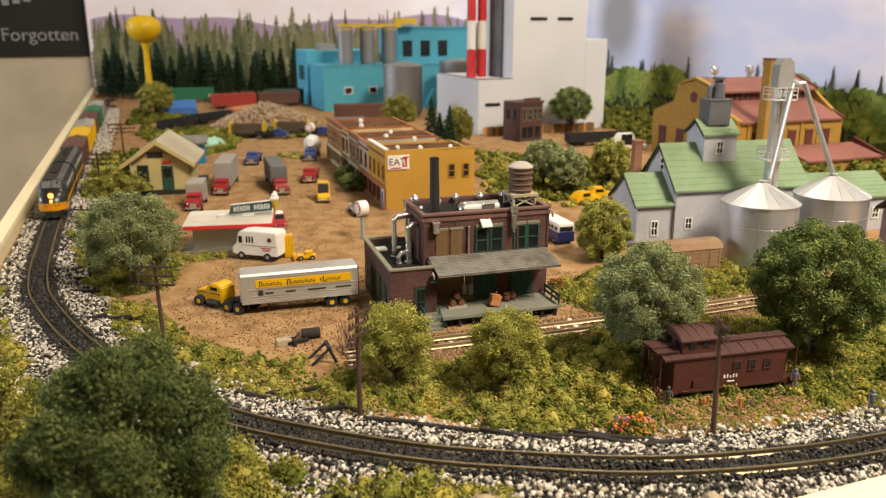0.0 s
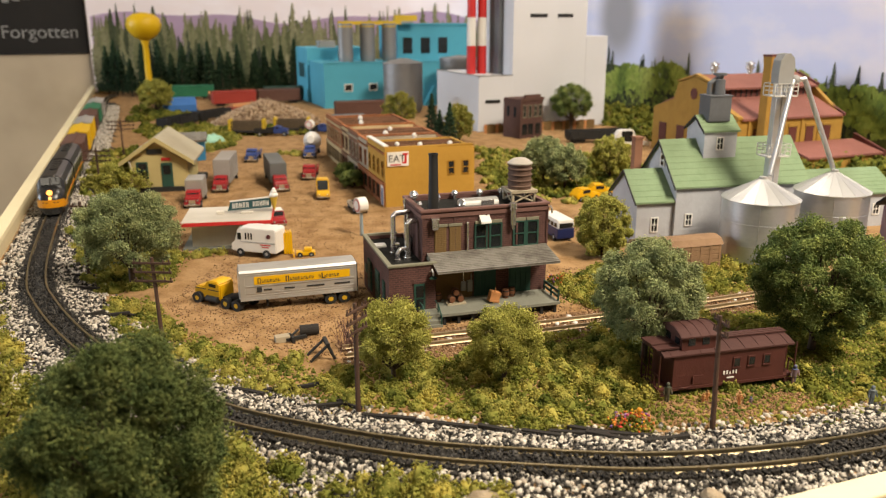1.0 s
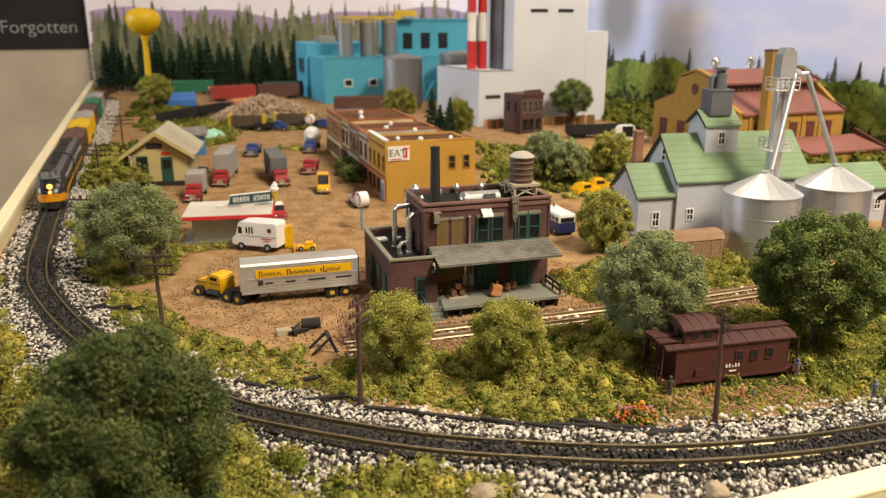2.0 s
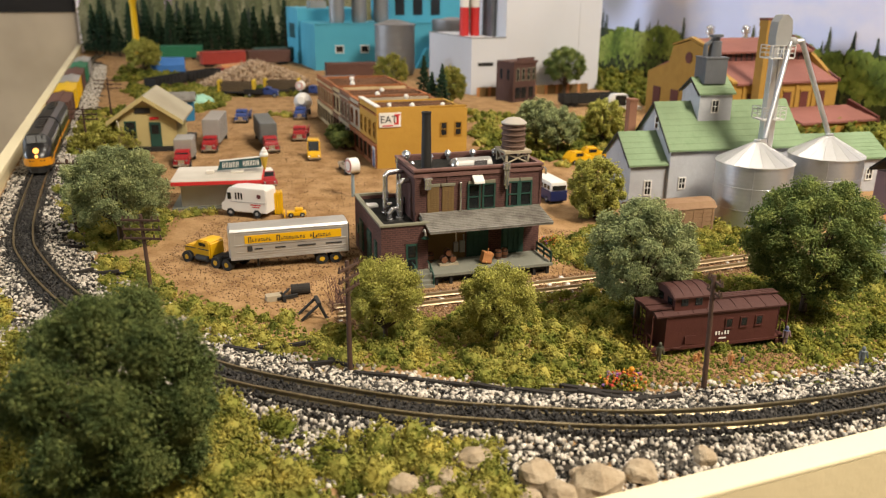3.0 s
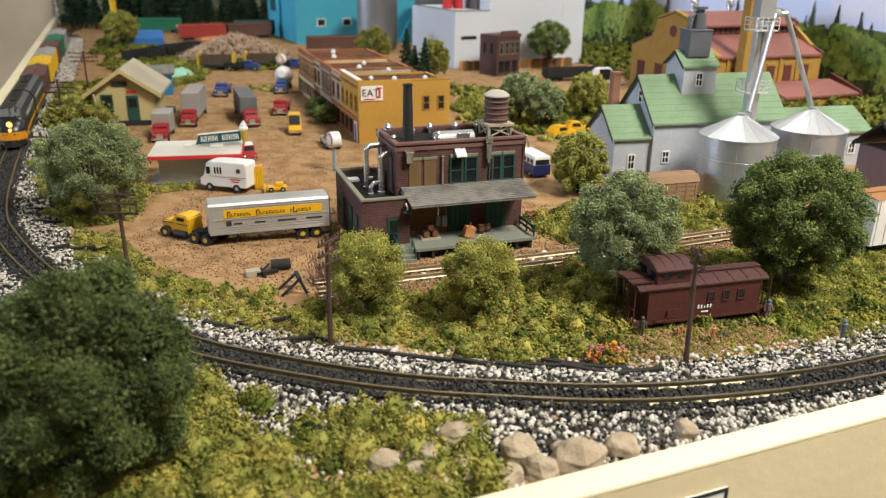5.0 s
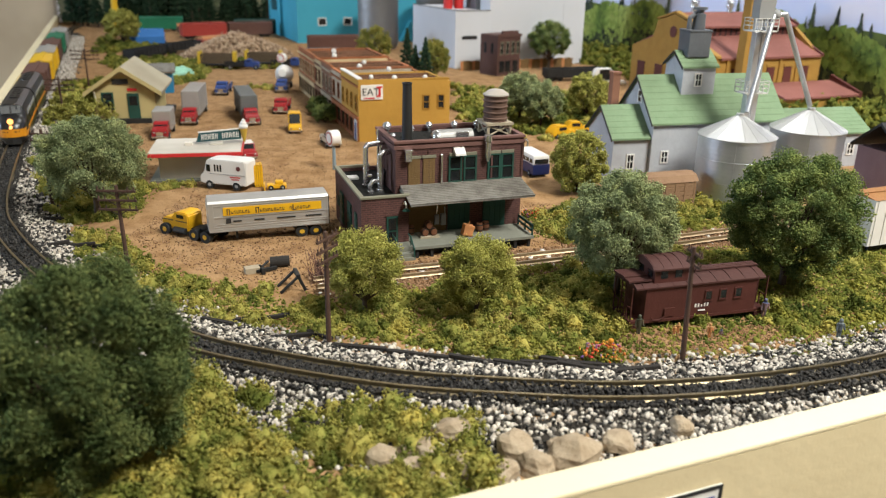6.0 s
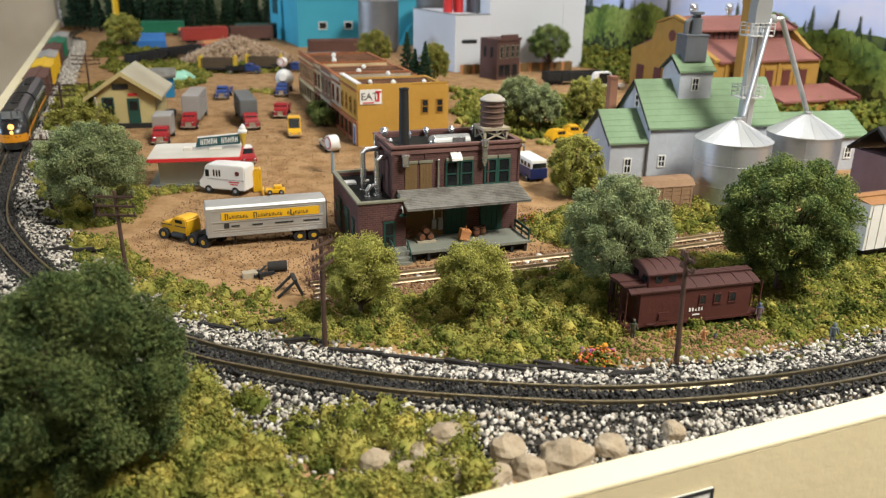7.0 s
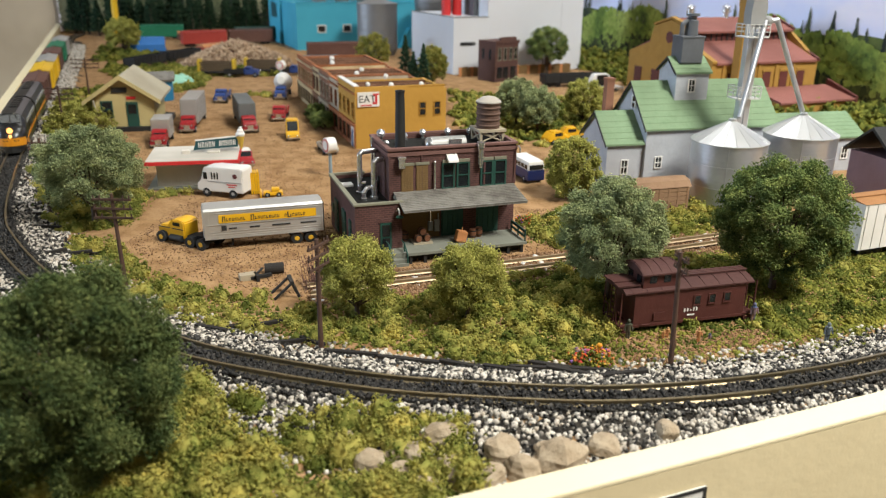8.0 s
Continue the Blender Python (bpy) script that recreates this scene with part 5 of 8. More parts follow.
def elevator():
    ob = thing("grain_elevator", "grey sided grain elevator house with green shingled roofs", "building", 155, 514, -0.5, 12)
    gable(ob, 0, 96, 0, 52, 41, 67, 0)
    gable(ob, -26, -0.3, 3, 43, 31, 48, 0, courses=6)
    gable(ob, 25, 49, 14, 38, 74.5, 83, 50, 1.5, 4)
    for x, z, w, h in ((-15, 10, 4, 9), (8, 14, 4, 7)):
        sash(ob, x, x + w, z, z + h, 0 if x > 0 else 3, M_WHITE, 2, 2)
    sash(ob, 34.5, 38.5, 62, 69.5, 14, M_WHITE, 2, 2)
    gw = part("gable_window", Shape().box(-0.4, 20, 51, 0.1, 24, 58), M_PANE, ob)
    part("window_frame", Shape().box(-0.8, 19, 50, -0.3, 20, 59).box(-0.8, 24, 50, -0.3, 25, 59).box(-0.8, 20, 58, -0.3, 24, 59).box(-0.8, 20, 54, -0.35, 24, 54.8), M_WHITE, gw)
    hp = part("hopper", Shape().box(29, 18, 80, 45, 32, 97, 0.5).box(28.6, 17.6, 96.4, 45.4, 32.4, 97.6, 0.3), M_DKGREY, ob, "dark grey metal dust hopper")
    part("cyclone", Shape().lathe([(4.6, 0), (4.0, 6), (4.0, 10), (2.6, 10.5), (2.6, 12.5), (4.6, 13), (4.6, 14.4), (0.6, 14.6)], 20, (38.5, 25, 97.4)), M_DKGREY, hp, "", True)
    part("elbow", Shape().path([(31.5, 25, 97), (31.5, 25, 105), (36, 25, 108)], 1.6, 10), M_DKGREY, hp, "", True)
    part("brick_flue", Shape().box(-10.5, 44, 0, -5, 50, 66).box(-11, 43.5, 66, -4.5, 50.5, 67.5), mat("rust_brick_flue", [(0.22, 0.10, 0.06), (0.28, 0.13, 0.08)], 0.8, 300), ob, "rusty brick flue")


elevator()
shed = thing("storage_shed", "long low grey shed with a green roof", "building", 238, 548, -0.5, 12)
gable(shed, 0, 93, 0, 46, 26, 39, 0, 2, 7)
for x in (50, 78):
    sash(shed, x, x + 4.5, 10, 17, 0, M_WHITE, 2, 2)


def grain_bin(x, y):
    ob = thing("grain_bin", "round galvanised grain bin with a conical roof", "grain bin", x, y, -0.5, 0, "grain bins")
    prof = [(22.8, 0)]
    for k in range(16):
        prof += [(22.8, k * 2.5 + 0.4), (22.86, k * 2.5 + 1.25), (22.8, k * 2.5 + 2.1)]
    prof += [(22.8, 40.4), (22, 40.4)]
    part("wall", Shape().lathe(prof, 64), M_GALV, ob, "corrugated galvanised wall", True)
    rf = part("roof", Shape().lathe([(23.6, 39.6), (23.6, 40.3), (2.4, 52), (2.4, 53.4), (0.6, 53.6)], 18), M_BIN_ROOF, ob, "bright conical roof of flat sheets")
    for k in range(18):
        a = 2 * math.pi * k / 18
        part("roof_rib", Shape().tube((23.6 * math.cos(a), 23.6 * math.sin(a), 40.35), (2.5 * math.cos(a), 2.5 * math.sin(a), 52), 0.14, seg=5), M_BIN_ROOF, rf)
    part("band", Shape().lathe([(22.8, 13), (22.98, 13.1), (22.98, 13.5), (22.8, 13.6)], 64).lathe([(22.8, 26.6), (22.98, 26.7), (22.98, 27.1), (22.8, 27.2)], 64).box(-8.2, -21.6, 14, -7.9, -21.0, 40).box(9.4, -20.9, 1, 9.7, -20.6, 27), M_GALV, ob, "", True)
    return ob


grain_bin(198, 482)
grain_bin(253, 505)
leg = thing("elevator_leg", "tall silver elevator leg with catwalks and two spouts", "elevator leg", 213, 507, -0.5, 12)
part("casing", Shape().box(-4.0, -2.4, 0, -0.3, 2.4, 112, 0.2).box(0.3, -2.4, 0, 4.0, 2.4, 112, 0.2).box(-0.3, -1.6, 0, 0.3, 1.6, 112), M_GALV, leg, "twin galvanised casing")
part("head", Shape().prism([(-4.8, 108), (5, 108), (5.6, 118), (4.6, 123.5), (1.5, 126.3), (-2.2, 125.8), (-4.6, 122), (-5.2, 114)], "y", -4, 4), M_GREY, leg, "pale grey rounded head")
part("distributor", Shape().ball((8, -2, 110), 3.2).tube((4, -1, 113), (8, -2, 110), 2), M_GREY, leg, "", True)
wire = mat("pale_wire_rail", [(0.60, 0.59, 0.56), (0.52, 0.51, 0.49)], 0.5, 200)
for z in (100, 62):
    cw = part("catwalk", Shape().box(-8, -6, z, 8, 6, z + 0.8), wire, leg, "pale mesh catwalk")
    r = Shape()
    for px in (-8, -4, 0, 4, 8):
        for py in (-6, 6):
            r.box(px - 0.25, py - 0.25, z + 0.8, px + 0.25, py + 0.25, z + 8)
    for zz in (3.5, 6, 8):
        for py in (-6, 6):
            r.box(-8, py - 0.2, z + zz - 0.2, 8, py + 0.2, z + zz + 0.2)
        for px in (-8, 8):
            r.box(px - 0.2, -6, z + zz - 0.2, px + 0.2, 6, z + zz + 0.2)
    part("rail", r, wire, cw)
part("ladder", Shape().box(4.1, -1.2, 4, 4.4, -0.9, 105).box(4.1, 0.9, 4, 4.4, 1.2, 105), wire, leg)
part("spout", Shape().tube((6, -3, 110), (-16, -22, 54), 1.6, seg=12), M_GALV, leg, "silver spout", True)
part("spout", Shape().path([(9, -2, 110), (14, -3, 110.5), (39, -8, 54)], 1.6, 12), M_GALV, leg, "silver spout", True)


# ---- far buildings ----
def white_plant():
    M_WH = mat("pale_grey_panel", [(0.62, 0.63, 0.66), (0.66, 0.67, 0.70)], 0.7, 25, bump=0.05)
    ob = thing("white_plant", "tall pale windowless factory block with a lower wing", "building", 47, 1081, -1, 22)
    part("tower", Shape().box(51, 0, 0, 165, 90, 195, 0.5).box(165.1, 0, 0, 200, 90, 125, 0.5), M_WH, ob)
    part("wing", Shape().box(0, -2, 0, 51.0, 150, 74, 0.5), M_WH, ob)
    part("coping", Shape().box(-0.6, -2.6, 74, 51, -0.8, 75.5).box(-0.6, -0.8, 74, 1, 150, 75.5), M_GREY, ob)
    for x0, z0, w in ((10, 38, 22), (62, 38, 24), (110, 38, 20), (10, 4, 24), (76, 150, 26), (118, 150, 24)):
        part("louvre", Shape().box(x0, -2.6 if x0 < 50 else -0.6, z0, x0 + w, 0, z0 + 4.5), M_BLACK, ob, "dark louvre slot")
    part("duct", Shape().box(44, 30, 74, 50.5, 60, 195), M_DKGREY, ob, "dark riser duct")


white_plant()
for u in (14, 30):
    x, y = 47 + u * 0.927 - 55 * 0.375, 1081 + u * 0.375 + 55 * 0.927
    st = thing("chimney_stack", "red and white banded tall chimney", "chimney", x, y, 73, 22, "banded chimneys")
    for k, (a, b) in enumerate(((0, 38), (38, 76), (76, 112), (112, 150))):
        part("band", Shape().tube((0, 0, a), (0, 0, b), 6.6 - a * 0.006, 6.6 - b * 0.006, 18), M_WHITE if k % 2 else M_SIGNRED, st, "", True)


def blue_plant():
    M_BL = mat("turquoise_panel", [(0.055, 0.33, 0.46), (0.065, 0.37, 0.51), (0.05, 0.30, 0.42)], 0.65, 30, bump=0.05)
    ob = thing("blue_plant", "turquoise factory with flat roofs and small windows", "building", -202, 1368, -1, 20.5)
    part("hall", Shape().box(0, 0, 0, 250, 120, 76, 0.5), M_BL, ob)
    part("rear_hall", Shape().box(-4, 121, 0, 110, 230, 98, 0.5), M_BL, ob)
    part("upper_hall", Shape().box(150, 60, 76, 300, 180, 138, 0.5), M_BL, ob)
    part("coping", Shape().box(-1, -1, 76, 250, 1.5, 78).box(148, 58, 138, 302, 61, 141), M_BL, ob)
    part("skirt", Shape().prism([(176, 0), (232, 0), (214, 34), (194, 34)], "y", -12, -0.5), M_BL, ob)
    for x in (36, 80, 206):
        w = part("window", Shape().box(x, -0.6, 30, x + 12, 0.1, 40), M_PANE, ob)
        part("window_frame", Shape().box(x - 1.5, -1, 28.5, x, -0.3, 41.5).box(x + 12, -1, 28.5, x + 13.5, -0.3, 41.5).box(x, -1, 40, x + 12, -0.3, 41.5).box(x, -1, 28.5, x + 12, -0.3, 30), M_WHITE, w)
    for x in (160, 194, 228):
        part("window", Shape().box(x, 59.4, 88, x + 18, 60.1, 116), M_PANE, ob, "tall dark window")
    part("roof_unit", Shape().box(22, 130, 98, 52, 160, 110, 0.5), M_GREY, ob, "grey roof unit")
    part("roof_unit", Shape().box(160, 90, 138, 190, 120, 148, 0.5), M_GREY, ob, "grey roof unit")
    part("poster_panel", Shape().box(-4.6, 150, 44, -4, 200, 70), M_TEAL, ob)


blue_plant()
M_STEEL = mat("dull_steel", [(0.28, 0.28, 0.285), (0.22, 0.22, 0.225)], 0.5, 60, metal=0.5)


def steel_tank(x, y, r, h, group, label, cap=None, z=0):
    ob = thing("storage_tank", label, "tank", x, y, z, 0, group)
    prof = [(r * 0.9, 0), (r, 8)]
    for k in range(int(h // 10)):
        prof += [(r, 10 * k + 9), (r * 1.012, 10 * k + 12), (r, 10 * k + 15)]
    part("shell", Shape().lathe(prof + [(r, h), (r - 1, h)], 36), M_STEEL, ob, "", True)
    part("roof", Shape().lathe([(r * 1.03, h - 1), (r * 1.03, h + 1), (r * 0.25, h + r * 0.24), (0.5, h + r * 0.26)], 36), cap or M_STEEL, ob, "yellow cap" if cap else "", True)


steel_tank(-66, 1322, 32, 78, "round tanks", "large dull grey round storage tank")
steel_tank(28, 1375, 34, 80, "round tanks", "large dull grey round storage tank")
M_CAPYEL = mat("yellow_cap", [(0.62, 0.42, 0.03), (0.56, 0.38, 0.03)], 0.6, 100)
for k in range(3):
    steel_tank(-170 + 37 * k, 1420 + 14 * k, 13, 60, "slim tanks", "slim ribbed steel tank with a yellow cap", M_CAPYEL, 75)
solo("conveyor", Shape().box(-12, -6, 0, 100, 6, 6).box(90, -6, 6, 130, 6, 16), M_CAPYEL, "yellow conveyor walkway over the slim tanks", "conveyor", -170, 1420, 138, 20.5)

wt = thing("water_tower", "bright yellow round water tower on a slim column", "water tower", -545, 1495, -1)
M_WTY = mat("bright_yellow_paint", [(0.72, 0.45, 0.012), (0.66, 0.41, 0.01)], 0.45, 60, bump=0.05)
part("column", Shape().lathe([(9, 0), (6, 12), (5, 100), (9, 116)], 20), M_WTY, wt, "", True)
part("tank", Shape().lathe([(8, 112), (20, 118), (28, 128), (31, 139), (28, 150), (19, 157), (8, 160), (0.5, 160.5)], 36), M_WTY, wt, "", True)

bh = thing("brick_house", "two-storey dark brown brick house with a cornice", "building", 98, 1010, -1, 35)
bh.scale = (0.82, 0.85, 1.26)
M_DKB = mat("dark_brown_brick", [(0.065, 0.03, 0.024), (0.10, 0.05, 0.038)], 0.8, 200)
part("wall", Shape().box(0, 0, 0, 46, 40, 40, 0.3), M_DKB, bh)
part("cornice", Shape().box(-1, -1.5, 38, 47, 0, 41).box(8, -1.2, 41, 40, 2, 44), M_DKB, bh)
for x in (6, 17, 28, 38):
    sash(bh, x, x + 4.5, 22, 33, 0, M_KHAKI, 2)
for x in (4, 16, 31):
    part("shop_window", Shape().box(x, -0.6, 4, x + 10, 0, 15), M_PANE, bh)
for v in (10, 26):
    part("side_window", Shape().box(-0.5, v, 22, 0, v + 5, 32), M_PANE, bh)


def engine_house():
    M_EH = mat("ochre_engine_house", [(0.30, 0.165, 0.03), (0.35, 0.20, 0.04), (0.26, 0.14, 0.025)], 0.75, 90)
    M_ER = mat("dull_red_roof", [(0.20, 0.075, 0.058), (0.245, 0.095, 0.075)], 0.75, 120)
    M_ED = mat("dark_red_sash", [(0.09, 0.025, 0.02), (0.12, 0.035, 0.028)], 0.6, 200)
    ob = thing("engine_house", "ochre railway engine house with a red clerestory roof", "building", 296, 800, -1, 20.5)
    ob.scale = (0.95, 0.95, 1.0)
    L, D = 146, 150
    part("wall", Shape().prism([(0, 0), (D, 0), (D, 50), (D - 38, 62), (D - 45, 80), (D / 2, 88), (45, 80), (38, 62), (0, 50)], "x", 0, 5), M_EH, ob, "stepped ochre gable wall")
    part("wall", Shape().prism([(0, 0), (D, 0), (D, 50), (D - 45, 78), (45, 78), (0, 50)], "x", L - 5, L), M_EH, ob)
    part("wall", Shape().box(5, 0, 0, L - 5, 5, 49), M_EH, ob)
    part("wall", Shape().box(5, D - 5, 0, L - 5, D, 49), M_EH, ob)
    part("gable_cap", Shape().prism([(-1.5, 50), (36.5, 62.6), (43.6, 81), (D / 2, 89), (D - 43.6, 81), (D - 43.6, 83), (D / 2, 91.5), (42, 83), (35, 64.6), (-1.5, 52.4)], "x", -0.8, 5.8), M_EH, ob)
    part("roof", Shape().prism([(-3, 48.5), (44, 66), (44, 68), (-3, 50.5)], "x", 5, L - 4), M_ER, ob, "dull red roof")
    part("roof", Shape().prism([(D + 3, 48.5), (D - 44, 66), (D - 44, 68), (D + 3, 50.5)], "x", 5, L - 4), M_ER, ob, "dull red roof")
    part("clerestory", Shape().box(5, 45, 66, L - 5, D - 45, 77), M_ED, ob, "dark red clerestory glazing")
    for k in range(18):
        part("mullion", Shape().box(9 + 7.4 * k, 44.2, 66.4, 10.4 + 7.4 * k, 45, 77), M_BLACK, ob)
    part("roof", Shape().prism([(40, 76), (D / 2, 88), (D - 40, 76), (D - 40, 78), (D / 2, 90), (40, 78)], "x", 3, L - 2), M_ER, ob, "dull red roof")
    part("verge", Shape().prism([(-4, 49), (44, 67), (44, 70), (-4, 52)], "x", L - 4, L - 1).prism([(40, 77), (D / 2, 89), (D / 2, 92), (40, 80)], "x", L - 3, L), M_ED, ob)
    for k in range(5):
        x = 22 + k * 24
        w = part("window", Shape().box(x, -0.7, 16, x + 11, 0.1, 40), M_ED, ob, "tall dark red window")
        part("lintel", Shape().box(x - 1, -1.3, 40, x + 12, 0, 42.4), M_EH, w)
        part("pilaster", Shape().box(x - 8, -1.5, 0, x - 5, 0, 49), M_EH, ob)
    for v in (18, 52, 88, 122):
        part("window", Shape().box(-0.7, v, 10, 0.1, v + 14, 34), M_ED, ob, "tall dark red window")
    part("round_window", Shape().tube((-0.8, D / 2, 70), (0.2, D / 2, 70), 6, seg=20), M_ED, ob)
    for x in (25, 75):
        part("roof_vent", Shape().lathe([(3, 0), (3, 5), (5, 6), (5, 9), (3, 10), (5.4, 12), (0.5, 15)], 16, (x, D / 2, 89)), M_SILVER, ob, "silver roof ventilator", True)
    an = part("annex", Shape().box(60, -42, 0, L + 18, -2, 14), M_EH, ob)
    part("annex_roof", Shape().prism([(-45, 13), (-1.6, 22), (-1.6, 24), (-45, 15)], "x", 58, L + 16), M_ER, an, "dull red lean-to roof")
    part("annex_parapet", Shape().prism([(-45, 0), (-1.6, 0), (-1.6, 30), (-45, 17)], "x", L + 16.2, L + 20), M_ED, an)
    sk = part("square_chimney", Shape().box(21, -17, 0, 32, -6, 106).box(20.4, -17.6, 106, 32.6, -5.4, 112), M_EH, ob, "tall square ochre chimney")
    part("stack_cap", Shape().box(20, -18, 112, 33, -5, 114), M_ED, sk)


engine_house()
ph = thing("purple_house", "pale purple house with a dark roof beside the shed", "building", 298, 472, -1, 14)
M_PUR = mat("pale_purple_siding", [(0.30, 0.22, 0.30), (0.36, 0.27, 0.36)], 0.7, 120)
part("wall", Shape().box(0, 0, 0, 60, 36, 30), M_PUR, ph)
for k in range(9):
    part("clapboard", Shape().box(-0.5, -0.5, 1 + 3.2 * k, 60.2, 0, 3.4 + 3.2 * k), M_PUR, ph)
part("roof", Shape().prism([(-4, 29), (18, 46), (40, 29), (40, 31), (18, 48), (-4, 31)], "x", -3, 63), M_BLACK, ph, "dark roof")
hut = thing("blue_hut", "bright blue hut with a grey roof behind the station", "hut", -292, 842, -0.5, 15)
part("wall", Shape().box(0, 0, 0, 36, 24, 22), mat("hut_blue", [(0.03, 0.22, 0.42), (0.03, 0.19, 0.38)], 0.6, 100), hut)
part("roof", Shape().prism([(-3, 21), (12, 28), (27, 21), (27, 23), (12, 30), (-3, 23)], "x", -3, 39), M_ROOFGREY, hut, "grey roof")
part("door", Shape().box(8, -0.6, 0, 15, 0, 15), M_BLACK, hut)
heap = Shape()
bmesh.ops.create_icosphere(heap.bm, subdivisions=3, radius=1)
for v in heap.bm.verts:
    k = 1 + 0.13 * math.sin(v.co.x * 7 + v.co.y * 3) * math.sin(v.co.y * 8 + 1) + 0.08 * math.sin(v.co.z * 11 + v.co.x * 9)
    v.co = Vector((v.co.x * 20 * k, v.co.y * 12 * k, v.co.z * 13 * k))
solo("tarpaulin", heap, mat("mint_tarp", [(0.28, 0.55, 0.40), (0.36, 0.62, 0.48)], 0.7, 100), "crumpled mint green tarpaulin over a load", "tarpaulin", -284, 962, 0)
tb = thing("blue_truck_cover", "bright blue covered load in the far yard", "load", -438, 1330, -0.5, 20)
part("cover", Shape().prism([(-16, 0), (16, 0), (16, 14), (9, 23), (-6, 23), (-16, 12)], "x", -26, 26), mat("load_blue", [(0.03, 0.14, 0.42), (0.04, 0.17, 0.48)], 0.6, 100), tb)
part("deck", Shape().box(-30, -17, -0.5, 30, 17, 2), M_BLACK, tb)
bs = thing("blue_shed", "low blue shed behind the shop row", "shed", -148, 1065, -0.5, 18)
part("wall", Shape().box(0, 0, 0, 44, 24, 16), mat("shed_blue", [(0.03, 0.13, 0.36)], 0.6, 100), bs)
part("roof", Shape().prism([(-2, 15), (12, 22), (26, 15), (26, 17), (12, 24), (-2, 17)], "x", -2, 46), M_DKGREY, bs)
fen = thing("board_fence", "low yellow-brown board fence before the white plant", "fence", 55, 1060, -0.5, 20)
for k in range(40):
    part("board", Shape().box(k * 4.2, 0, 0, k * 4.2 + 3.8, 1, 12 + (k % 3) * 0.4), M_CRATE if k % 4 == 0 else M_OCHREBRICK, fen)

# ---- the sign on the room wall ----
ps = thing("wall_banner", "black banner with pale grey lettering on the wall", "banner", *plan(0, back_v + 59), 0, ROT)
part("cloth", Shape().box(-420, -2, 78, -4, 0, 330), mat("black_banner_cloth", [(0.010, 0.008, 0.007), (0.016, 0.013, 0.011)], 0.7, 40), ps)
lettering(ps, "not Forgotten", -20, -2.6, 111, 36, M_GREY, align="RIGHT")
bars = Shape()
for k in range(7):
    bars.box(-235 + k * 20, -2.8, 166 + k * 3.5, -222 + k * 20, -2, 178 + k * 3.5)
part("lettering", bars, M_GREY, ps)


# ---- road vehicles: length along x, nose towards +x ----
M_TYRE = mat("black_tyre", [(0.012, 0.012, 0.012), (0.02, 0.02, 0.02)], 0.7, 400)
M_HUBY = mat("yellow_hub", [(0.65, 0.38, 0.02)], 0.5, 200)
M_HUBG = mat("grey_hub", [(0.35, 0.35, 0.35)], 0.5, 200)
M_TRKYEL = mat("truck_yellow", [(0.72, 0.40, 0.01), (0.66, 0.36, 0.01)], 0.4, 200, bump=0.03)
M_TRKRED = mat("truck_red", [(0.32, 0.012, 0.016), (0.27, 0.012, 0.014)], 0.4, 200, bump=0.03)
M_TRKBLUE = mat("truck_blue", [(0.03, 0.06, 0.22), (0.025, 0.05, 0.18)], 0.4, 200, bump=0.03)
M_ALU = mat("ribbed_aluminium", [(0.50, 0.49, 0.47), (0.58, 0.57, 0.55)], 0.42, 150, metal=0.65, bump=0.04)
M_BOXGREY = mat("dull_grey_box", [(0.33, 0.31, 0.29), (0.28, 0.26, 0.25)], 0.6, 150)


def wheel(parent, x, y, r, w, hub):
    t = part("wheel", Shape().tube((x, y - w / 2, r), (x, y + w / 2, r), r, seg=18), M_TYRE, parent, "", True)
    h = Shape().tube((x, y - w / 2 - 0.12, r), (x, y + w / 2 + 0.12, r), r * 0.42, seg=14)
    part("hub", h, hub, t, "", True)


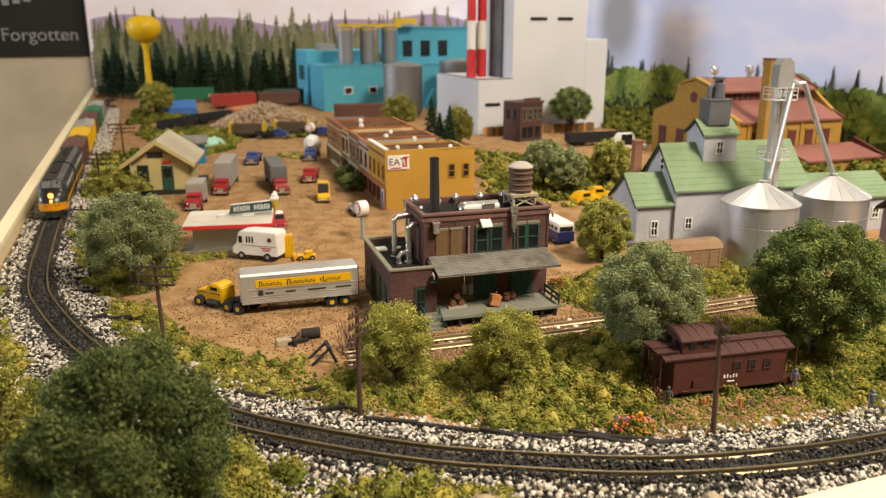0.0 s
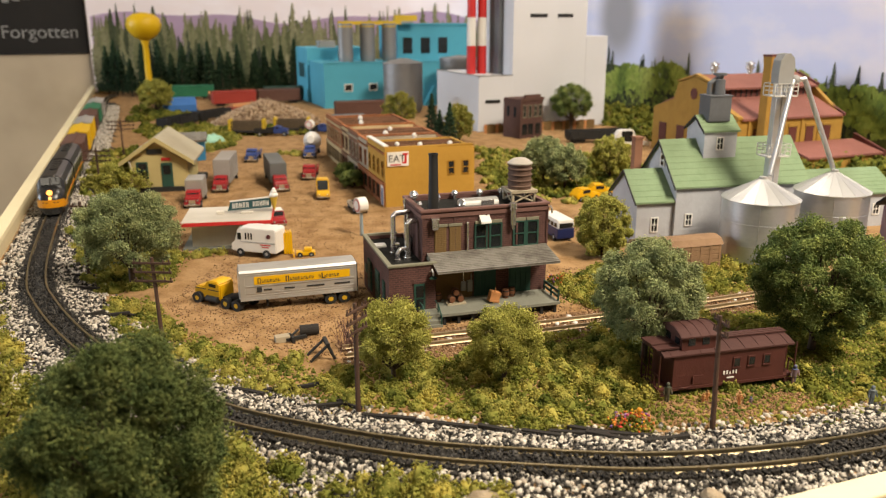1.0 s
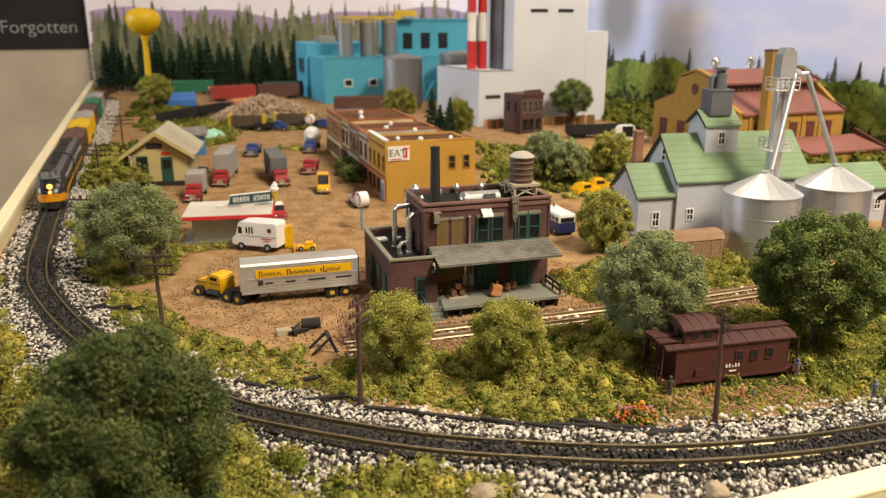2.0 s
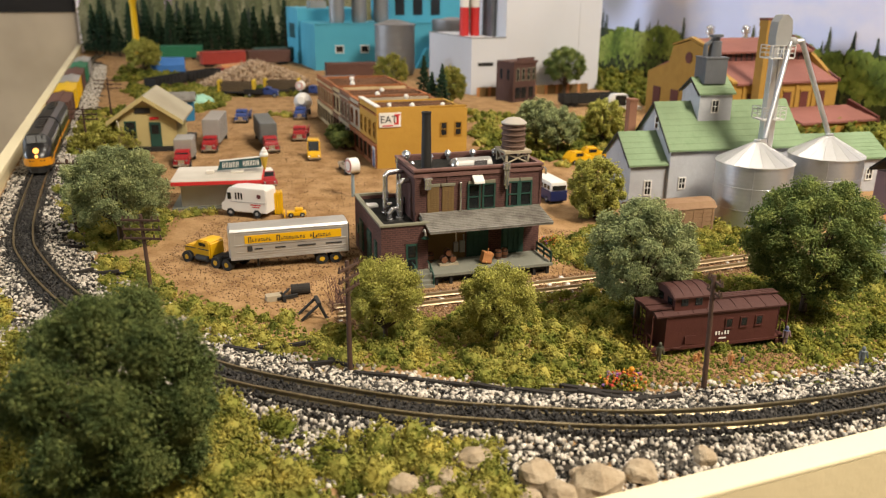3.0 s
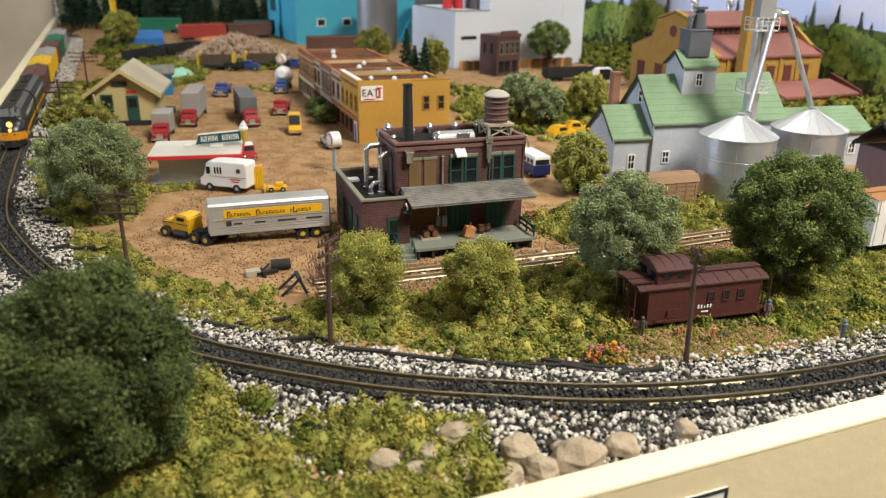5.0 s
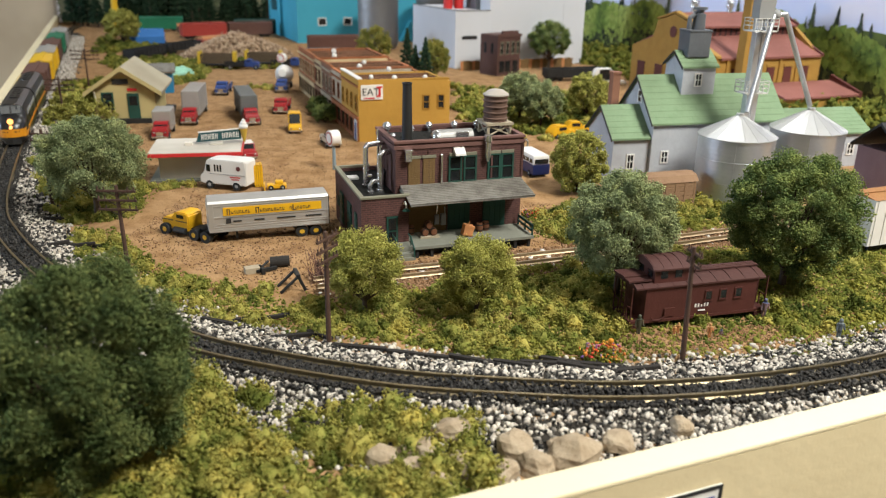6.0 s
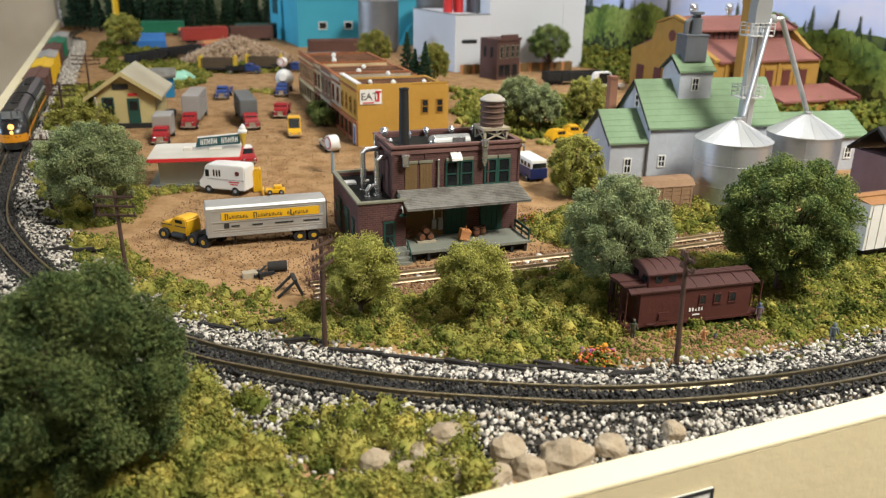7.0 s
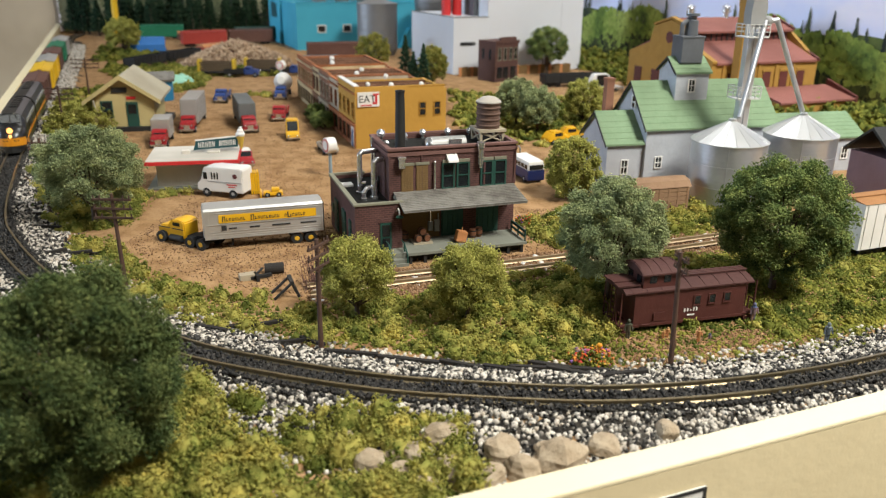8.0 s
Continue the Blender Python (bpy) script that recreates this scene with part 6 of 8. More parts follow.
def cab(ob, x, w, h, m, long_nose=True):
    """A rounded 1940s cab with hood, fenders, windscreen."""
    prof = [(x - 9, 3.2), (x + (9 if long_nose else 3), 3.2), (x + (9.4 if long_nose else 3.4), 7.4), (x + 8 if long_nose else x + 3, 9.2), (x + 2.2, 9.8), (x + 0.2, h - 0.8), (x - 1.2, h), (x - 7.4, h), (x - 9, h - 1.2)]
    s = Shape().prism(prof, "y", -w / 2 + 0.6, w / 2 - 0.6)
    bmesh.ops.bevel(s.bm, geom=list(s.bm.edges), offset=0.55, segments=2, affect="EDGES")
    c = part("cab", s, m, ob, "", True)
    part("windscreen", Shape().prism([(x + 2.3, 10.2), (x + 0.6, h - 1.4), (x + 0.3, h - 1.4), (x + 1.9, 10.2)], "y", -w / 2 + 1.5, w / 2 - 1.5), M_PANE, c)
    for s_ in (-1, 1):
        part("side_window", Shape().box(x - 6.2, s_ * (w / 2 - 0.7) - 0.2, 10, x - 1.4, s_ * (w / 2 - 0.7) + 0.2, h - 1.4), M_PANE, c)
        f = Shape().prism([(x + 2.4, 3), (x + 3, 5.4), (x + 4.6, 6.4), (x + 7.2, 6.2), (x + 9, 4.6), (x + 9.4, 3)], "y", min(s_ * w * 0.32, s_ * w / 2), max(s_ * w * 0.32, s_ * w / 2))
        if long_nose:
            part("fender", f, M_BLACK if m is M_TRKYEL else m, c)
            part("headlight", Shape().ball((x + 9.2, s_ * w * 0.34, 6.4), 0.8), M_SILVER, c, "", True)
    part("grille", Shape().box(x + (9.2 if long_nose else 3.2), -2.6, 3.6, x + (9.8 if long_nose else 3.8), 2.6, 7), M_SILVER, c)
    part("bumper", Shape().box(x + (9.8 if long_nose else 3.8), -w / 2, 2.2, x + (10.8 if long_nose else 4.6), w / 2, 3.6, 0.2), M_SILVER if m is not M_TRKYEL else M_BLACK, ob)
    return c


def lorry(label, x, y, rz, cab_m, box_m, length=34, box_h=22, hub=M_HUBG, group="parked lorries", kind="box"):
    ob = thing("lorry", label, "lorry", x, y, -0.2, rz, group)
    w = 14.5
    part("chassis", Shape().box(-length, -4, 2.6, 8, 4, 4.4), M_BLACK, ob)
    cab(ob, 4, 12.6, 12.8, cab_m)
    if kind == "box":
        s = Shape().box(-length, -w / 2, 4.6, -6, w / 2, box_h, 0.8)
        part("box_body", s, box_m, ob)
        for k in range(7):
            xx = -length + 2 + k * (length - 9) / 6
            part("rib", Shape().box(xx, -w / 2 - 0.25, 5, xx + 0.5, w / 2 + 0.25, box_h - 1), box_m, ob)
    elif kind == "mixer":
        part("drum", Shape().lathe([(4, -17), (9, -10), (10, 0), (8, 10), (4, 16)], 20), box_m, ob, "white mixer drum", True).matrix_basis = pose(-0.019, 0, 0.0155, 0, 78, 0)
        part("bed", Shape().box(-length, -6, 4.6, -6, 6, 6), M_BLACK, ob)
    else:
        part("bed", Shape().box(-length, -w / 2, 4.6, -6, w / 2, 5.8).box(-length, -w / 2, 5.8, -6, -w / 2 + 0.8, 10).box(-length, w / 2 - 0.8, 5.8, -6, w / 2, 10), box_m, ob)
    for xx in (9.4, -length + 7):
        for s_ in (-1, 1):
            wheel(ob, xx, s_ * 6, 3.0, 2.4, hub)
    return ob


def semi():
    tr = thing("semi_trailer", "ribbed silver semi-trailer with a yellow lettered panel", "trailer", -104.5, 386, -0.3, 16.9)
    tr.scale = (1.05, 1.0, 0.91)
    L, w, lo, hi = 58.5, 15.5, 7.0, 25.0
    s = Shape().prism([(0.2, lo), (w - 0.2, lo), (w, lo + 1), (w, hi - 2), (w - 1.2, hi - 0.5), (w / 2, hi), (1.2, hi - 0.5), (0, hi - 2), (0, lo + 1)], "x", 0.6, L)
    part("body", s, M_ALU, tr, "ribbed aluminium body", False)
    part("nose", Shape().prism([(0.9, 1.2), (0, 4), (0, w - 4), (0.9, w - 1.2)], "z", lo + 0.3, hi - 1.5), M_ALU, tr)
    rib = Shape()
    for z in (8.2, 9.6, 11, 21.8, 23):
        rib.box(0.8, -0.22, z, L - 0.4, 0, z + 0.35)
    part("side_rib", rib, M_ALU, tr)
    part("corner_post", Shape().box(0.5, -0.3, lo, 3.0, 0, hi - 1.5, 0.1), M_ALU, tr)
    part("corner_post", Shape().box(L - 1, -0.3, lo, L, 0, hi - 1.5, 0.1), M_ALU, tr)
    pn = part("name_panel", Shape().box(7.5, -0.35, 16.3, L - 3.5, -0.05, 21, 0.05), M_TRKYEL, tr, "yellow name panel with black bars")
    big, small = Shape(), Shape()
    x = 9.2
    for wd in ((1.5,) + (0.9,) * 7, (1.7,) + (0.9,) * 9, (0.9, 2.0) + (0.9,) * 5):
        for k, b in enumerate(wd):
            tallk = 3.3 if b > 1.2 else 1.7
            z = 16.8 if b > 1.2 else 17.3
            big.box(x, -0.5, z, x + b * 0.3, -0.3, z + tallk).box(x + b * 0.3, -0.5, z + (0 if k % 2 else tallk - 0.4), x + b, -0.3, z + (0.4 if k % 2 else tallk)).box(x + b * 0.75, -0.5, z, x + b, -0.3, z + tallk * (0.5 if k % 3 else 1))
            x += b + 0.45
        x += 2.2
    part("lettering", big, M_INK, pn)
    for a, b in ((10, 14), (20, 25), (31, 40), (45, 53)):
        small.box(a + 2, -0.4, 12.4, b + 2, -0.05, 13.2)
    small.box(8.6, -0.4, 11.8, 11, -0.05, 14.6)
    part("lettering", small, M_INK, tr)
    part("seam_rail", Shape().box(0.6, -0.35, 15.2, L, 0, 15.7).box(0.6, -0.45, lo, L, 0, lo + 0.7), M_ALU, tr)
    part("rear_frame", Shape().box(L, 0, lo, L + 0.5, w, hi - 1), M_BLACK, tr)
    part("under_frame", Shape().box(4, 4, 5.4, L, w - 4, 7), M_BLACK, tr)
    part("landing_gear", Shape().box(13, 2, 2, 14, 3, 7).box(13, w - 3, 2, 14, w - 2, 7), M_BLACK, tr)
    for xx in (45, 52):
        for yy in (2.0, w - 2.0):
            wheel(tr, xx, yy, 3.1, 3, M_HUBY)
    t = thing("truck_tractor", "yellow tractor unit with black fenders and yellow hubs", "truck", -121, 404, -0.3, 152)
    part("chassis", Shape().box(-22, -3.5, 3, 6, 3.5, 5), M_BLACK, t)
    cab(t, 2, 12, 13.2, M_TRKYEL)
    part("stripe", Shape().box(2.8, 5.4, 8.2, 10.5, 5.75, 8.6).box(-6.6, 5.45, 8.2, 1, 5.8, 8.6), M_INK, t)
    part("tank", Shape().tube((-6, 6, 3.6), (2, 6, 3.6), 1.7, seg=12), M_BLACK, t)
    part("fifth_wheel", Shape().lathe([(4, 5), (4, 6.2), (0.5, 6.4)], 18, (-15, 0, 0)), M_BLACK, t)
    for xx in (8.2, -12, -19.5):
        for s_ in (-1, 1):
            wheel(t, xx, s_ * 5.8, 3.1, 2.6 if xx > 0 else 3.4, M_HUBY)


semi()


def step_van():
    ob = thing("step_van", "white delivery step van with small emblems", "van", -119, 494, -0.2, 164)
    prof = [(-16, 3), (13.5, 3), (16, 4), (16, 8), (13.5, 9.5), (11, 17.6), (9.4, 18.8), (-15, 18.8), (-16, 17.8)]
    s = Shape().prism(prof, "y", -6.8, 6.8)
    bmesh.ops.bevel(s.bm, geom=list(s.bm.edges), offset=0.5, segments=2, affect="EDGES")
    b = part("body", s, M_WHITE, ob, "", True)
    part("windscreen", Shape().prism([(13.8, 10.2), (11.7, 16.8), (11.3, 16.8), (13.3, 10.2)], "y", -5.6, 5.6), M_PANE, b)
    for s_ in (-1, 1):
        y = s_ * 6.8
        part("side_window", Shape().box(8.4, y - 0.15, 11, 11, y + 0.15, 15.4), M_PANE, b)
        for k in range(3):
            part("slot_window", Shape().box(4.6 - 2 * k, y - 0.15, 11.4, 5.6 - 2 * k, y + 0.15, 15.6), M_PANE, b)
        part("emblem", Shape().tube((-11, y - 0.2, 14), (-11, y + 0.2, 14), 1.5, seg=14), mat("emblem_dark", [(0.12, 0.03, 0.03)], 0.5, 200), b)
        part("lettering", Shape().box(-12, y - 0.15, 8, -5, y + 0.15, 8.7).box(-11, y - 0.15, 6.6, -6, y + 0.15, 7.2), M_SIGNRED, b)
        part("trim", Shape().box(-15.5, y - 0.2, 9.6, 9, y + 0.2, 9.9), M_GREY, b)
    part("bumper", Shape().box(15.6, -6, 2.4, 17, 6, 3.8, 0.2), M_SILVER, ob)
    for xx in (9.5, -9):
        for s_ in (-1, 1):
            wheel(ob, xx, s_ * 6.1, 2.6, 1.8, M_HUBG)


step_van()
lorry("red lorry with a dull grey box body parked by the station", -198, 697, -83, M_TRKRED, M_BOXGREY, 60, 26)
lorry("red lorry with a pale grey box body beside the station platform", -204, 636, -80, M_TRKRED, M_ALU, 30, 20)
lorry("red cab lorry with a dark roofed striped trailer", -146, 698, -72, M_TRKRED, mat("striped_trailer_grey", [(0.09, 0.10, 0.10), (0.16, 0.16, 0.16)], 0.6, 100), 66, 23)
lorry("blue pickup lorry parked on the dirt street", -206, 851, -85, M_TRKBLUE, M_TRKBLUE, 22, 10, kind="bed")
lorry("red lorry facing down the dirt street", -128, 752, -85, M_TRKRED, M_TRKRED, 24, 10, kind="bed")
lorry("white and blue cement mixer on the dirt street", -147, 874, -88, M_TRKBLUE, M_WHITE, 34, 12, kind="mixer")
lorry("dark blue lorry hauling a stake trailer", -217, 1043, 0, M_TRKBLUE, M_BLACK, 30, 10, kind="bed")
lorry("dark blue lorry hauling a stake trailer", -162, 1064, 0, M_TRKBLUE, M_BLACK, 30, 10, kind="bed")


def small_car(label, x, y, rz, m, top=None, length=28, h=9.5, name="car"):
    ob = thing(name, label, name, x, y, -0.2, rz)
    l = length / 2
    prof = [(-l, 2), (l, 2), (l + 0.4, 4.6), (l - 1.5, 6), (l * 0.38, 6.4), (l * 0.16, h), (-l * 0.62, h), (-l + 0.8, 6.4), (-l - 0.3, 4.6)]
    s = Shape().prism(prof, "y", -5.4, 5.4)
    bmesh.ops.bevel(s.bm, geom=list(s.bm.edges), offset=0.7, segments=2, affect="EDGES")
    b = part("body", s, m, ob, "", True)
    part("roof", Shape().box(-l * 0.58, -4.7, h - 0.3, l * 0.12, 4.7, h + 0.5, 0.4), top or m, b)
    part("windscreen", Shape().prism([(l * 0.4, 6.6), (l * 0.2, h - 0.4), (l * 0.16, h - 0.4), (l * 0.33, 6.6)], "y", -4.4, 4.4), M_PANE, b)
    for s_ in (-1, 1):
        part("side_window", Shape().box(-l * 0.5, s_ * 5.4 - 0.15, 6.6, l * 0.1, s_ * 5.4 + 0.15, h - 0.6), M_PANE, b)
        part("headlight", Shape().ball((l + 0.1, s_ * 3.6, 4.6), 0.8), M_SILVER, b)
        for xx in (l * 0.6, -l * 0.6):
            wheel(ob, xx, s_ * 4.7, 2.1, 1.6, M_HUBG)
    part("bumper", Shape().box(l, -5, 2.2, l + 1, 5, 3.4, 0.2), M_SILVER, ob)
    part("bumper", Shape().box(-l - 1, -5, 2.2, -l, 5, 3.4, 0.2), M_SILVER, ob)
    return ob


small_car("bright yellow van on the dirt street", -103, 668, -80, M_TRKYEL, None, 30, 15, "van")
small_car("cream convertible car beside the cafe", -68, 618, 110, mat("car_cream", [(0.55, 0.48, 0.36)], 0.4, 100), M_BLACK, 30, 8)
small_car("red and white car behind the ice cream stand", -124, 575, -70, M_TRKRED, M_WHITE, 30, 10)
bv = thing("bus", "navy blue bus with a white upper body behind the depot", "bus", 80, 538, -0.2, -72)
bv.scale = (0.68, 0.9, 0.82)
M_NAVY = mat("navy_paint", [(0.012, 0.018, 0.075), (0.016, 0.024, 0.09)], 0.35, 200, bump=0.03)
part("lower_body", Shape().box(-22, -7, 2.4, 22, 7, 11, 0.8), M_NAVY, bv, "navy lower body")
up = part("upper_body", Shape().box(-21.6, -6.8, 10.6, 21.6, 6.8, 18.4, 1.6), M_WHITE, bv, "white upper body")
part("windscreen", Shape().box(21.4, -5.6, 11.6, 21.9, 5.6, 15.6, 0.1), M_PANE, up)
for k in range(5):
    part("side_window", Shape().box(-19 + 8 * k, -7.0, 11.8, -13 + 8 * k, -6.6, 15.4), M_PANE, up)
    part("side_window", Shape().box(-19 + 8 * k, 6.6, 11.8, -13 + 8 * k, 7.0, 15.4), M_PANE, up)
for xx in (-13, 13):
    for s_ in (-1, 1):
        wheel(bv, xx, s_ * 6.2, 2.8, 2, M_HUBG)
small_car("white van in the far yard", 222, 945, 10, M_WHITE, M_WHITE, 46, 20, "van")
small_car("orange-yellow tractor in the far yard", 120, 655, 30, M_TRKYEL, None, 26, 10, "tractor")
small_car("orange-yellow loader in the far yard", 136, 672, 10, M_TRKYEL, None, 24, 10, "tractor")
yb = thing("pallet_stack", "stack of yellow pallets standing behind the van", "pallet stack", -101, 498, -0.2, 15)
for k in range(4):
    part("pallet", Shape().box(-2.6 + k * 1.4, -4, 0, -1.6 + k * 1.4, 4, 14 + 0.3 * (k % 2)).box(-2.7 + k * 1.4, -4.2, 2, -1.5 + k * 1.4, -3.2, 13), M_TRKYEL, yb)
lo = thing("loader", "low yellow ride-on loader with a blade", "loader", -88, 490, -0.2, 10)
part("deck", Shape().box(-6, -3, 1, 6, 3, 3.4, 0.5).box(-1, -2.4, 3.4, 4, 2.4, 5.6, 0.6), M_TRKYEL, lo)
part("blade", Shape().box(-8, -4, 0.4, -7.2, 4, 4), M_TRKYEL, lo)
for xx in (-3.6, 3.6):
    wheel(lo, xx, -3, 1.6, 1, M_HUBG)

# ---- the train on the main line, and cars standing in the yard ----
M_LOCO = mat("glossy_loco_black", [(0.012, 0.011, 0.011), (0.02, 0.019, 0.019)], 0.32, 150, bump=0.03, spec=0.5)
M_ORANGE = mat("loco_orange", [(0.62, 0.25, 0.012), (0.56, 0.22, 0.01)], 0.4, 150, bump=0.03)
M_BRN = mat("boxcar_brown", [(0.10, 0.045, 0.032), (0.14, 0.065, 0.048)], 0.7, 120)
M_CARYEL = mat("boxcar_yellow", [(0.72, 0.45, 0.01), (0.66, 0.40, 0.01)], 0.5, 120, bump=0.05)
M_CARGREEN = mat("boxcar_green", [(0.015, 0.15, 0.075), (0.02, 0.18, 0.09)], 0.6, 120)
M_CARRED = mat("boxcar_red", [(0.32, 0.035, 0.025), (0.38, 0.045, 0.03)], 0.6, 120)
M_LAMP = mat("lit_headlight", [(1.0, 0.42, 0.10)], 0.3, 100, bump=0, emit=2.6)


def bogie(ob, x):
    t = part("truck", Shape().box(x - 8, -6.4, 1.2, x + 8, -5.4, 4.4, 0.2).box(x - 8, 5.4, 1.2, x + 8, 6.4, 4.4, 0.2).box(x - 2, -5.4, 2.4, x + 2, 5.4, 4.2), M_BLACK, ob, "black wheel truck")
    for dx in (-5, 5):
        part("wheelset", Shape().tube((x + dx, -5.2, 2.7), (x + dx, -4.2, 2.7), 2.7, seg=16).tube((x + dx, 4.2, 2.7), (x + dx, 5.2, 2.7), 2.7, seg=16).tube((x + dx, -4.2, 2.7), (x + dx, 4.2, 2.7), 0.6, seg=6), M_TYRE, t)


def loco_unit(x, y, z, rz, nose):
    ob = thing("diesel_locomotive" if nose else "diesel_booster", "black streamlined diesel %s with an orange stripe" % ("locomotive" if nose else "booster unit"), "locomotive", x, y, z, rz)
    h = 46
    side = [(-9.6, 4), (9.6, 4), (9.8, 18), (9.4, 21.4), (7.4, 25.2), (3.6, 27), (-3.6, 27), (-7.4, 25.2), (-9.4, 21.4), (-9.8, 18)]
    front = 30 if nose else h
    b = part("body", Shape().prism(side, "x", -h, front), M_LOCO, ob, "glossy black body")
    for s_ in (-1, 1):
        yy = s_ * 9.8
        part("stripe", Shape().box(-h, yy - 0.2, 9.2, front, yy + 0.2, 11.2), M_ORANGE, b, "orange stripe")
        gr = part("grille", Shape().box(-h + 4, yy - 0.25, 18.2, front - 6, yy + 0.1 * s_ + 0.1, 21.2), M_GREY, b, "silver side grille")
        for k in range(3):
            part("slat", Shape().box(-h + 4, yy - 0.4, 18.6 + k, front - 6, yy + 0.4, 18.9 + k), M_SILVER, gr)
        for xx in (-18, 12):
            part("porthole", Shape().tube((xx, yy - 0.2, 15), (xx, yy + 0.2, 15), 1.2, seg=12), M_PANE, b)
    for k in range(5):
        part("roof_fan", Shape().lathe([(3.4, 0), (3.4, 0.9), (2.6, 1.2), (0.4, 1.2)], 18, (-34 + k * 9, 0, 26.9)), M_LOCO, b)
    if nose:
        # cab and bulldog nose lofted from the full section to a low rounded front
        s = Shape()
        stations = [(30, 1, 27), (31.6, 1, 26.4), (34.6, 0.99, 20.4), (38, 0.97, 19.6), (42, 0.90, 18.4), (45, 0.76, 16.4), (47, 0.54, 13.6), (48, 0.32, 11)]
        loops = [[s.bm.verts.new((xx, yy * wk, 4 + (zz - 4) * (top - 4) / 23)) for yy, zz in side] for xx, wk, top in stations]
        for p, q in zip(loops, loops[1:]):
            for k in range(len(side)):
                s.bm.faces.new((p[k], p[(k + 1) % len(side)], q[(k + 1) % len(side)], q[k]))
        s.bm.faces.new(loops[-1])
        bmesh.ops.recalc_face_normals(s.bm, faces=s.bm.faces)
        nz = part("nose", s, M_LOCO, ob, "rounded bulldog nose", True)
        for s_ in (-1, 1):
            part("windscreen", Shape().prism([(32.2, 25.6), (34.8, 20.8), (35.1, 21), (32.5, 25.9)], "y", min(s_ * 0.7, s_ * 6.4), max(s_ * 0.7, s_ * 6.4)), M_PANE, nz, "dark windscreen pane")
        rim = [(xx, -9.95 * wk - 0.25) for xx, wk, _ in stations[1:]] + [(48.5, 0)] + [(xx, 9.95 * wk + 0.25) for xx, wk, _ in stations[:0:-1]]
        part("nose_band", Shape().prism(rim, "z", 6.2, 9.6), M_ORANGE, nz, "orange nose band")
        part("nose_shield", Shape().prism([(x - 0.2 if x > 44 else x, y) for x, y in rim if x > 41], "z", 9.6, 11.8), M_ORANGE, nz, "orange nose shield")
        part("headlight_housing", Shape().tube((41, 0, 17.8), (46.4, 0, 17.2), 2.3, seg=16), M_LOCO, nz, "", True)
        part("headlight", Shape().tube((46.4, 0, 17.2), (46.9, 0, 17.15), 2.0, seg=16), M_LAMP, nz, "lit warm headlight")
        part("number_light", Shape().tube((47.2, 0, 13.4), (48.6, 0, 13.2), 1.1, seg=12), M_LAMP, nz, "lit lower headlight")
        part("horn", Shape().path([(33, 3.5, 27.4), (38, 3.5, 27.8)], 0.5), M_SILVER, nz)
        part("pilot", Shape().prism([(34, -8), (47, -5), (49, 0), (47, 5), (34, 8)], "z", 1.2, 5), M_BLACK, ob, "black pilot")
    part("fuel_tank", Shape().box(-12, -7.6, 1.6, 10, 7.6, 4.4, 0.5), M_BLACK, ob)
    bogie(ob, -28)
    bogie(ob, 27)
    part("coupler", Shape().box(-h - 4, -0.8, 3, -h, 0.8, 4.4), M_BLACK, ob)
    return ob


def boxcar(label, x, y, z, rz, m, length=76, h=26, roof=None, group="", name="boxcar"):
    ob = thing(name, label, "freight car", x, y, z, rz, group)
    l, w = length / 2, 9.4
    b = part("body", Shape().box(-l, -w, 5, l, w, h - 1.6), m, ob)
    part("roof", Shape().prism([(-w - 0.4, h - 1.6), (w + 0.4, h - 1.6), (0, h)], "x", -l - 0.4, l + 0.4), roof or m, ob)
    part("roof_walk", Shape().box(-l - 1, -1.8, h, l + 1, 1.8, h + 0.5), roof or m, ob)
    for s_ in (-1, 1):
        d = part("door", Shape().box(-8, s_ * w - 0.5, 5.6, 8, s_ * w + 0.5, h - 3), m, b)
        part("door_rail", Shape().box(-9, s_ * w - 0.8, h - 3, 18, s_ * w + 0.8, h - 2.4).box(-9, s_ * w - 0.8, 5, 18, s_ * w + 0.8, 5.6), m, d)
        for k in range(12):
            xx = -l + 2 + k * (length - 4) / 11
            if abs(xx) > 9:
                part("rib", Shape().box(xx - 0.25, s_ * w - 0.35, 5.4, xx + 0.25, s_ * w + 0.35, h - 2), m, b)
    part("under_frame", Shape().box(-l, -3, 3.4, l, 3, 5).box(-l - 4, -0.8, 3, -l, 0.8, 4.4).box(l, -0.8, 3, l + 4, 0.8, 4.4), M_BLACK, ob)
    bogie(ob, -l + 13)
    bogie(ob, l - 13)
    return ob


def gondola(label, x, y, z, rz, m, load=None, length=76, group="", name="gondola"):
    ob = thing(name, label, "freight car", x, y, z, rz, group)
    l, w = length / 2, 9
    part("tub", Shape().box(-l, -w, 5, l, w, 6.4).box(-l, -w, 6.4, l, -w + 0.8, 15).box(-l, w - 0.8, 6.4, l, w, 15).box(-l, -w + 0.8, 6.4, -l + 0.8, w - 0.8, 15).box(l - 0.8, -w + 0.8, 6.4, l, w - 0.8, 15), m, ob)
    for s_ in (-1, 1):
        for k in range(9):
            xx = -l + 2 + k * (length - 4) / 8
            part("rib", Shape().box(xx - 0.5, s_ * w - 0.6, 5, xx + 0.5, s_ * w + 0.6, 15), m, ob)
    if load:
        part("load", Shape().prism([(-w + 1, 14), (w - 1, 14), (w * 0.5, 19), (-w * 0.5, 19)], "x", -l + 1, l - 1), load, ob)
    part("under_frame", Shape().box(-l, -3, 3.4, l, 3, 5), M_BLACK, ob)
    bogie(ob, -l + 13)
    bogie(ob, l - 13)
    return ob


rail_z = 7.6
NOSE_Y = 565
run_len = np.arange(len(main_line)) * 3.0


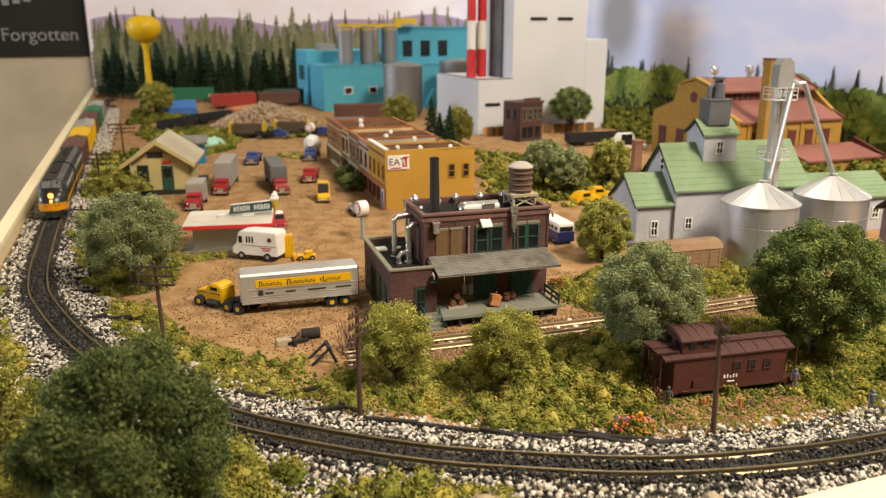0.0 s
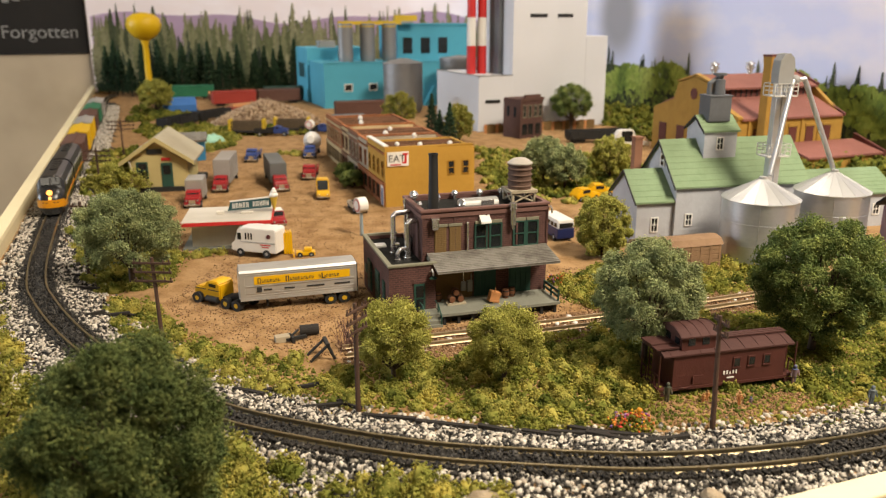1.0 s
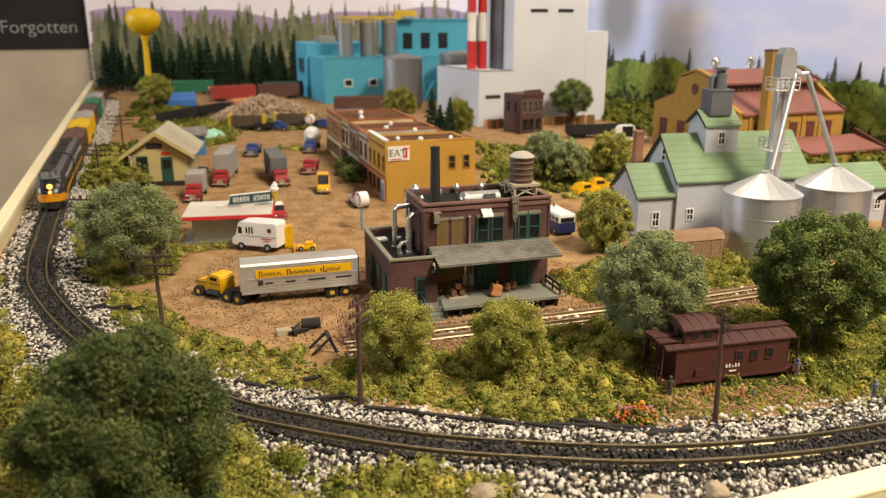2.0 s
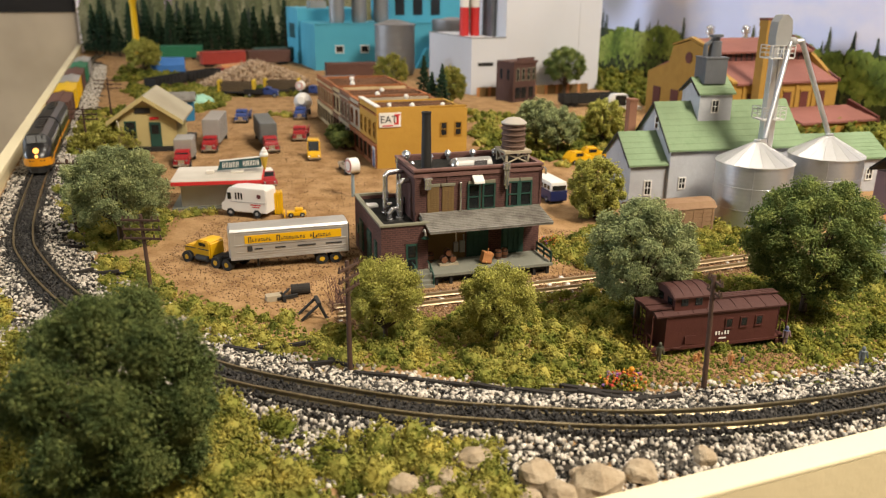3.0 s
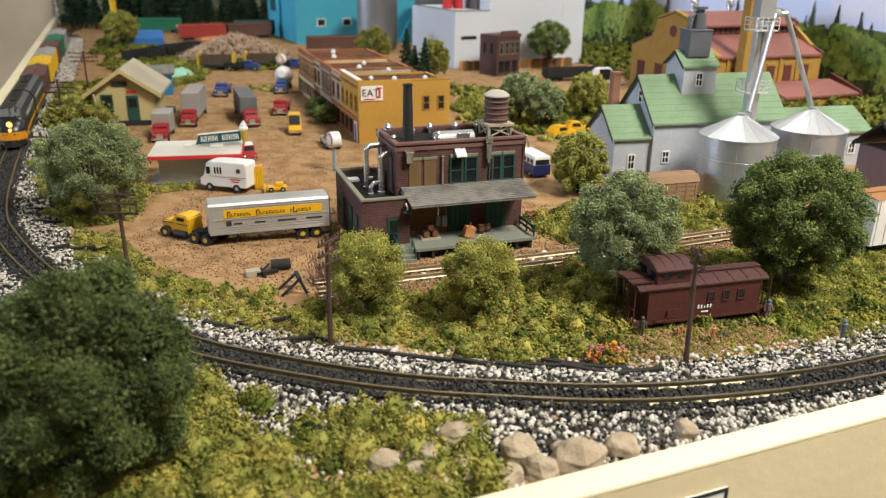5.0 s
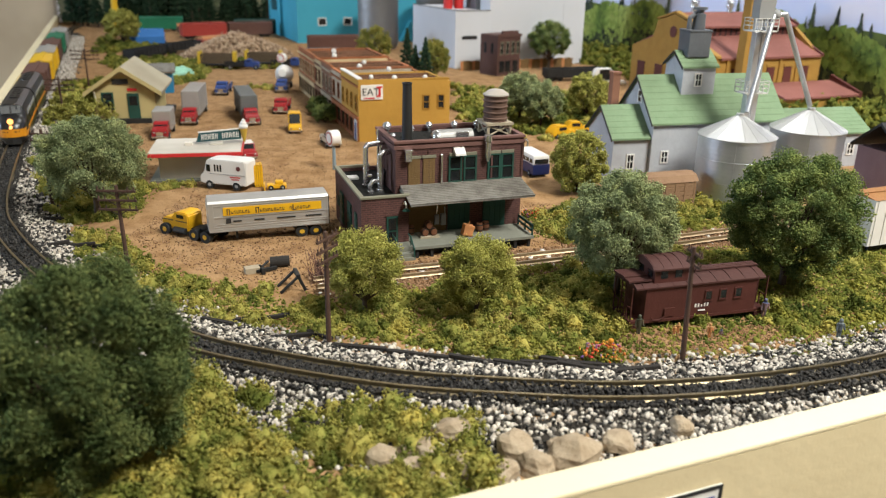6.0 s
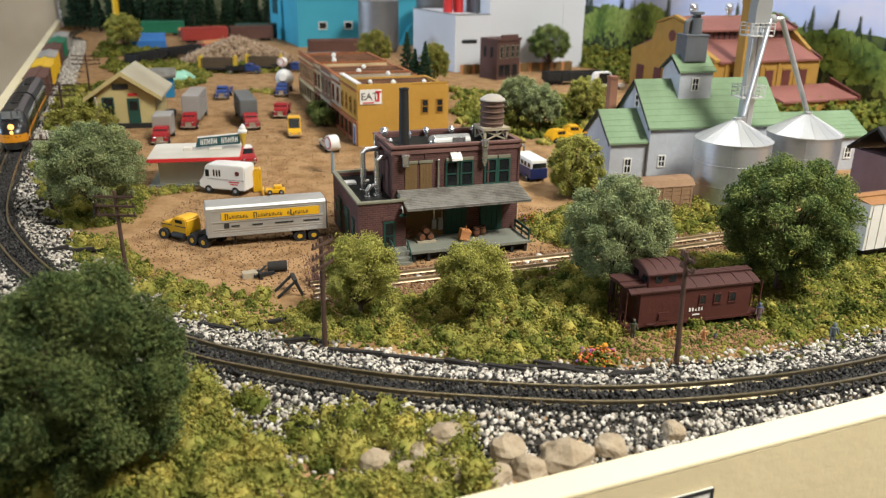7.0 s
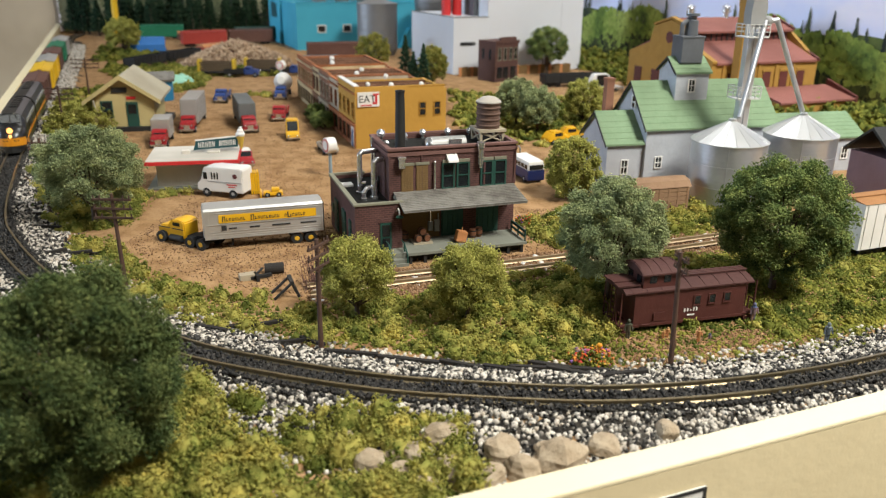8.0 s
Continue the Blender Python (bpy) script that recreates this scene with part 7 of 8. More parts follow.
def on_main(s):
    """Place and heading on the main line, s mm along it."""
    x, y = np.interp(s, run_len, main_line[:, 0]), np.interp(s, run_len, main_line[:, 1])
    a = np.array([np.interp(s - 22, run_len, main_line[:, k]) for k in (0, 1)])
    b = np.array([np.interp(s + 22, run_len, main_line[:, k]) for k in (0, 1)])
    return x, y, math.degrees(math.atan2(*(b - a)[::-1]))


head = run_len[int(np.argmin(np.abs(main_line[:, 1] - NOSE_Y)))]
s_pos = head - 48
x, y, a = on_main(s_pos)
loco_unit(x, y, rail_z, a, True)
s_pos -= 98
x, y, a = on_main(s_pos)
loco_unit(x, y, rail_z, a, False)
s_pos -= 92
consist = [("brown wooden boxcar in the train", M_BRN, None), ("bright yellow boxcar in the train", M_CARYEL, None), ("yellow boxcar with a silver roof in the train", M_CARYEL, M_ALU), ("brown boxcar in the train", M_BRN, None),
           ("green boxcar in the train", M_CARGREEN, None), ("pale grey boxcar in the train", M_BOXGREY, M_ALU)]
for label, m, rf in consist:
    x, y, a = on_main(s_pos)
    boxcar(label, x, y, rail_z, a, m, 76, 26, rf)
    s_pos -= 84
    if s_pos < 60:
        break

gondola("black open gondola in the far yard", -378, 1135, 0, 74, M_BLACK, None, group="gondolas in the yard")
gondola("black open gondola in the far yard", -352, 1212, 0, 68, M_BLACK, None, group="gondolas in the yard")
gondola("red gondola loaded with timber in the far yard", -312, 1285, 0, 55, M_CARRED, M_CRATE)
boxcar("dull red boxcar in the far yard", -372, 1425, 0, 30, M_CARRED)
boxcar("brown boxcar in the far yard", -300, 1462, 0, 25, M_BRN)
boxcar("green boxcar at the back of the table", -480, 1545, 0, 12, M_CARGREEN)
boxcar("dark green boxcar at the back of the table", -300, 1520, 0, 22, M_GREENTRIM)
boxcar("rusty boxcar beside the blue plant", -130, 1240, 0, 18, M_BRN)
gondola("black gondola in the far yard beside the fence", 190, 985, 0, 15, M_BLACK)
gondola("brown gondola loaded with orange timber", -400, 1500, 0, 20, M_BRN, M_CRATE)
boxcar("white refrigerator car with an orange roof", 262, 398, 0, 20, M_WHITE, 76, 31, mat("dusty_orange_roof", [(0.38, 0.19, 0.07), (0.30, 0.14, 0.05), (0.44, 0.26, 0.12)], 0.85, 120), name="refrigerator_car")
M_OLDWOOD = mat("old_stake_boards", [(0.07, 0.05, 0.03), (0.12, 0.085, 0.05)], 0.85, 200)
for k, (x, y) in enumerate(((-258, 1048), (-203, 1069))):
    ob = thing("log_trailer", "dark stake trailer with yellow end posts", "trailer", x, y, -0.2, 2, "stake trailers")
    part("bed", Shape().box(-20, -7, 4, 20, 7, 6, 0.3), M_BLACK, ob)
    for zz in (7, 10, 13, 16):
        part("slat", Shape().box(-20.4, -7.2, zz, 20.4, -6.4, zz + 2.2).box(-20.4, 6.4, zz, 20.4, 7.2, zz + 2.2), M_OLDWOOD, ob, "brown stake boards")
    part("post", Shape().box(-23.5, -7.6, 3, -20.5, 7.6, 21), M_CAPYEL, ob, "yellow end post")
    part("post", Shape().box(20.5, -7.6, 3, 23.5, 7.6, 21), M_CAPYEL, ob, "yellow end post")
    for xx in (-15, 15):
        for s_ in (-1, 1):
            wheel(ob, xx, s_ * 5.8, 3, 2.4, M_HUBG)


def caboose():
    M_CB = mat("oxide_red_caboose", [(0.056, 0.015, 0.011), (0.070, 0.019, 0.014), (0.048, 0.013, 0.009)], 0.62, 150)
    M_CR = mat("dusty_caboose_roof", [(0.048, 0.016, 0.013), (0.070, 0.025, 0.020)], 0.75, 200)
    ob = thing("caboose", "oxide red railway caboose with a cupola standing on the grass", "caboose", 92.5, 290.5, 0.2, 14)
    ob.scale = (0.905, 0.95, 0.94)
    L, w, lo, hi = 56.5, 17, 2.5, 18.5
    b = part("body", Shape().box(0, 0, lo, L, w, hi), M_CB, ob)
    part("side_sill", Shape().box(0, -0.3, lo, L, 0, lo + 1.2).box(0, -0.25, hi - 1, L, 0, hi), M_CB, b)
    part("side_hatch", Shape().box(9.5, -0.3, 4.6, 15, 0, 8.6, 0.1), M_CB, b)
    arch = lambda x0, x1, base, rise, wid, y0: Shape().prism([(y0 - wid + 2 * wid * k / 10, base + rise * (1 - (k / 5 - 1) ** 2)) for k in range(11)][::-1] + [(y0 - wid, base - 0.7), (y0 + wid, base - 0.7)], "x", x0, x1)
    rf = part("roof", arch(-5.5, L + 3.5, hi + 0.6, 2.2, w / 2 + 0.9, w / 2), M_CR, ob, "arched dusty red roof")
    for k in range(9):
        part("roof_seam", arch(-2 + 7.3 * k, -1.6 + 7.3 * k, hi + 0.85, 2.25, w / 2 + 0.8, w / 2), M_CR, rf)
    part("roof_walk", Shape().box(22, w / 2 - 2.2, hi + 3.1, L + 4, w / 2 - 0.9, hi + 3.7).box(22, w / 2 - 0.6, hi + 3.1, L + 4, w / 2 + 0.7, hi + 3.7).box(22, w / 2 + 1, hi + 3.1, L + 4, w / 2 + 2.3, hi + 3.7).box(-8, 1.5, hi + 2.6, 3, 5.5, hi + 3.3).box(-8, 6, hi + 3.0, 3, 10.5, hi + 3.7).box(-8, 11, hi + 2.6, 3, 15.5, hi + 3.3), M_CR, rf)
    cp = part("cupola", Shape().box(4, 1.2, hi + 0.4, 20.6, w - 1.2, hi + 8), M_CB, ob)
    cr = part("cupola_roof", arch(2.4, 22.2, hi + 8.2, 2.8, w / 2 + 0.3, w / 2), M_CR, cp)
    for k in range(5):
        part("roof_seam", arch(2.8 + 4.6 * k, 3.3 + 4.6 * k, hi + 8.4, 2.9, w / 2 + 0.2, w / 2), M_CR, cr)
    for x in (7, 14):
        part("window", Shape().box(x, 1.0, hi + 3.6, x + 3.4, 1.3, hi + 6.8), M_PANE, cp)
        part("window", Shape().box(x, w - 1.3, hi + 3.6, x + 3.4, w - 1.0, hi + 6.8), M_PANE, cp)
    part("end_window", Shape().box(3.7, 3, hi + 3.6, 4.1, 6.6, hi + 6.8).box(3.7, w - 6.6, hi + 3.6, 4.1, w - 3, hi + 6.8), M_PANE, cp)
    for x in (30, 37.6, 45.4):
        wn = part("window", Shape().box(x, -0.35, 11, x + 2.9, 0.1, 14.6), M_PANE, b)
        part("window_frame", Shape().box(x - 0.5, -0.45, 10.5, x, 0, 15.1).box(x + 2.9, -0.45, 10.5, x + 3.4, 0, 15.1).box(x, -0.45, 14.6, x + 2.9, 0, 15.1).box(x - 0.7, -0.6, 10.1, x + 3.6, 0, 10.6), M_CB, wn)
    part("lettering", Shape().box(25, -0.35, 7.6, 25.8, -0.1, 9.2).box(26.6, -0.35, 7.6, 27.3, -0.1, 9.2).box(28.2, -0.35, 7.6, 28.8, -0.1, 8.6).box(29.7, -0.35, 7.6, 30.4, -0.1, 9.2).box(31.2, -0.35, 7.6, 31.9, -0.1, 9.2).box(27, -0.35, 5.6, 30.6, -0.1, 6.2), M_WHITE, b, "small white lettering bars")
    part("grab_iron", Shape().path([(3.5, -0.6, 5), (3.8, -0.9, 4), (7, -0.9, 3.6), (9.6, -0.9, 5), (9.8, -0.6, 8)], 0.25), M_CB, b)
    for x0, x1, e in ((-6.5, -0.2, -6.2), (L + 0.2, L + 6.5, L + 6.2)):
        pf = part("platform", Shape().box(x0, 0.5, lo, x1, w - 0.5, lo + 1), M_CB, ob, "end platform")
        rl = Shape()
        for y in (0.9, 4.8, w - 4.8, w - 0.9):
            rl.box(e - 0.25, y - 0.25, lo + 1, e + 0.25, y + 0.25, hi + 0.2 if y in (0.9, w - 0.9) else 9.5)
        rl.box(e - 0.25, 0.9, 9, e + 0.25, 4.8, 9.5).box(e - 0.25, w - 4.8, 9, e + 0.25, w - 0.9, 9.5)
        for k in range(6):
            rl.box(e - 0.2, w / 2 - 1.6, 4 + k * 2.6, e + 0.2, w / 2 + 1.6, 4.4 + k * 2.6)
        rl.box(e - 0.2, w / 2 - 1.8, lo + 1, e + 0.2, w / 2 - 1.4, hi + 1).box(e - 0.2, w / 2 + 1.4, lo + 1, e + 0.2, w / 2 + 1.8, hi + 1)
        part("railing", rl, M_CB, pf)
        part("steps", Shape().box(x0 + 0.8, 0, 0.4, x1 - 0.8, 1.4, 0.9).box(x0 + 0.8, 0, 1.4, x1 - 0.8, 1.2, 1.9), M_CB, pf)
    part("under_frame", Shape().box(2, 3, 0.6, L - 2, w - 3, lo), M_BLACK, ob)


caboose()
co = thing("old_coach", "rusty pale brown coach body abandoned on the grass", "coach", 118, 449, -0.2, 16)
M_OC = mat("rusty_pale_coach", [(0.20, 0.105, 0.055), (0.30, 0.18, 0.10), (0.14, 0.065, 0.035)], 0.8, 120, soil=0.2)
part("body", Shape().box(0, 0, 0, 54, 16, 15), M_OC, co)
part("roof", Shape().prism([(-0.8, 15), (16.8, 15), (14, 18.6), (8, 19.8), (2, 18.6)], "x", -1, 55), M_OC, co)
for k in range(9):
    part("side_post", Shape().box(0.4 + 6.5 * k, -0.6, 0, 1.6 + 6.5 * k, 0, 15), M_OC, co)
for k in range(5):
    part("side_board", Shape().box(0, -0.3, 0.6 + 2.9 * k, 54, -0.02, 3.1 + 2.9 * k, 0.1), M_OC, co)
part("end_window", Shape().box(53.9, 3, 7, 54.3, 7, 12).box(53.9, 9, 7, 54.3, 13, 12), M_CRATE, co)


# ---- poles, signs, figures and trackside clutter ----
M_POLE = mat("dark_brown_pole", [(0.055, 0.028, 0.018), (0.085, 0.045, 0.03)], 0.75, 400)


def pole(x, y, h, turn, arms=3, lean=(0.0, 0.0), width=13):
    ob = thing("telegraph_pole", "dark brown telegraph pole with %s crossarms" % ("three" if arms == 3 else "two"), "pole", x, y, ground_z(x, y) - 0.5, turn, "telegraph poles")
    ob.rotation_euler = (radians(lean[0]), radians(lean[1]), radians(turn))
    part("post", Shape().tube((0, 0, 0), (0, 0, h), 1.05, 0.75, 10), M_POLE, ob)
    for k in range(arms):
        z = h - 2.5 - 4.2 * k
        arm = part("crossarm", Shape().box(-width / 2, -1.1, z - 0.45, width / 2, -0.3, z + 0.45), M_POLE, ob)
        for p in (-0.46, -0.3, 0.3, 0.46):
            part("insulator", Shape().tube((width * p, -0.7, z + 0.4), (width * p, -0.7, z + 1.9), 0.4, 0.3, 7), M_POLE, arm)
        part("brace", Shape().tube((-width * 0.25, -0.8, z), (0, -0.6, z - 2.6), 0.2, seg=5).tube((width * 0.25, -0.8, z), (0, -0.6, z - 2.6), 0.2, seg=5), M_POLE, arm)
    return ob


pole(-32, 277, 46, 62, 3, (0, 0))
pole(-128, 338, 45, -8, 3, (0, -1.5), 18)
pole(100.5, 264, 45.5, 100, 2, (-1, 1.5), 10)
pole(-207, 442, 47, -5, 2, (0, 0))
pole(-296, 672, 42, 0, 3, (0, 0), 25)
pole(-357, 880, 42, 5, 3, (0, 0), 30)

gs = thing("petrol_sign", "round white sign with a red rim on a post", "sign", -57, 541, -0.3, -58)
part("post", Shape().tube((0, 0, 0), (0, 0, 18), 1.3, 1.1, 10), mat("grey_blue_post", [(0.25, 0.32, 0.36)], 0.5, 200), gs)
dsc = part("disc", Shape().tube((0, -3.2, 22), (0, 3.2, 22), 5.4, seg=28), M_WHITE, gs, "round white disc", True)
part("rim", Shape().tube((0, -3.5, 22), (0, -3.1, 22), 4.6, seg=28), mat("faded_red_emblem", [(0.55, 0.16, 0.12)], 0.5, 200), dsc)
part("emblem", Shape().tube((0, -3.7, 22), (0, -3.45, 22), 3.4, seg=28), M_WHITE, dsc)
gs2 = copy_thing(gs, pose(-0.165, 0.985, -0.0003, 0, 0, -20))

# bumper stop at the end of the siding
bp = thing("bumper_stop", "black timber buffer stop at the siding's end", "bumper", -52, 331, -0.2, 19)
for s_ in (-1, 1):
    part("leg", Shape().tube((-8, s_ * 4, 0.2), (0, s_ * 4, 7), 0.7, seg=6).tube((3, s_ * 4, 0.2), (0, s_ * 4, 7), 0.7, seg=6), M_BLACK, bp)
part("beam", Shape().box(-0.8, -4.6, 6.4, 0.9, 4.6, 8, 0.2), M_BLACK, bp)

# heap of scrap: a drum, a block and a frame
solo("oil_drum", Shape().tube((-4.5, 0, 2.6), (4.5, 0, 2.6), 2.7, seg=16).tube((-1.6, 0, 2.6), (-1.2, 0, 2.6), 2.9, seg=16).tube((1.2, 0, 2.6), (1.6, 0, 2.6), 2.9, seg=16), M_TIE, "dark rusty oil drum lying on its side", "drum", -64, 357, -0.4, 14)
solo("timber_block", Shape().box(-4, -2.2, 0, 4, 2.2, 3, 0.2), M_PALEWOOD, "pale cut timber block on the dirt", "timber", -75, 349, -0.3, 24)
solo("scrap_frame", Shape().box(-5, -0.8, 0.6, 5, 0.8, 2).box(-3, -3, 0, -1.6, 3, 3).tube((-5, 0, 1), (2, 3, 4), 0.6, seg=6), M_BLACK, "black scrap frame on the dirt", "scrap", -69, 350, -0.3, 30)

# loose old ties and rails beside the track
g = np.random.default_rng(77)
old_tie = solo("old_tie", Shape().box(-9, -0.9, 0, 9, 0.9, 1.5, 0.2), M_TIE, "weathered black tie lying beside the track", "tie", -70, 296, 3, 14, "discarded ties")
for x, y, a, s in ((-56, 299, 30, 1.0), (-78, 292, -20, 0.8), (-48, 281, 8, 1.1), (-37, 283, -35, 0.8), (-20, 271, -12, 1.2), (2, 264, -14, 1.3), (22, 260, -16, 1.0), (36, 256, -22, 0.8), (50, 258, -8, 1.2), (57, 261, -14, 1.2), (66, 258, -4, 1.1), (60, 255, -20, 0.9),
                  (-168, 378, 12, 1.0), (-176, 372, 35, 0.8), (-158, 381, -5, 0.8), (-201, 419, 5, 1.1), (-214, 440, 0, 1.0), (-30, 219, -22, 1.2), (-22, 222, -30, 0.9), (80, 253, 8, 1.0), (-196, 470, 10, 0.9)):
    c = copy_thing(old_tie, pose(x / 1000, y / 1000, (ground_z(x, y) + 0.6) / 1000, 0, g.uniform(-4, 4), a))
    c.scale = (s, 1, 1)
old_tie.location.z = (ground_z(-70, 296) + 0.6) / 1000

# rocks along the front
M_ROCK = mat("tan_rock", [(0.24, 0.175, 0.11), (0.34, 0.26, 0.17), (0.42, 0.34, 0.24), (0.28, 0.21, 0.135)], 0.9, 200, bump=1.0)


def rock(x, y, r, seed, group="rocks along the table edge"):
    gr = np.random.default_rng(seed)
    sh = Shape()
    bmesh.ops.create_icosphere(sh.bm, subdivisions=3, radius=1)
    ph = gr.uniform(0, 6, 6)
    cuts = [Vector(gr.normal(size=3)).normalized() for _ in range(9)]
    sq = gr.uniform(0.75, 1.25, 3)
    for v in sh.bm.verts:
        d = v.co.normalized()
        k = 1.0
        for c in cuts:
            k = min(k, 0.80 / max(0.05, d.dot(c)))
        k *= 1 + 0.05 * math.sin(d.x * 7 + ph[0]) * math.sin(d.y * 6 + ph[1]) + 0.03 * math.sin(d.z * 13 + ph[2])
        v.co = Vector((d.x * sq[0], d.y * sq[1], d.z * 0.72)) * k * r
    return solo("rock", sh, M_ROCK, "rough tan sandstone rock among the turf", "rock", x, y, ground_z(x, y) + r * 0.28, gr.uniform(0, 360), group)


for k, (x, y, r) in enumerate(((14, 213, 6), (49, 202, 8.5), (63, 207, 5), (31, 207, 5.6), (-8, 201, 6.5), (-2, 206, 4.6), (5, 206, 5), (15, 197, 6), (1, 197, 4.4), (8, 190, 5), (37, 198, 6.2), (27, 195, 5), (84, 214, 4.6), (-17, 214, 4.4), (44, 207, 4))):
    rock(x, y, r, 300 + k)

# small painted figures: plain peg shapes
def figure(x, y, h, body, rz=0.0):
    s = h / 11
    sh = Shape().tube((-0.6 * s, 0, 0), (-0.5 * s, 0, 5 * s), 0.55 * s, 0.7 * s, 8).tube((0.6 * s, 0.3 * s, 0), (0.5 * s, 0, 5 * s), 0.55 * s, 0.7 * s, 8)
    sh.tube((0, 0, 4.6 * s), (0, 0, 8.6 * s), 1.15 * s, 1.5 * s, 10).tube((-1.5 * s, 0, 8.3 * s), (-1.9 * s, -0.5 * s, 4.8 * s), 0.5 * s, 0.4 * s, 7).tube((1.5 * s, 0, 8.3 * s), (2.0 * s, -0.9 * s, 5.2 * s), 0.5 * s, 0.4 * s, 7)
    sh.ball((0, 0, 9.9 * s), 0.95 * s, 0.95 * s, 1.15 * s, 10)
    solo("figurine", sh, body, "tiny painted figurine standing on the grass", "figurine", x, y, ground_z(x, y) - 0.2, rz, "tiny figurines", smooth=True)


M_FIG = [mat("figure_" + n, [c, d], 0.6, 420, island=True) for n, c, d in (("dark", (0.05, 0.06, 0.04), (0.10, 0.08, 0.05)), ("blue", (0.06, 0.10, 0.22), (0.30, 0.16, 0.10)), ("tan", (0.45, 0.26, 0.10), (0.55, 0.20, 0.08)), ("grey", (0.16, 0.18, 0.19), (0.08, 0.10, 0.12)))]
for x, y, h, k in ((89.5, 286, 8.8, 0), (106, 287.5, 5, 2), (117.5, 284, 6.4, 2), (122, 284, 4, 1), (147, 303, 9, 1), (169.5, 284, 9, 3), (104, 286, 4.6, 2)):
    figure(x, y, h, M_FIG[k])

# flowers
def flowers(x, y, n, spread, seed, high=8):
    gr = np.random.default_rng(seed)
    ob = thing("flower_patch", "patch of tiny red, orange, yellow and violet flowers", "flowers", x, y, ground_z(x, y) - 0.3)
    a, r = gr.uniform(0, 6.28, n), spread * np.sqrt(gr.random(n))
    z = gr.uniform(1, high, n) * (1 - 0.5 * r / spread)
    scatter_mesh("blossoms", np.column_stack([r * np.cos(a), r * np.sin(a) * 0.7, z]), gr.uniform(0.4, 0.85, n), M_FLOWER, 0.4, ico=False, seed=seed, parent=ob)
    a, r = gr.uniform(0, 6.28, n * 3), spread * np.sqrt(gr.random(n * 3))
    scatter_mesh("leaves", np.column_stack([r * np.cos(a), r * np.sin(a) * 0.7, gr.uniform(0, high * 0.7, n * 3) * (1 - 0.5 * r / spread)]), gr.uniform(0.4, 0.9, n * 3), M_TURFDK, 0.4, ico=False, seed=seed + 1, parent=ob)


M_FLOWER = mat("mixed_blossoms", [(0.60, 0.03, 0.02), (0.62, 0.16, 0.02), (0.64, 0.42, 0.03), (0.55, 0.05, 0.03), (0.16, 0.12, 0.34), (0.62, 0.28, 0.05)], 0.7, 300, island=True)
flowers(70, 264, 160, 8.5, 401, 10)
flowers(-33, 186, 90, 8, 403, 4)
flowers(66, 436, 60, 6, 405, 9)
solo("blossom_ball", Shape().ball((0, 0, 9), 1.1, 1.1, 1.0).tube((0, 0, 0), (0, 0, 9), 0.25, seg=5), M_ORANGE, "single large orange-red blossom", "flower", 73, 264, ground_z(73, 264) - 0.5, smooth=True)

# dead purple brush beside the depot
br = Shape()
g = np.random.default_rng(88)
for k in range(150):
    a, b = g.uniform(0, 6.28), g.uniform(0.2, 1)
    base = Vector((g.normal() * 5, g.normal() * 3, 0))
    tip = base + Vector((math.cos(a) * 7 * b, math.sin(a) * 5 * b, g.uniform(6, 16)))
    br.tube(base, tip, 0.16, 0.08, 4, False)
solo("dead_brush", br, mat("purple_brown_twigs", [(0.13, 0.06, 0.05), (0.20, 0.11, 0.09)], 0.8, 300), "dry purple-brown brush twigs beside the buffer stop", "brush", -36, 340, -0.2, kind="stuff")

# heap of cut wood in the far yard
g = np.random.default_rng(91)
n = 2600
a, r = g.uniform(0, 6.28, n), np.sqrt(g.random(n))
hx, hy = 78 * r * np.cos(a), 42 * r * np.sin(a)
hz = 34 * np.clip(1 - r, 0, 1) ** 0.7 + g.uniform(0, 3, n)
ob = scatter_mesh("wood_heap", np.column_stack([hx, hy, hz]), g.uniform(2.0, 3.4, n), mat("cut_wood", [(0.16, 0.095, 0.06), (0.40, 0.28, 0.18), (0.54, 0.41, 0.28), (0.30, 0.19, 0.11)], 0.9, 200, island=True), 0.25, seed=92, fibre=3.2, ico=False)
ob.matrix_basis = pose(-0.258, 1.16, -0.001, 0, 0, 25)
tagged(ob, "heap of pale cut wood in the far yard", "wood heap", kind="stuff")
core = solo("wood_heap_core", Shape().lathe([(1, 32), (20, 27), (45, 12), (62, 0), (1, 0)][::-1], 24), M_WOODCASK, "brown core of the wood heap", "wood heap", -258, 1160, -1, 25, kind="stuff")
core.scale = (1.0, 0.52, 0.72)

# notice tag on the fascia's face
tg = thing("fascia_tag", "small white notice with a dark blue frame on the fascia", "notice", *plan(uv(74, 190)[0], -9.2), 0, ROT)
part("card", Shape().box(-11, -0.6, -26, 14, 0, 0.5), M_WHITE, tg)
part("frame", Shape().box(-11, -0.9, -0.6, 14, -0.5, 0.5).box(13, -0.9, -26, 14, -0.5, -0.6).box(-11, -0.9, -26, -10, -0.5, -0.6), M_INK, tg)
part("picture", Shape().box(-8, -0.8, -24, 11.5, -0.55, -3), M_TRKBLUE, tg, "dark blue picture")


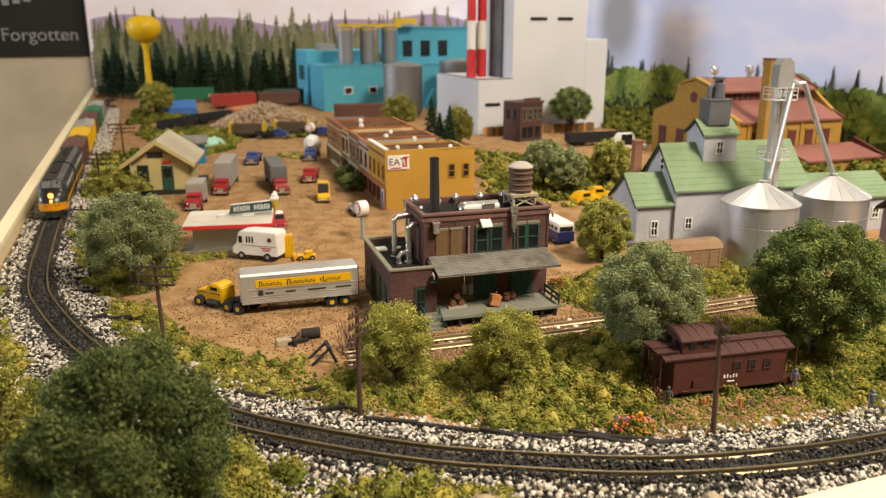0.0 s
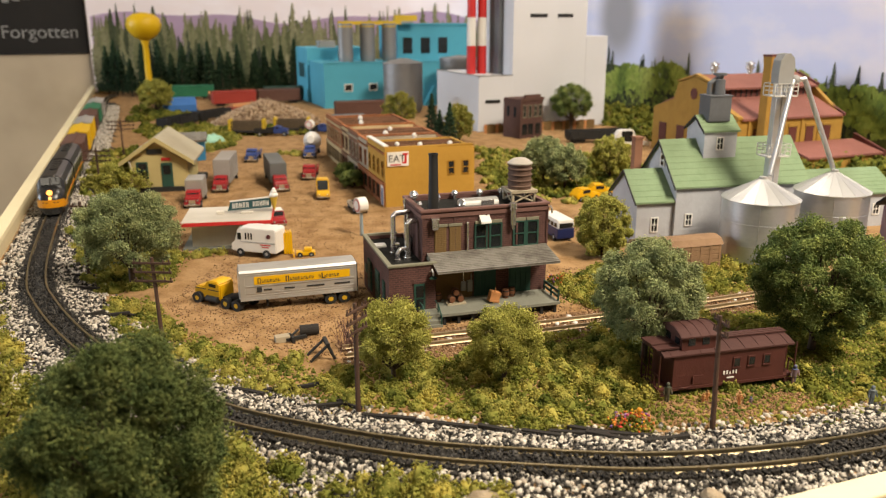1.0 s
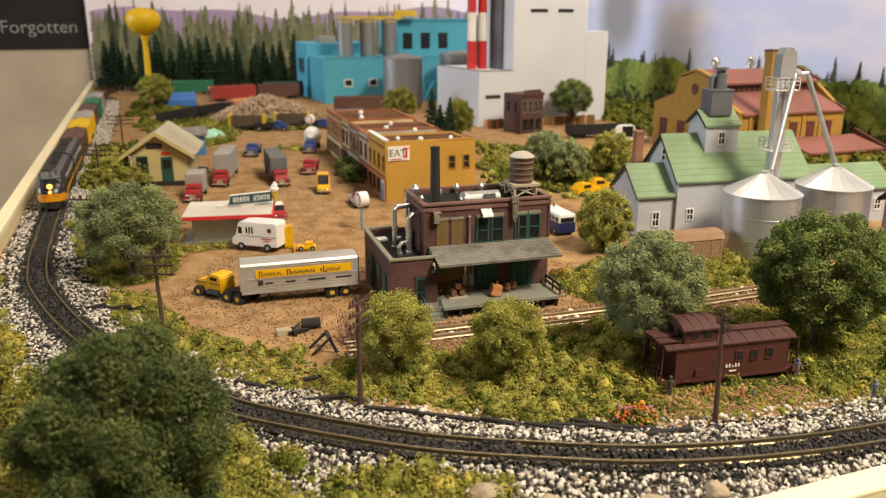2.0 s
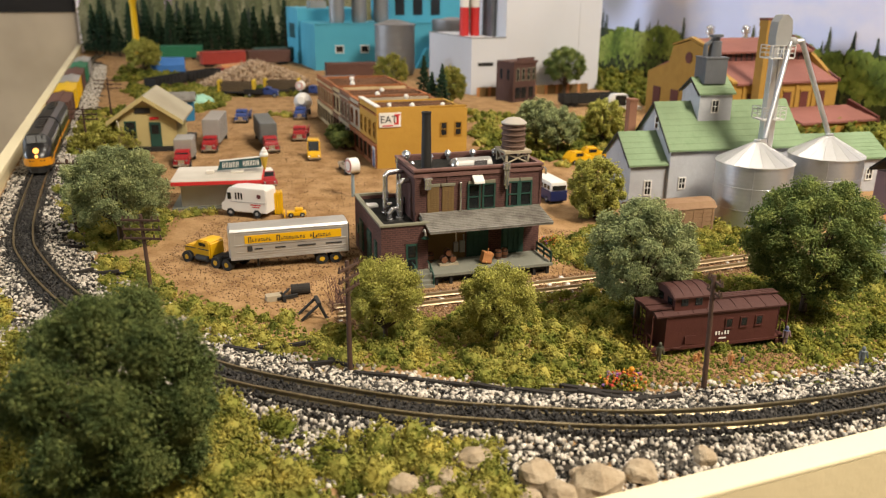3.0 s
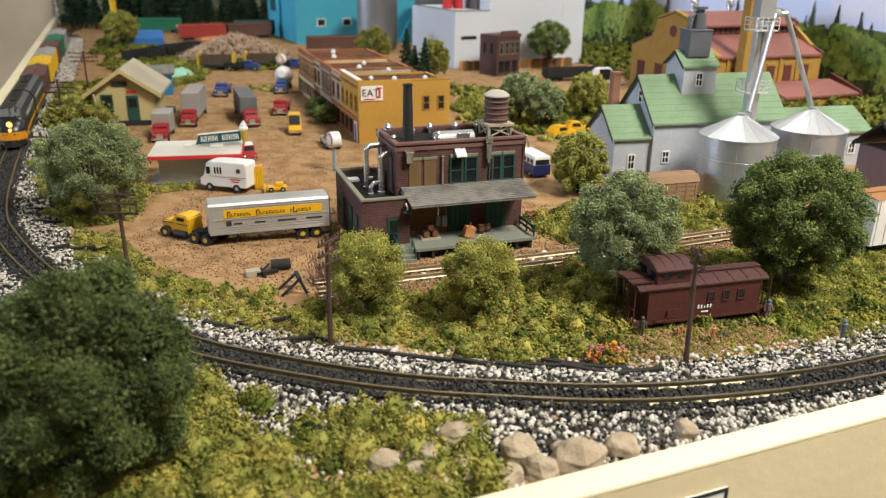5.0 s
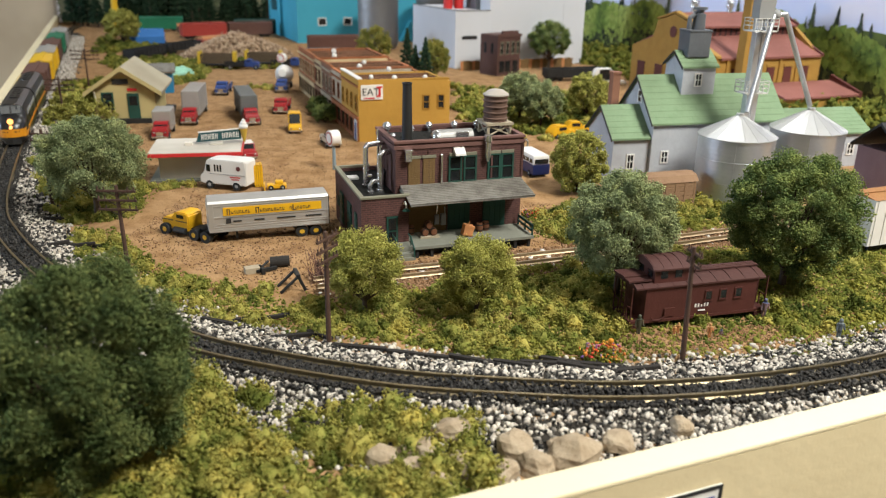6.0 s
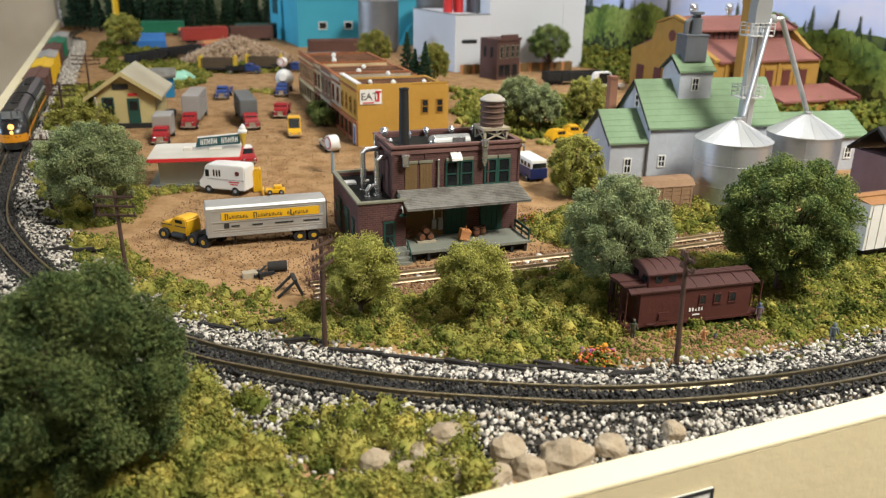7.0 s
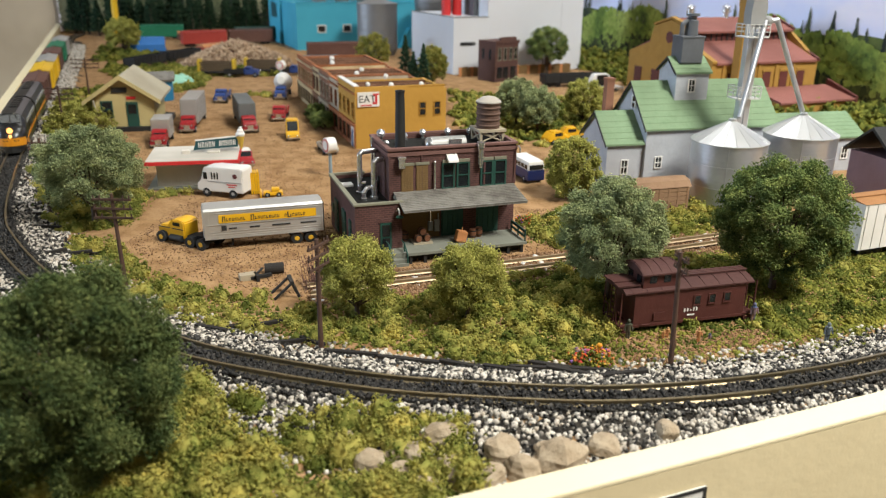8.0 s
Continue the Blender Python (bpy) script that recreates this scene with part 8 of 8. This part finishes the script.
# ---- scatter: turf in clumps, dirt grains ----
ZONES = dict(
    left=[(-181, 399), (-163, 412), (-126, 363), (-91, 332), (-67, 329), (-43, 300), (-18, 276), (-51, 286), (-86, 296), (-114, 318), (-154, 352)],
    mid=[(-56, 308), (-26, 323), (4, 329), (48, 352), (74, 363), (93, 348), (86, 295), (65, 267), (37, 262), (21, 268), (-5, 276), (-33, 286)],
    cab=[(70, 363), (137, 384), (190, 395), (260, 400), (250, 330), (186, 290), (150, 288), (145, 300), (85, 292), (66, 268)],
    depot=[(66, 440), (98, 472), (138, 480), (185, 470), (215, 470), (190, 425), (121, 403), (84, 392), (66, 404)],
    front=[(-130, 110), (-96, 242), (-72, 242), (-40, 228), (-18, 223), (17, 224), (24, 214), (22, 180), (0, 165)],
    corner=[(-145, 120), (-250, 420), (-225, 380), (-190, 330), (-140, 268), (-110, 250)],
    shop=[(35, 660), (40, 930), (110, 900), (205, 850), (190, 700), (110, 640)],
    nook=[(-140, 120), (-130, 250), (-62, 236), (-55, 160), (-80, 130)],
    path=[(80, 262), (72, 290), (150, 300), (200, 296), (176, 270), (140, 262)],
    tree=[(-268, 548), (-165, 492), (-160, 428), (-196, 416)],
    far_left=[(-300, 640), (-390, 900), (-360, 930), (-300, 800), (-280, 680)],
    yard=[(-300, 1030), (-330, 1100), (-230, 1120), (-160, 1070), (-190, 1050)],
    rim=[plan(690, 300), plan(690, 1500), plan(835, 1560), plan(838, 300)],
    back_left=[(-520, 1330), (-430, 1080), (-380, 1060), (-400, 1250), (-440, 1400), (-560, 1520)],
    side=[(-330, 900), (-420, 1120), (-300, 1150), (-250, 960), (-290, 870)],
    street=[(-190, 880), (-150, 880), (-150, 900), (-190, 910)],
    stand=[(-190, 480), (-172, 480), (-140, 492), (-145, 500), (-190, 500)],
)


def fill(poly, n, g):
    p = np.array(poly, float)
    lo, hi = p.min(0), p.max(0)
    q = g.uniform(lo, hi, (n * 3, 2))
    return q[inside(poly, q[:, 0], q[:, 1])][:n]


def turf(name, zones, per_mm2, clump_r, bit, material, label, seed, lift=0.8):
    g = np.random.default_rng(seed)
    pts, siz, cores = [], [], []
    for z in zones:
        p = np.array(ZONES[z], float)
        area = 0.5 * abs(np.dot(p[:, 0], np.roll(p[:, 1], 1)) - np.dot(p[:, 1], np.roll(p[:, 0], 1)))
        c = fill(ZONES[z], int(area * per_mm2), g)
        c = c[(off_line(main_line, c[:, 0], c[:, 1]) > 14) & on_table(c, 4)]
        c = c[off_line(siding_line, c[:, 0], c[:, 1]) > 7.5]
        for x, y in c:
            r = clump_r[0] + (clump_r[1] - clump_r[0]) * g.random() ** 1.7
            n = int(1.7 * (r / bit) ** 2) + 8
            d = g.normal(size=(n, 3))
            d /= np.linalg.norm(d, axis=1)[:, None]
            d[:, 2] = np.abs(d[:, 2]) * lift
            knob = 1 + 0.22 * np.sin(d[:, 0] * 5 + x) * np.sin(d[:, 1] * 5 + y)
            q = d * (r * knob * g.uniform(0.55, 1.06, n) ** 0.5)[:, None]
            q[:, 0] += x
            q[:, 1] += y
            cores.append((x, y, 0.1 * r, r * 0.86))
            pts.append(q)
            siz.append(g.uniform(0.5, 1.2, n) * bit)
    pts, siz = np.concatenate(pts), np.concatenate(siz)
    pts[:, 2] += height(pts[:, 0], pts[:, 1])
    ok = on_table(pts[:, :2], 1.0)
    ob = scatter_mesh(name, pts[ok], siz[ok], material, 0.45, ico=False, seed=seed, thin=0.25)
    cores = np.array(cores)
    cores = cores[on_table(cores[:, :2], 1.0)]
    cores[:, 2] += height(cores[:, 0], cores[:, 1])
    core = scatter_mesh("foam_core", cores[:, :3], cores[:, 3], material, 0.22, seed=seed + 40, thin=0.75, flat=lift)
    core.parent = ob
    tagged(core, kind="stuff")
    return tagged(ob, label, "ground cover", kind="stuff")


turf("turf_clumps", ["left", "mid", "depot", "stand", "tree", "corner"], 0.030, (1.3, 5.6), 0.48, M_TURF, "yellow-green foam turf clumps", 501, lift=1.15)
turf("turf_clumps", ["front", "nook"], 0.022, (2.0, 8.0), 0.48, M_TURF, "yellow-green foam turf clumps in the foreground", 502, lift=1.2)
turf("dark_turf", ["left", "mid", "cab", "depot", "front", "corner", "tree"], 0.012, (1.2, 4.4), 0.5, M_TURFDK, "dark green foam turf clumps", 503, lift=1.1)
turf("turf_clumps", ["cab"], 0.009, (1.2, 4.4), 0.5, M_TURF, "yellow-green foam turf clumps around the caboose", 504, lift=1.1)
turf("far_turf", ["shop", "far_left", "yard", "street", "side"], 0.005, (3, 7), 1.8, M_TURF, "yellow-green turf in the far yards", 505)
turf("far_dark_turf", ["shop", "far_left", "yard", "back_left", "side"], 0.004, (4, 9), 2.0, M_TURFDK, "dark green turf in the far yards", 506)

def lawn(zones, per_mm2, material, label, seed):
    """Fine turf strewn over whole zones."""
    g = np.random.default_rng(seed)
    pts = []
    for z in zones:
        p = np.array(ZONES[z], float)
        area = 0.5 * abs(np.dot(p[:, 0], np.roll(p[:, 1], 1)) - np.dot(p[:, 1], np.roll(p[:, 0], 1)))
        pts.append(fill(ZONES[z], int(area * per_mm2), g) + g.normal(size=(1, 2)))
    p = np.concatenate(pts) + 0
    p = p + g.normal(size=p.shape) * 2.5
    keep = (off_line(main_line, p[:, 0], p[:, 1]) > 15) & (off_line(siding_line, p[:, 0], p[:, 1]) > 8) & on_table(p, 1.5)
    p = p[keep & (wave(p[:, 0], p[:, 1], 30, 2.0) > -0.97)]
    s = g.uniform(0.35, 0.95, len(p))
    return tagged(scatter_mesh("fine_turf", drop(p, s, 0.3), s, material, 0.45, ico=False, seed=seed, thin=0.4), label, "ground cover", kind="stuff")


turf("rim_turf", ["rim"], 0.0022, (7, 14), 3.0, M_TURFDK, "dark green bushes along the foot of the backdrop", 507, lift=1.3)
lawn(["left", "mid", "cab", "depot", "front", "nook", "corner", "tree"], 0.7, M_TURFDK, "fine dark green turf over the verges", 531)
lawn(["left", "mid", "cab", "depot", "front", "corner", "tree"], 0.12, M_TURF, "fine yellow-green turf over the verges", 532)

lawn(["path", "cab"], 0.45, M_TURFDK, "sparse green turf on the footpath", 533)

# grains of dirt over the lots, thicker near the siding
g = np.random.default_rng(520)
lot = [(-150, 400), (-120, 360), (-60, 330), (0, 322), (60, 350), (180, 400), (240, 440), (60, 470), (-20, 470), (-140, 480)]
p = fill(lot, 13000, g)
s = g.uniform(0.22, 0.62, len(p))
tagged(scatter_mesh("dirt_grains", drop(p, s, 0.2), s, M_DIRTBIT, 0.35, ico=False, thin=0.42, seed=521), "loose tan dirt grains on the lot", "dirt", kind="stuff")
p = fill([(-200, 480), (-260, 640), (-300, 900), (-150, 950), (-60, 640), (0, 480)], 9000, g)
s = g.uniform(0.2, 0.55, len(p))
tagged(scatter_mesh("dirt_grains", drop(p, s, 0.1), s, M_DIRTBIT, 0.35, ico=False, thin=0.42, seed=525), "loose tan dirt grains on the street", "dirt", kind="stuff")
p, off = along(siding_line, 0, 16, 16000, g)
s = g.uniform(0.3, 0.85, len(p))
tagged(scatter_mesh("dirt_grains", drop(p, s, 0.3), s, M_DIRTBIT, 0.35, ico=False, thin=0.42, seed=522), "coarse brown ballast along the siding", "dirt", kind="stuff")
p = fill([(88, 262), (80, 285), (150, 296), (180, 285), (150, 262)], 3500, g)
s = g.uniform(0.18, 0.5, len(p))
tagged(scatter_mesh("dirt_grains", drop(p, s, 0.3), s, M_DIRTBIT, 0.35, ico=False, thin=0.42, seed=523), "brown dirt grains of the footpath by the caboose", "dirt", kind="stuff")

# ---- ties under the rails, each its own piece ----
tie_mesh = None
d, nrm = line_frame(main_line)
first_tie = int(np.argmin(np.abs(main_line[:, 1] - 330)))
count = 0
for k in range(first_tie, len(main_line)):
    if count >= 150:
        break
    x, y = main_line[k]
    if tie_mesh is None:
        o = part("tie", Shape().box(-0.9, -8, 0, 0.9, 8, 1.3), M_TIE, main_track)
        tie_mesh = o.data
    else:
        o = new("tie", tie_mesh)
        o.parent = main_track
    o.matrix_basis = pose(x / 1000, y / 1000, 0.0044, 0, 0, math.degrees(math.atan2(d[k, 1], d[k, 0])))
    count += 1
far_ties = Shape()
for k in range(0, first_tie, 2):
    x, y = main_line[k]
    far_ties.box(-0.9, -8, 4.3, 0.9, 8, 5.7, 0, Matrix.Translation((x, y, 0)) @ Matrix.Rotation(math.atan2(d[k, 1], d[k, 0]), 4, "Z"))
tagged(part("far_ties", far_ties, M_TIE, main_track), kind="stuff")

g = np.random.default_rng(560)
p, off = along(siding_line, 0, 12, 260, g)
s = g.uniform(0.6, 1.5, len(p))
tagged(scatter_mesh("pale_debris", drop(p, s, 0.4), s, M_WHITE, 0.4, flat=0.5, seed=561, thin=0.3), "pale chips of debris along the siding", "debris", kind="stuff")
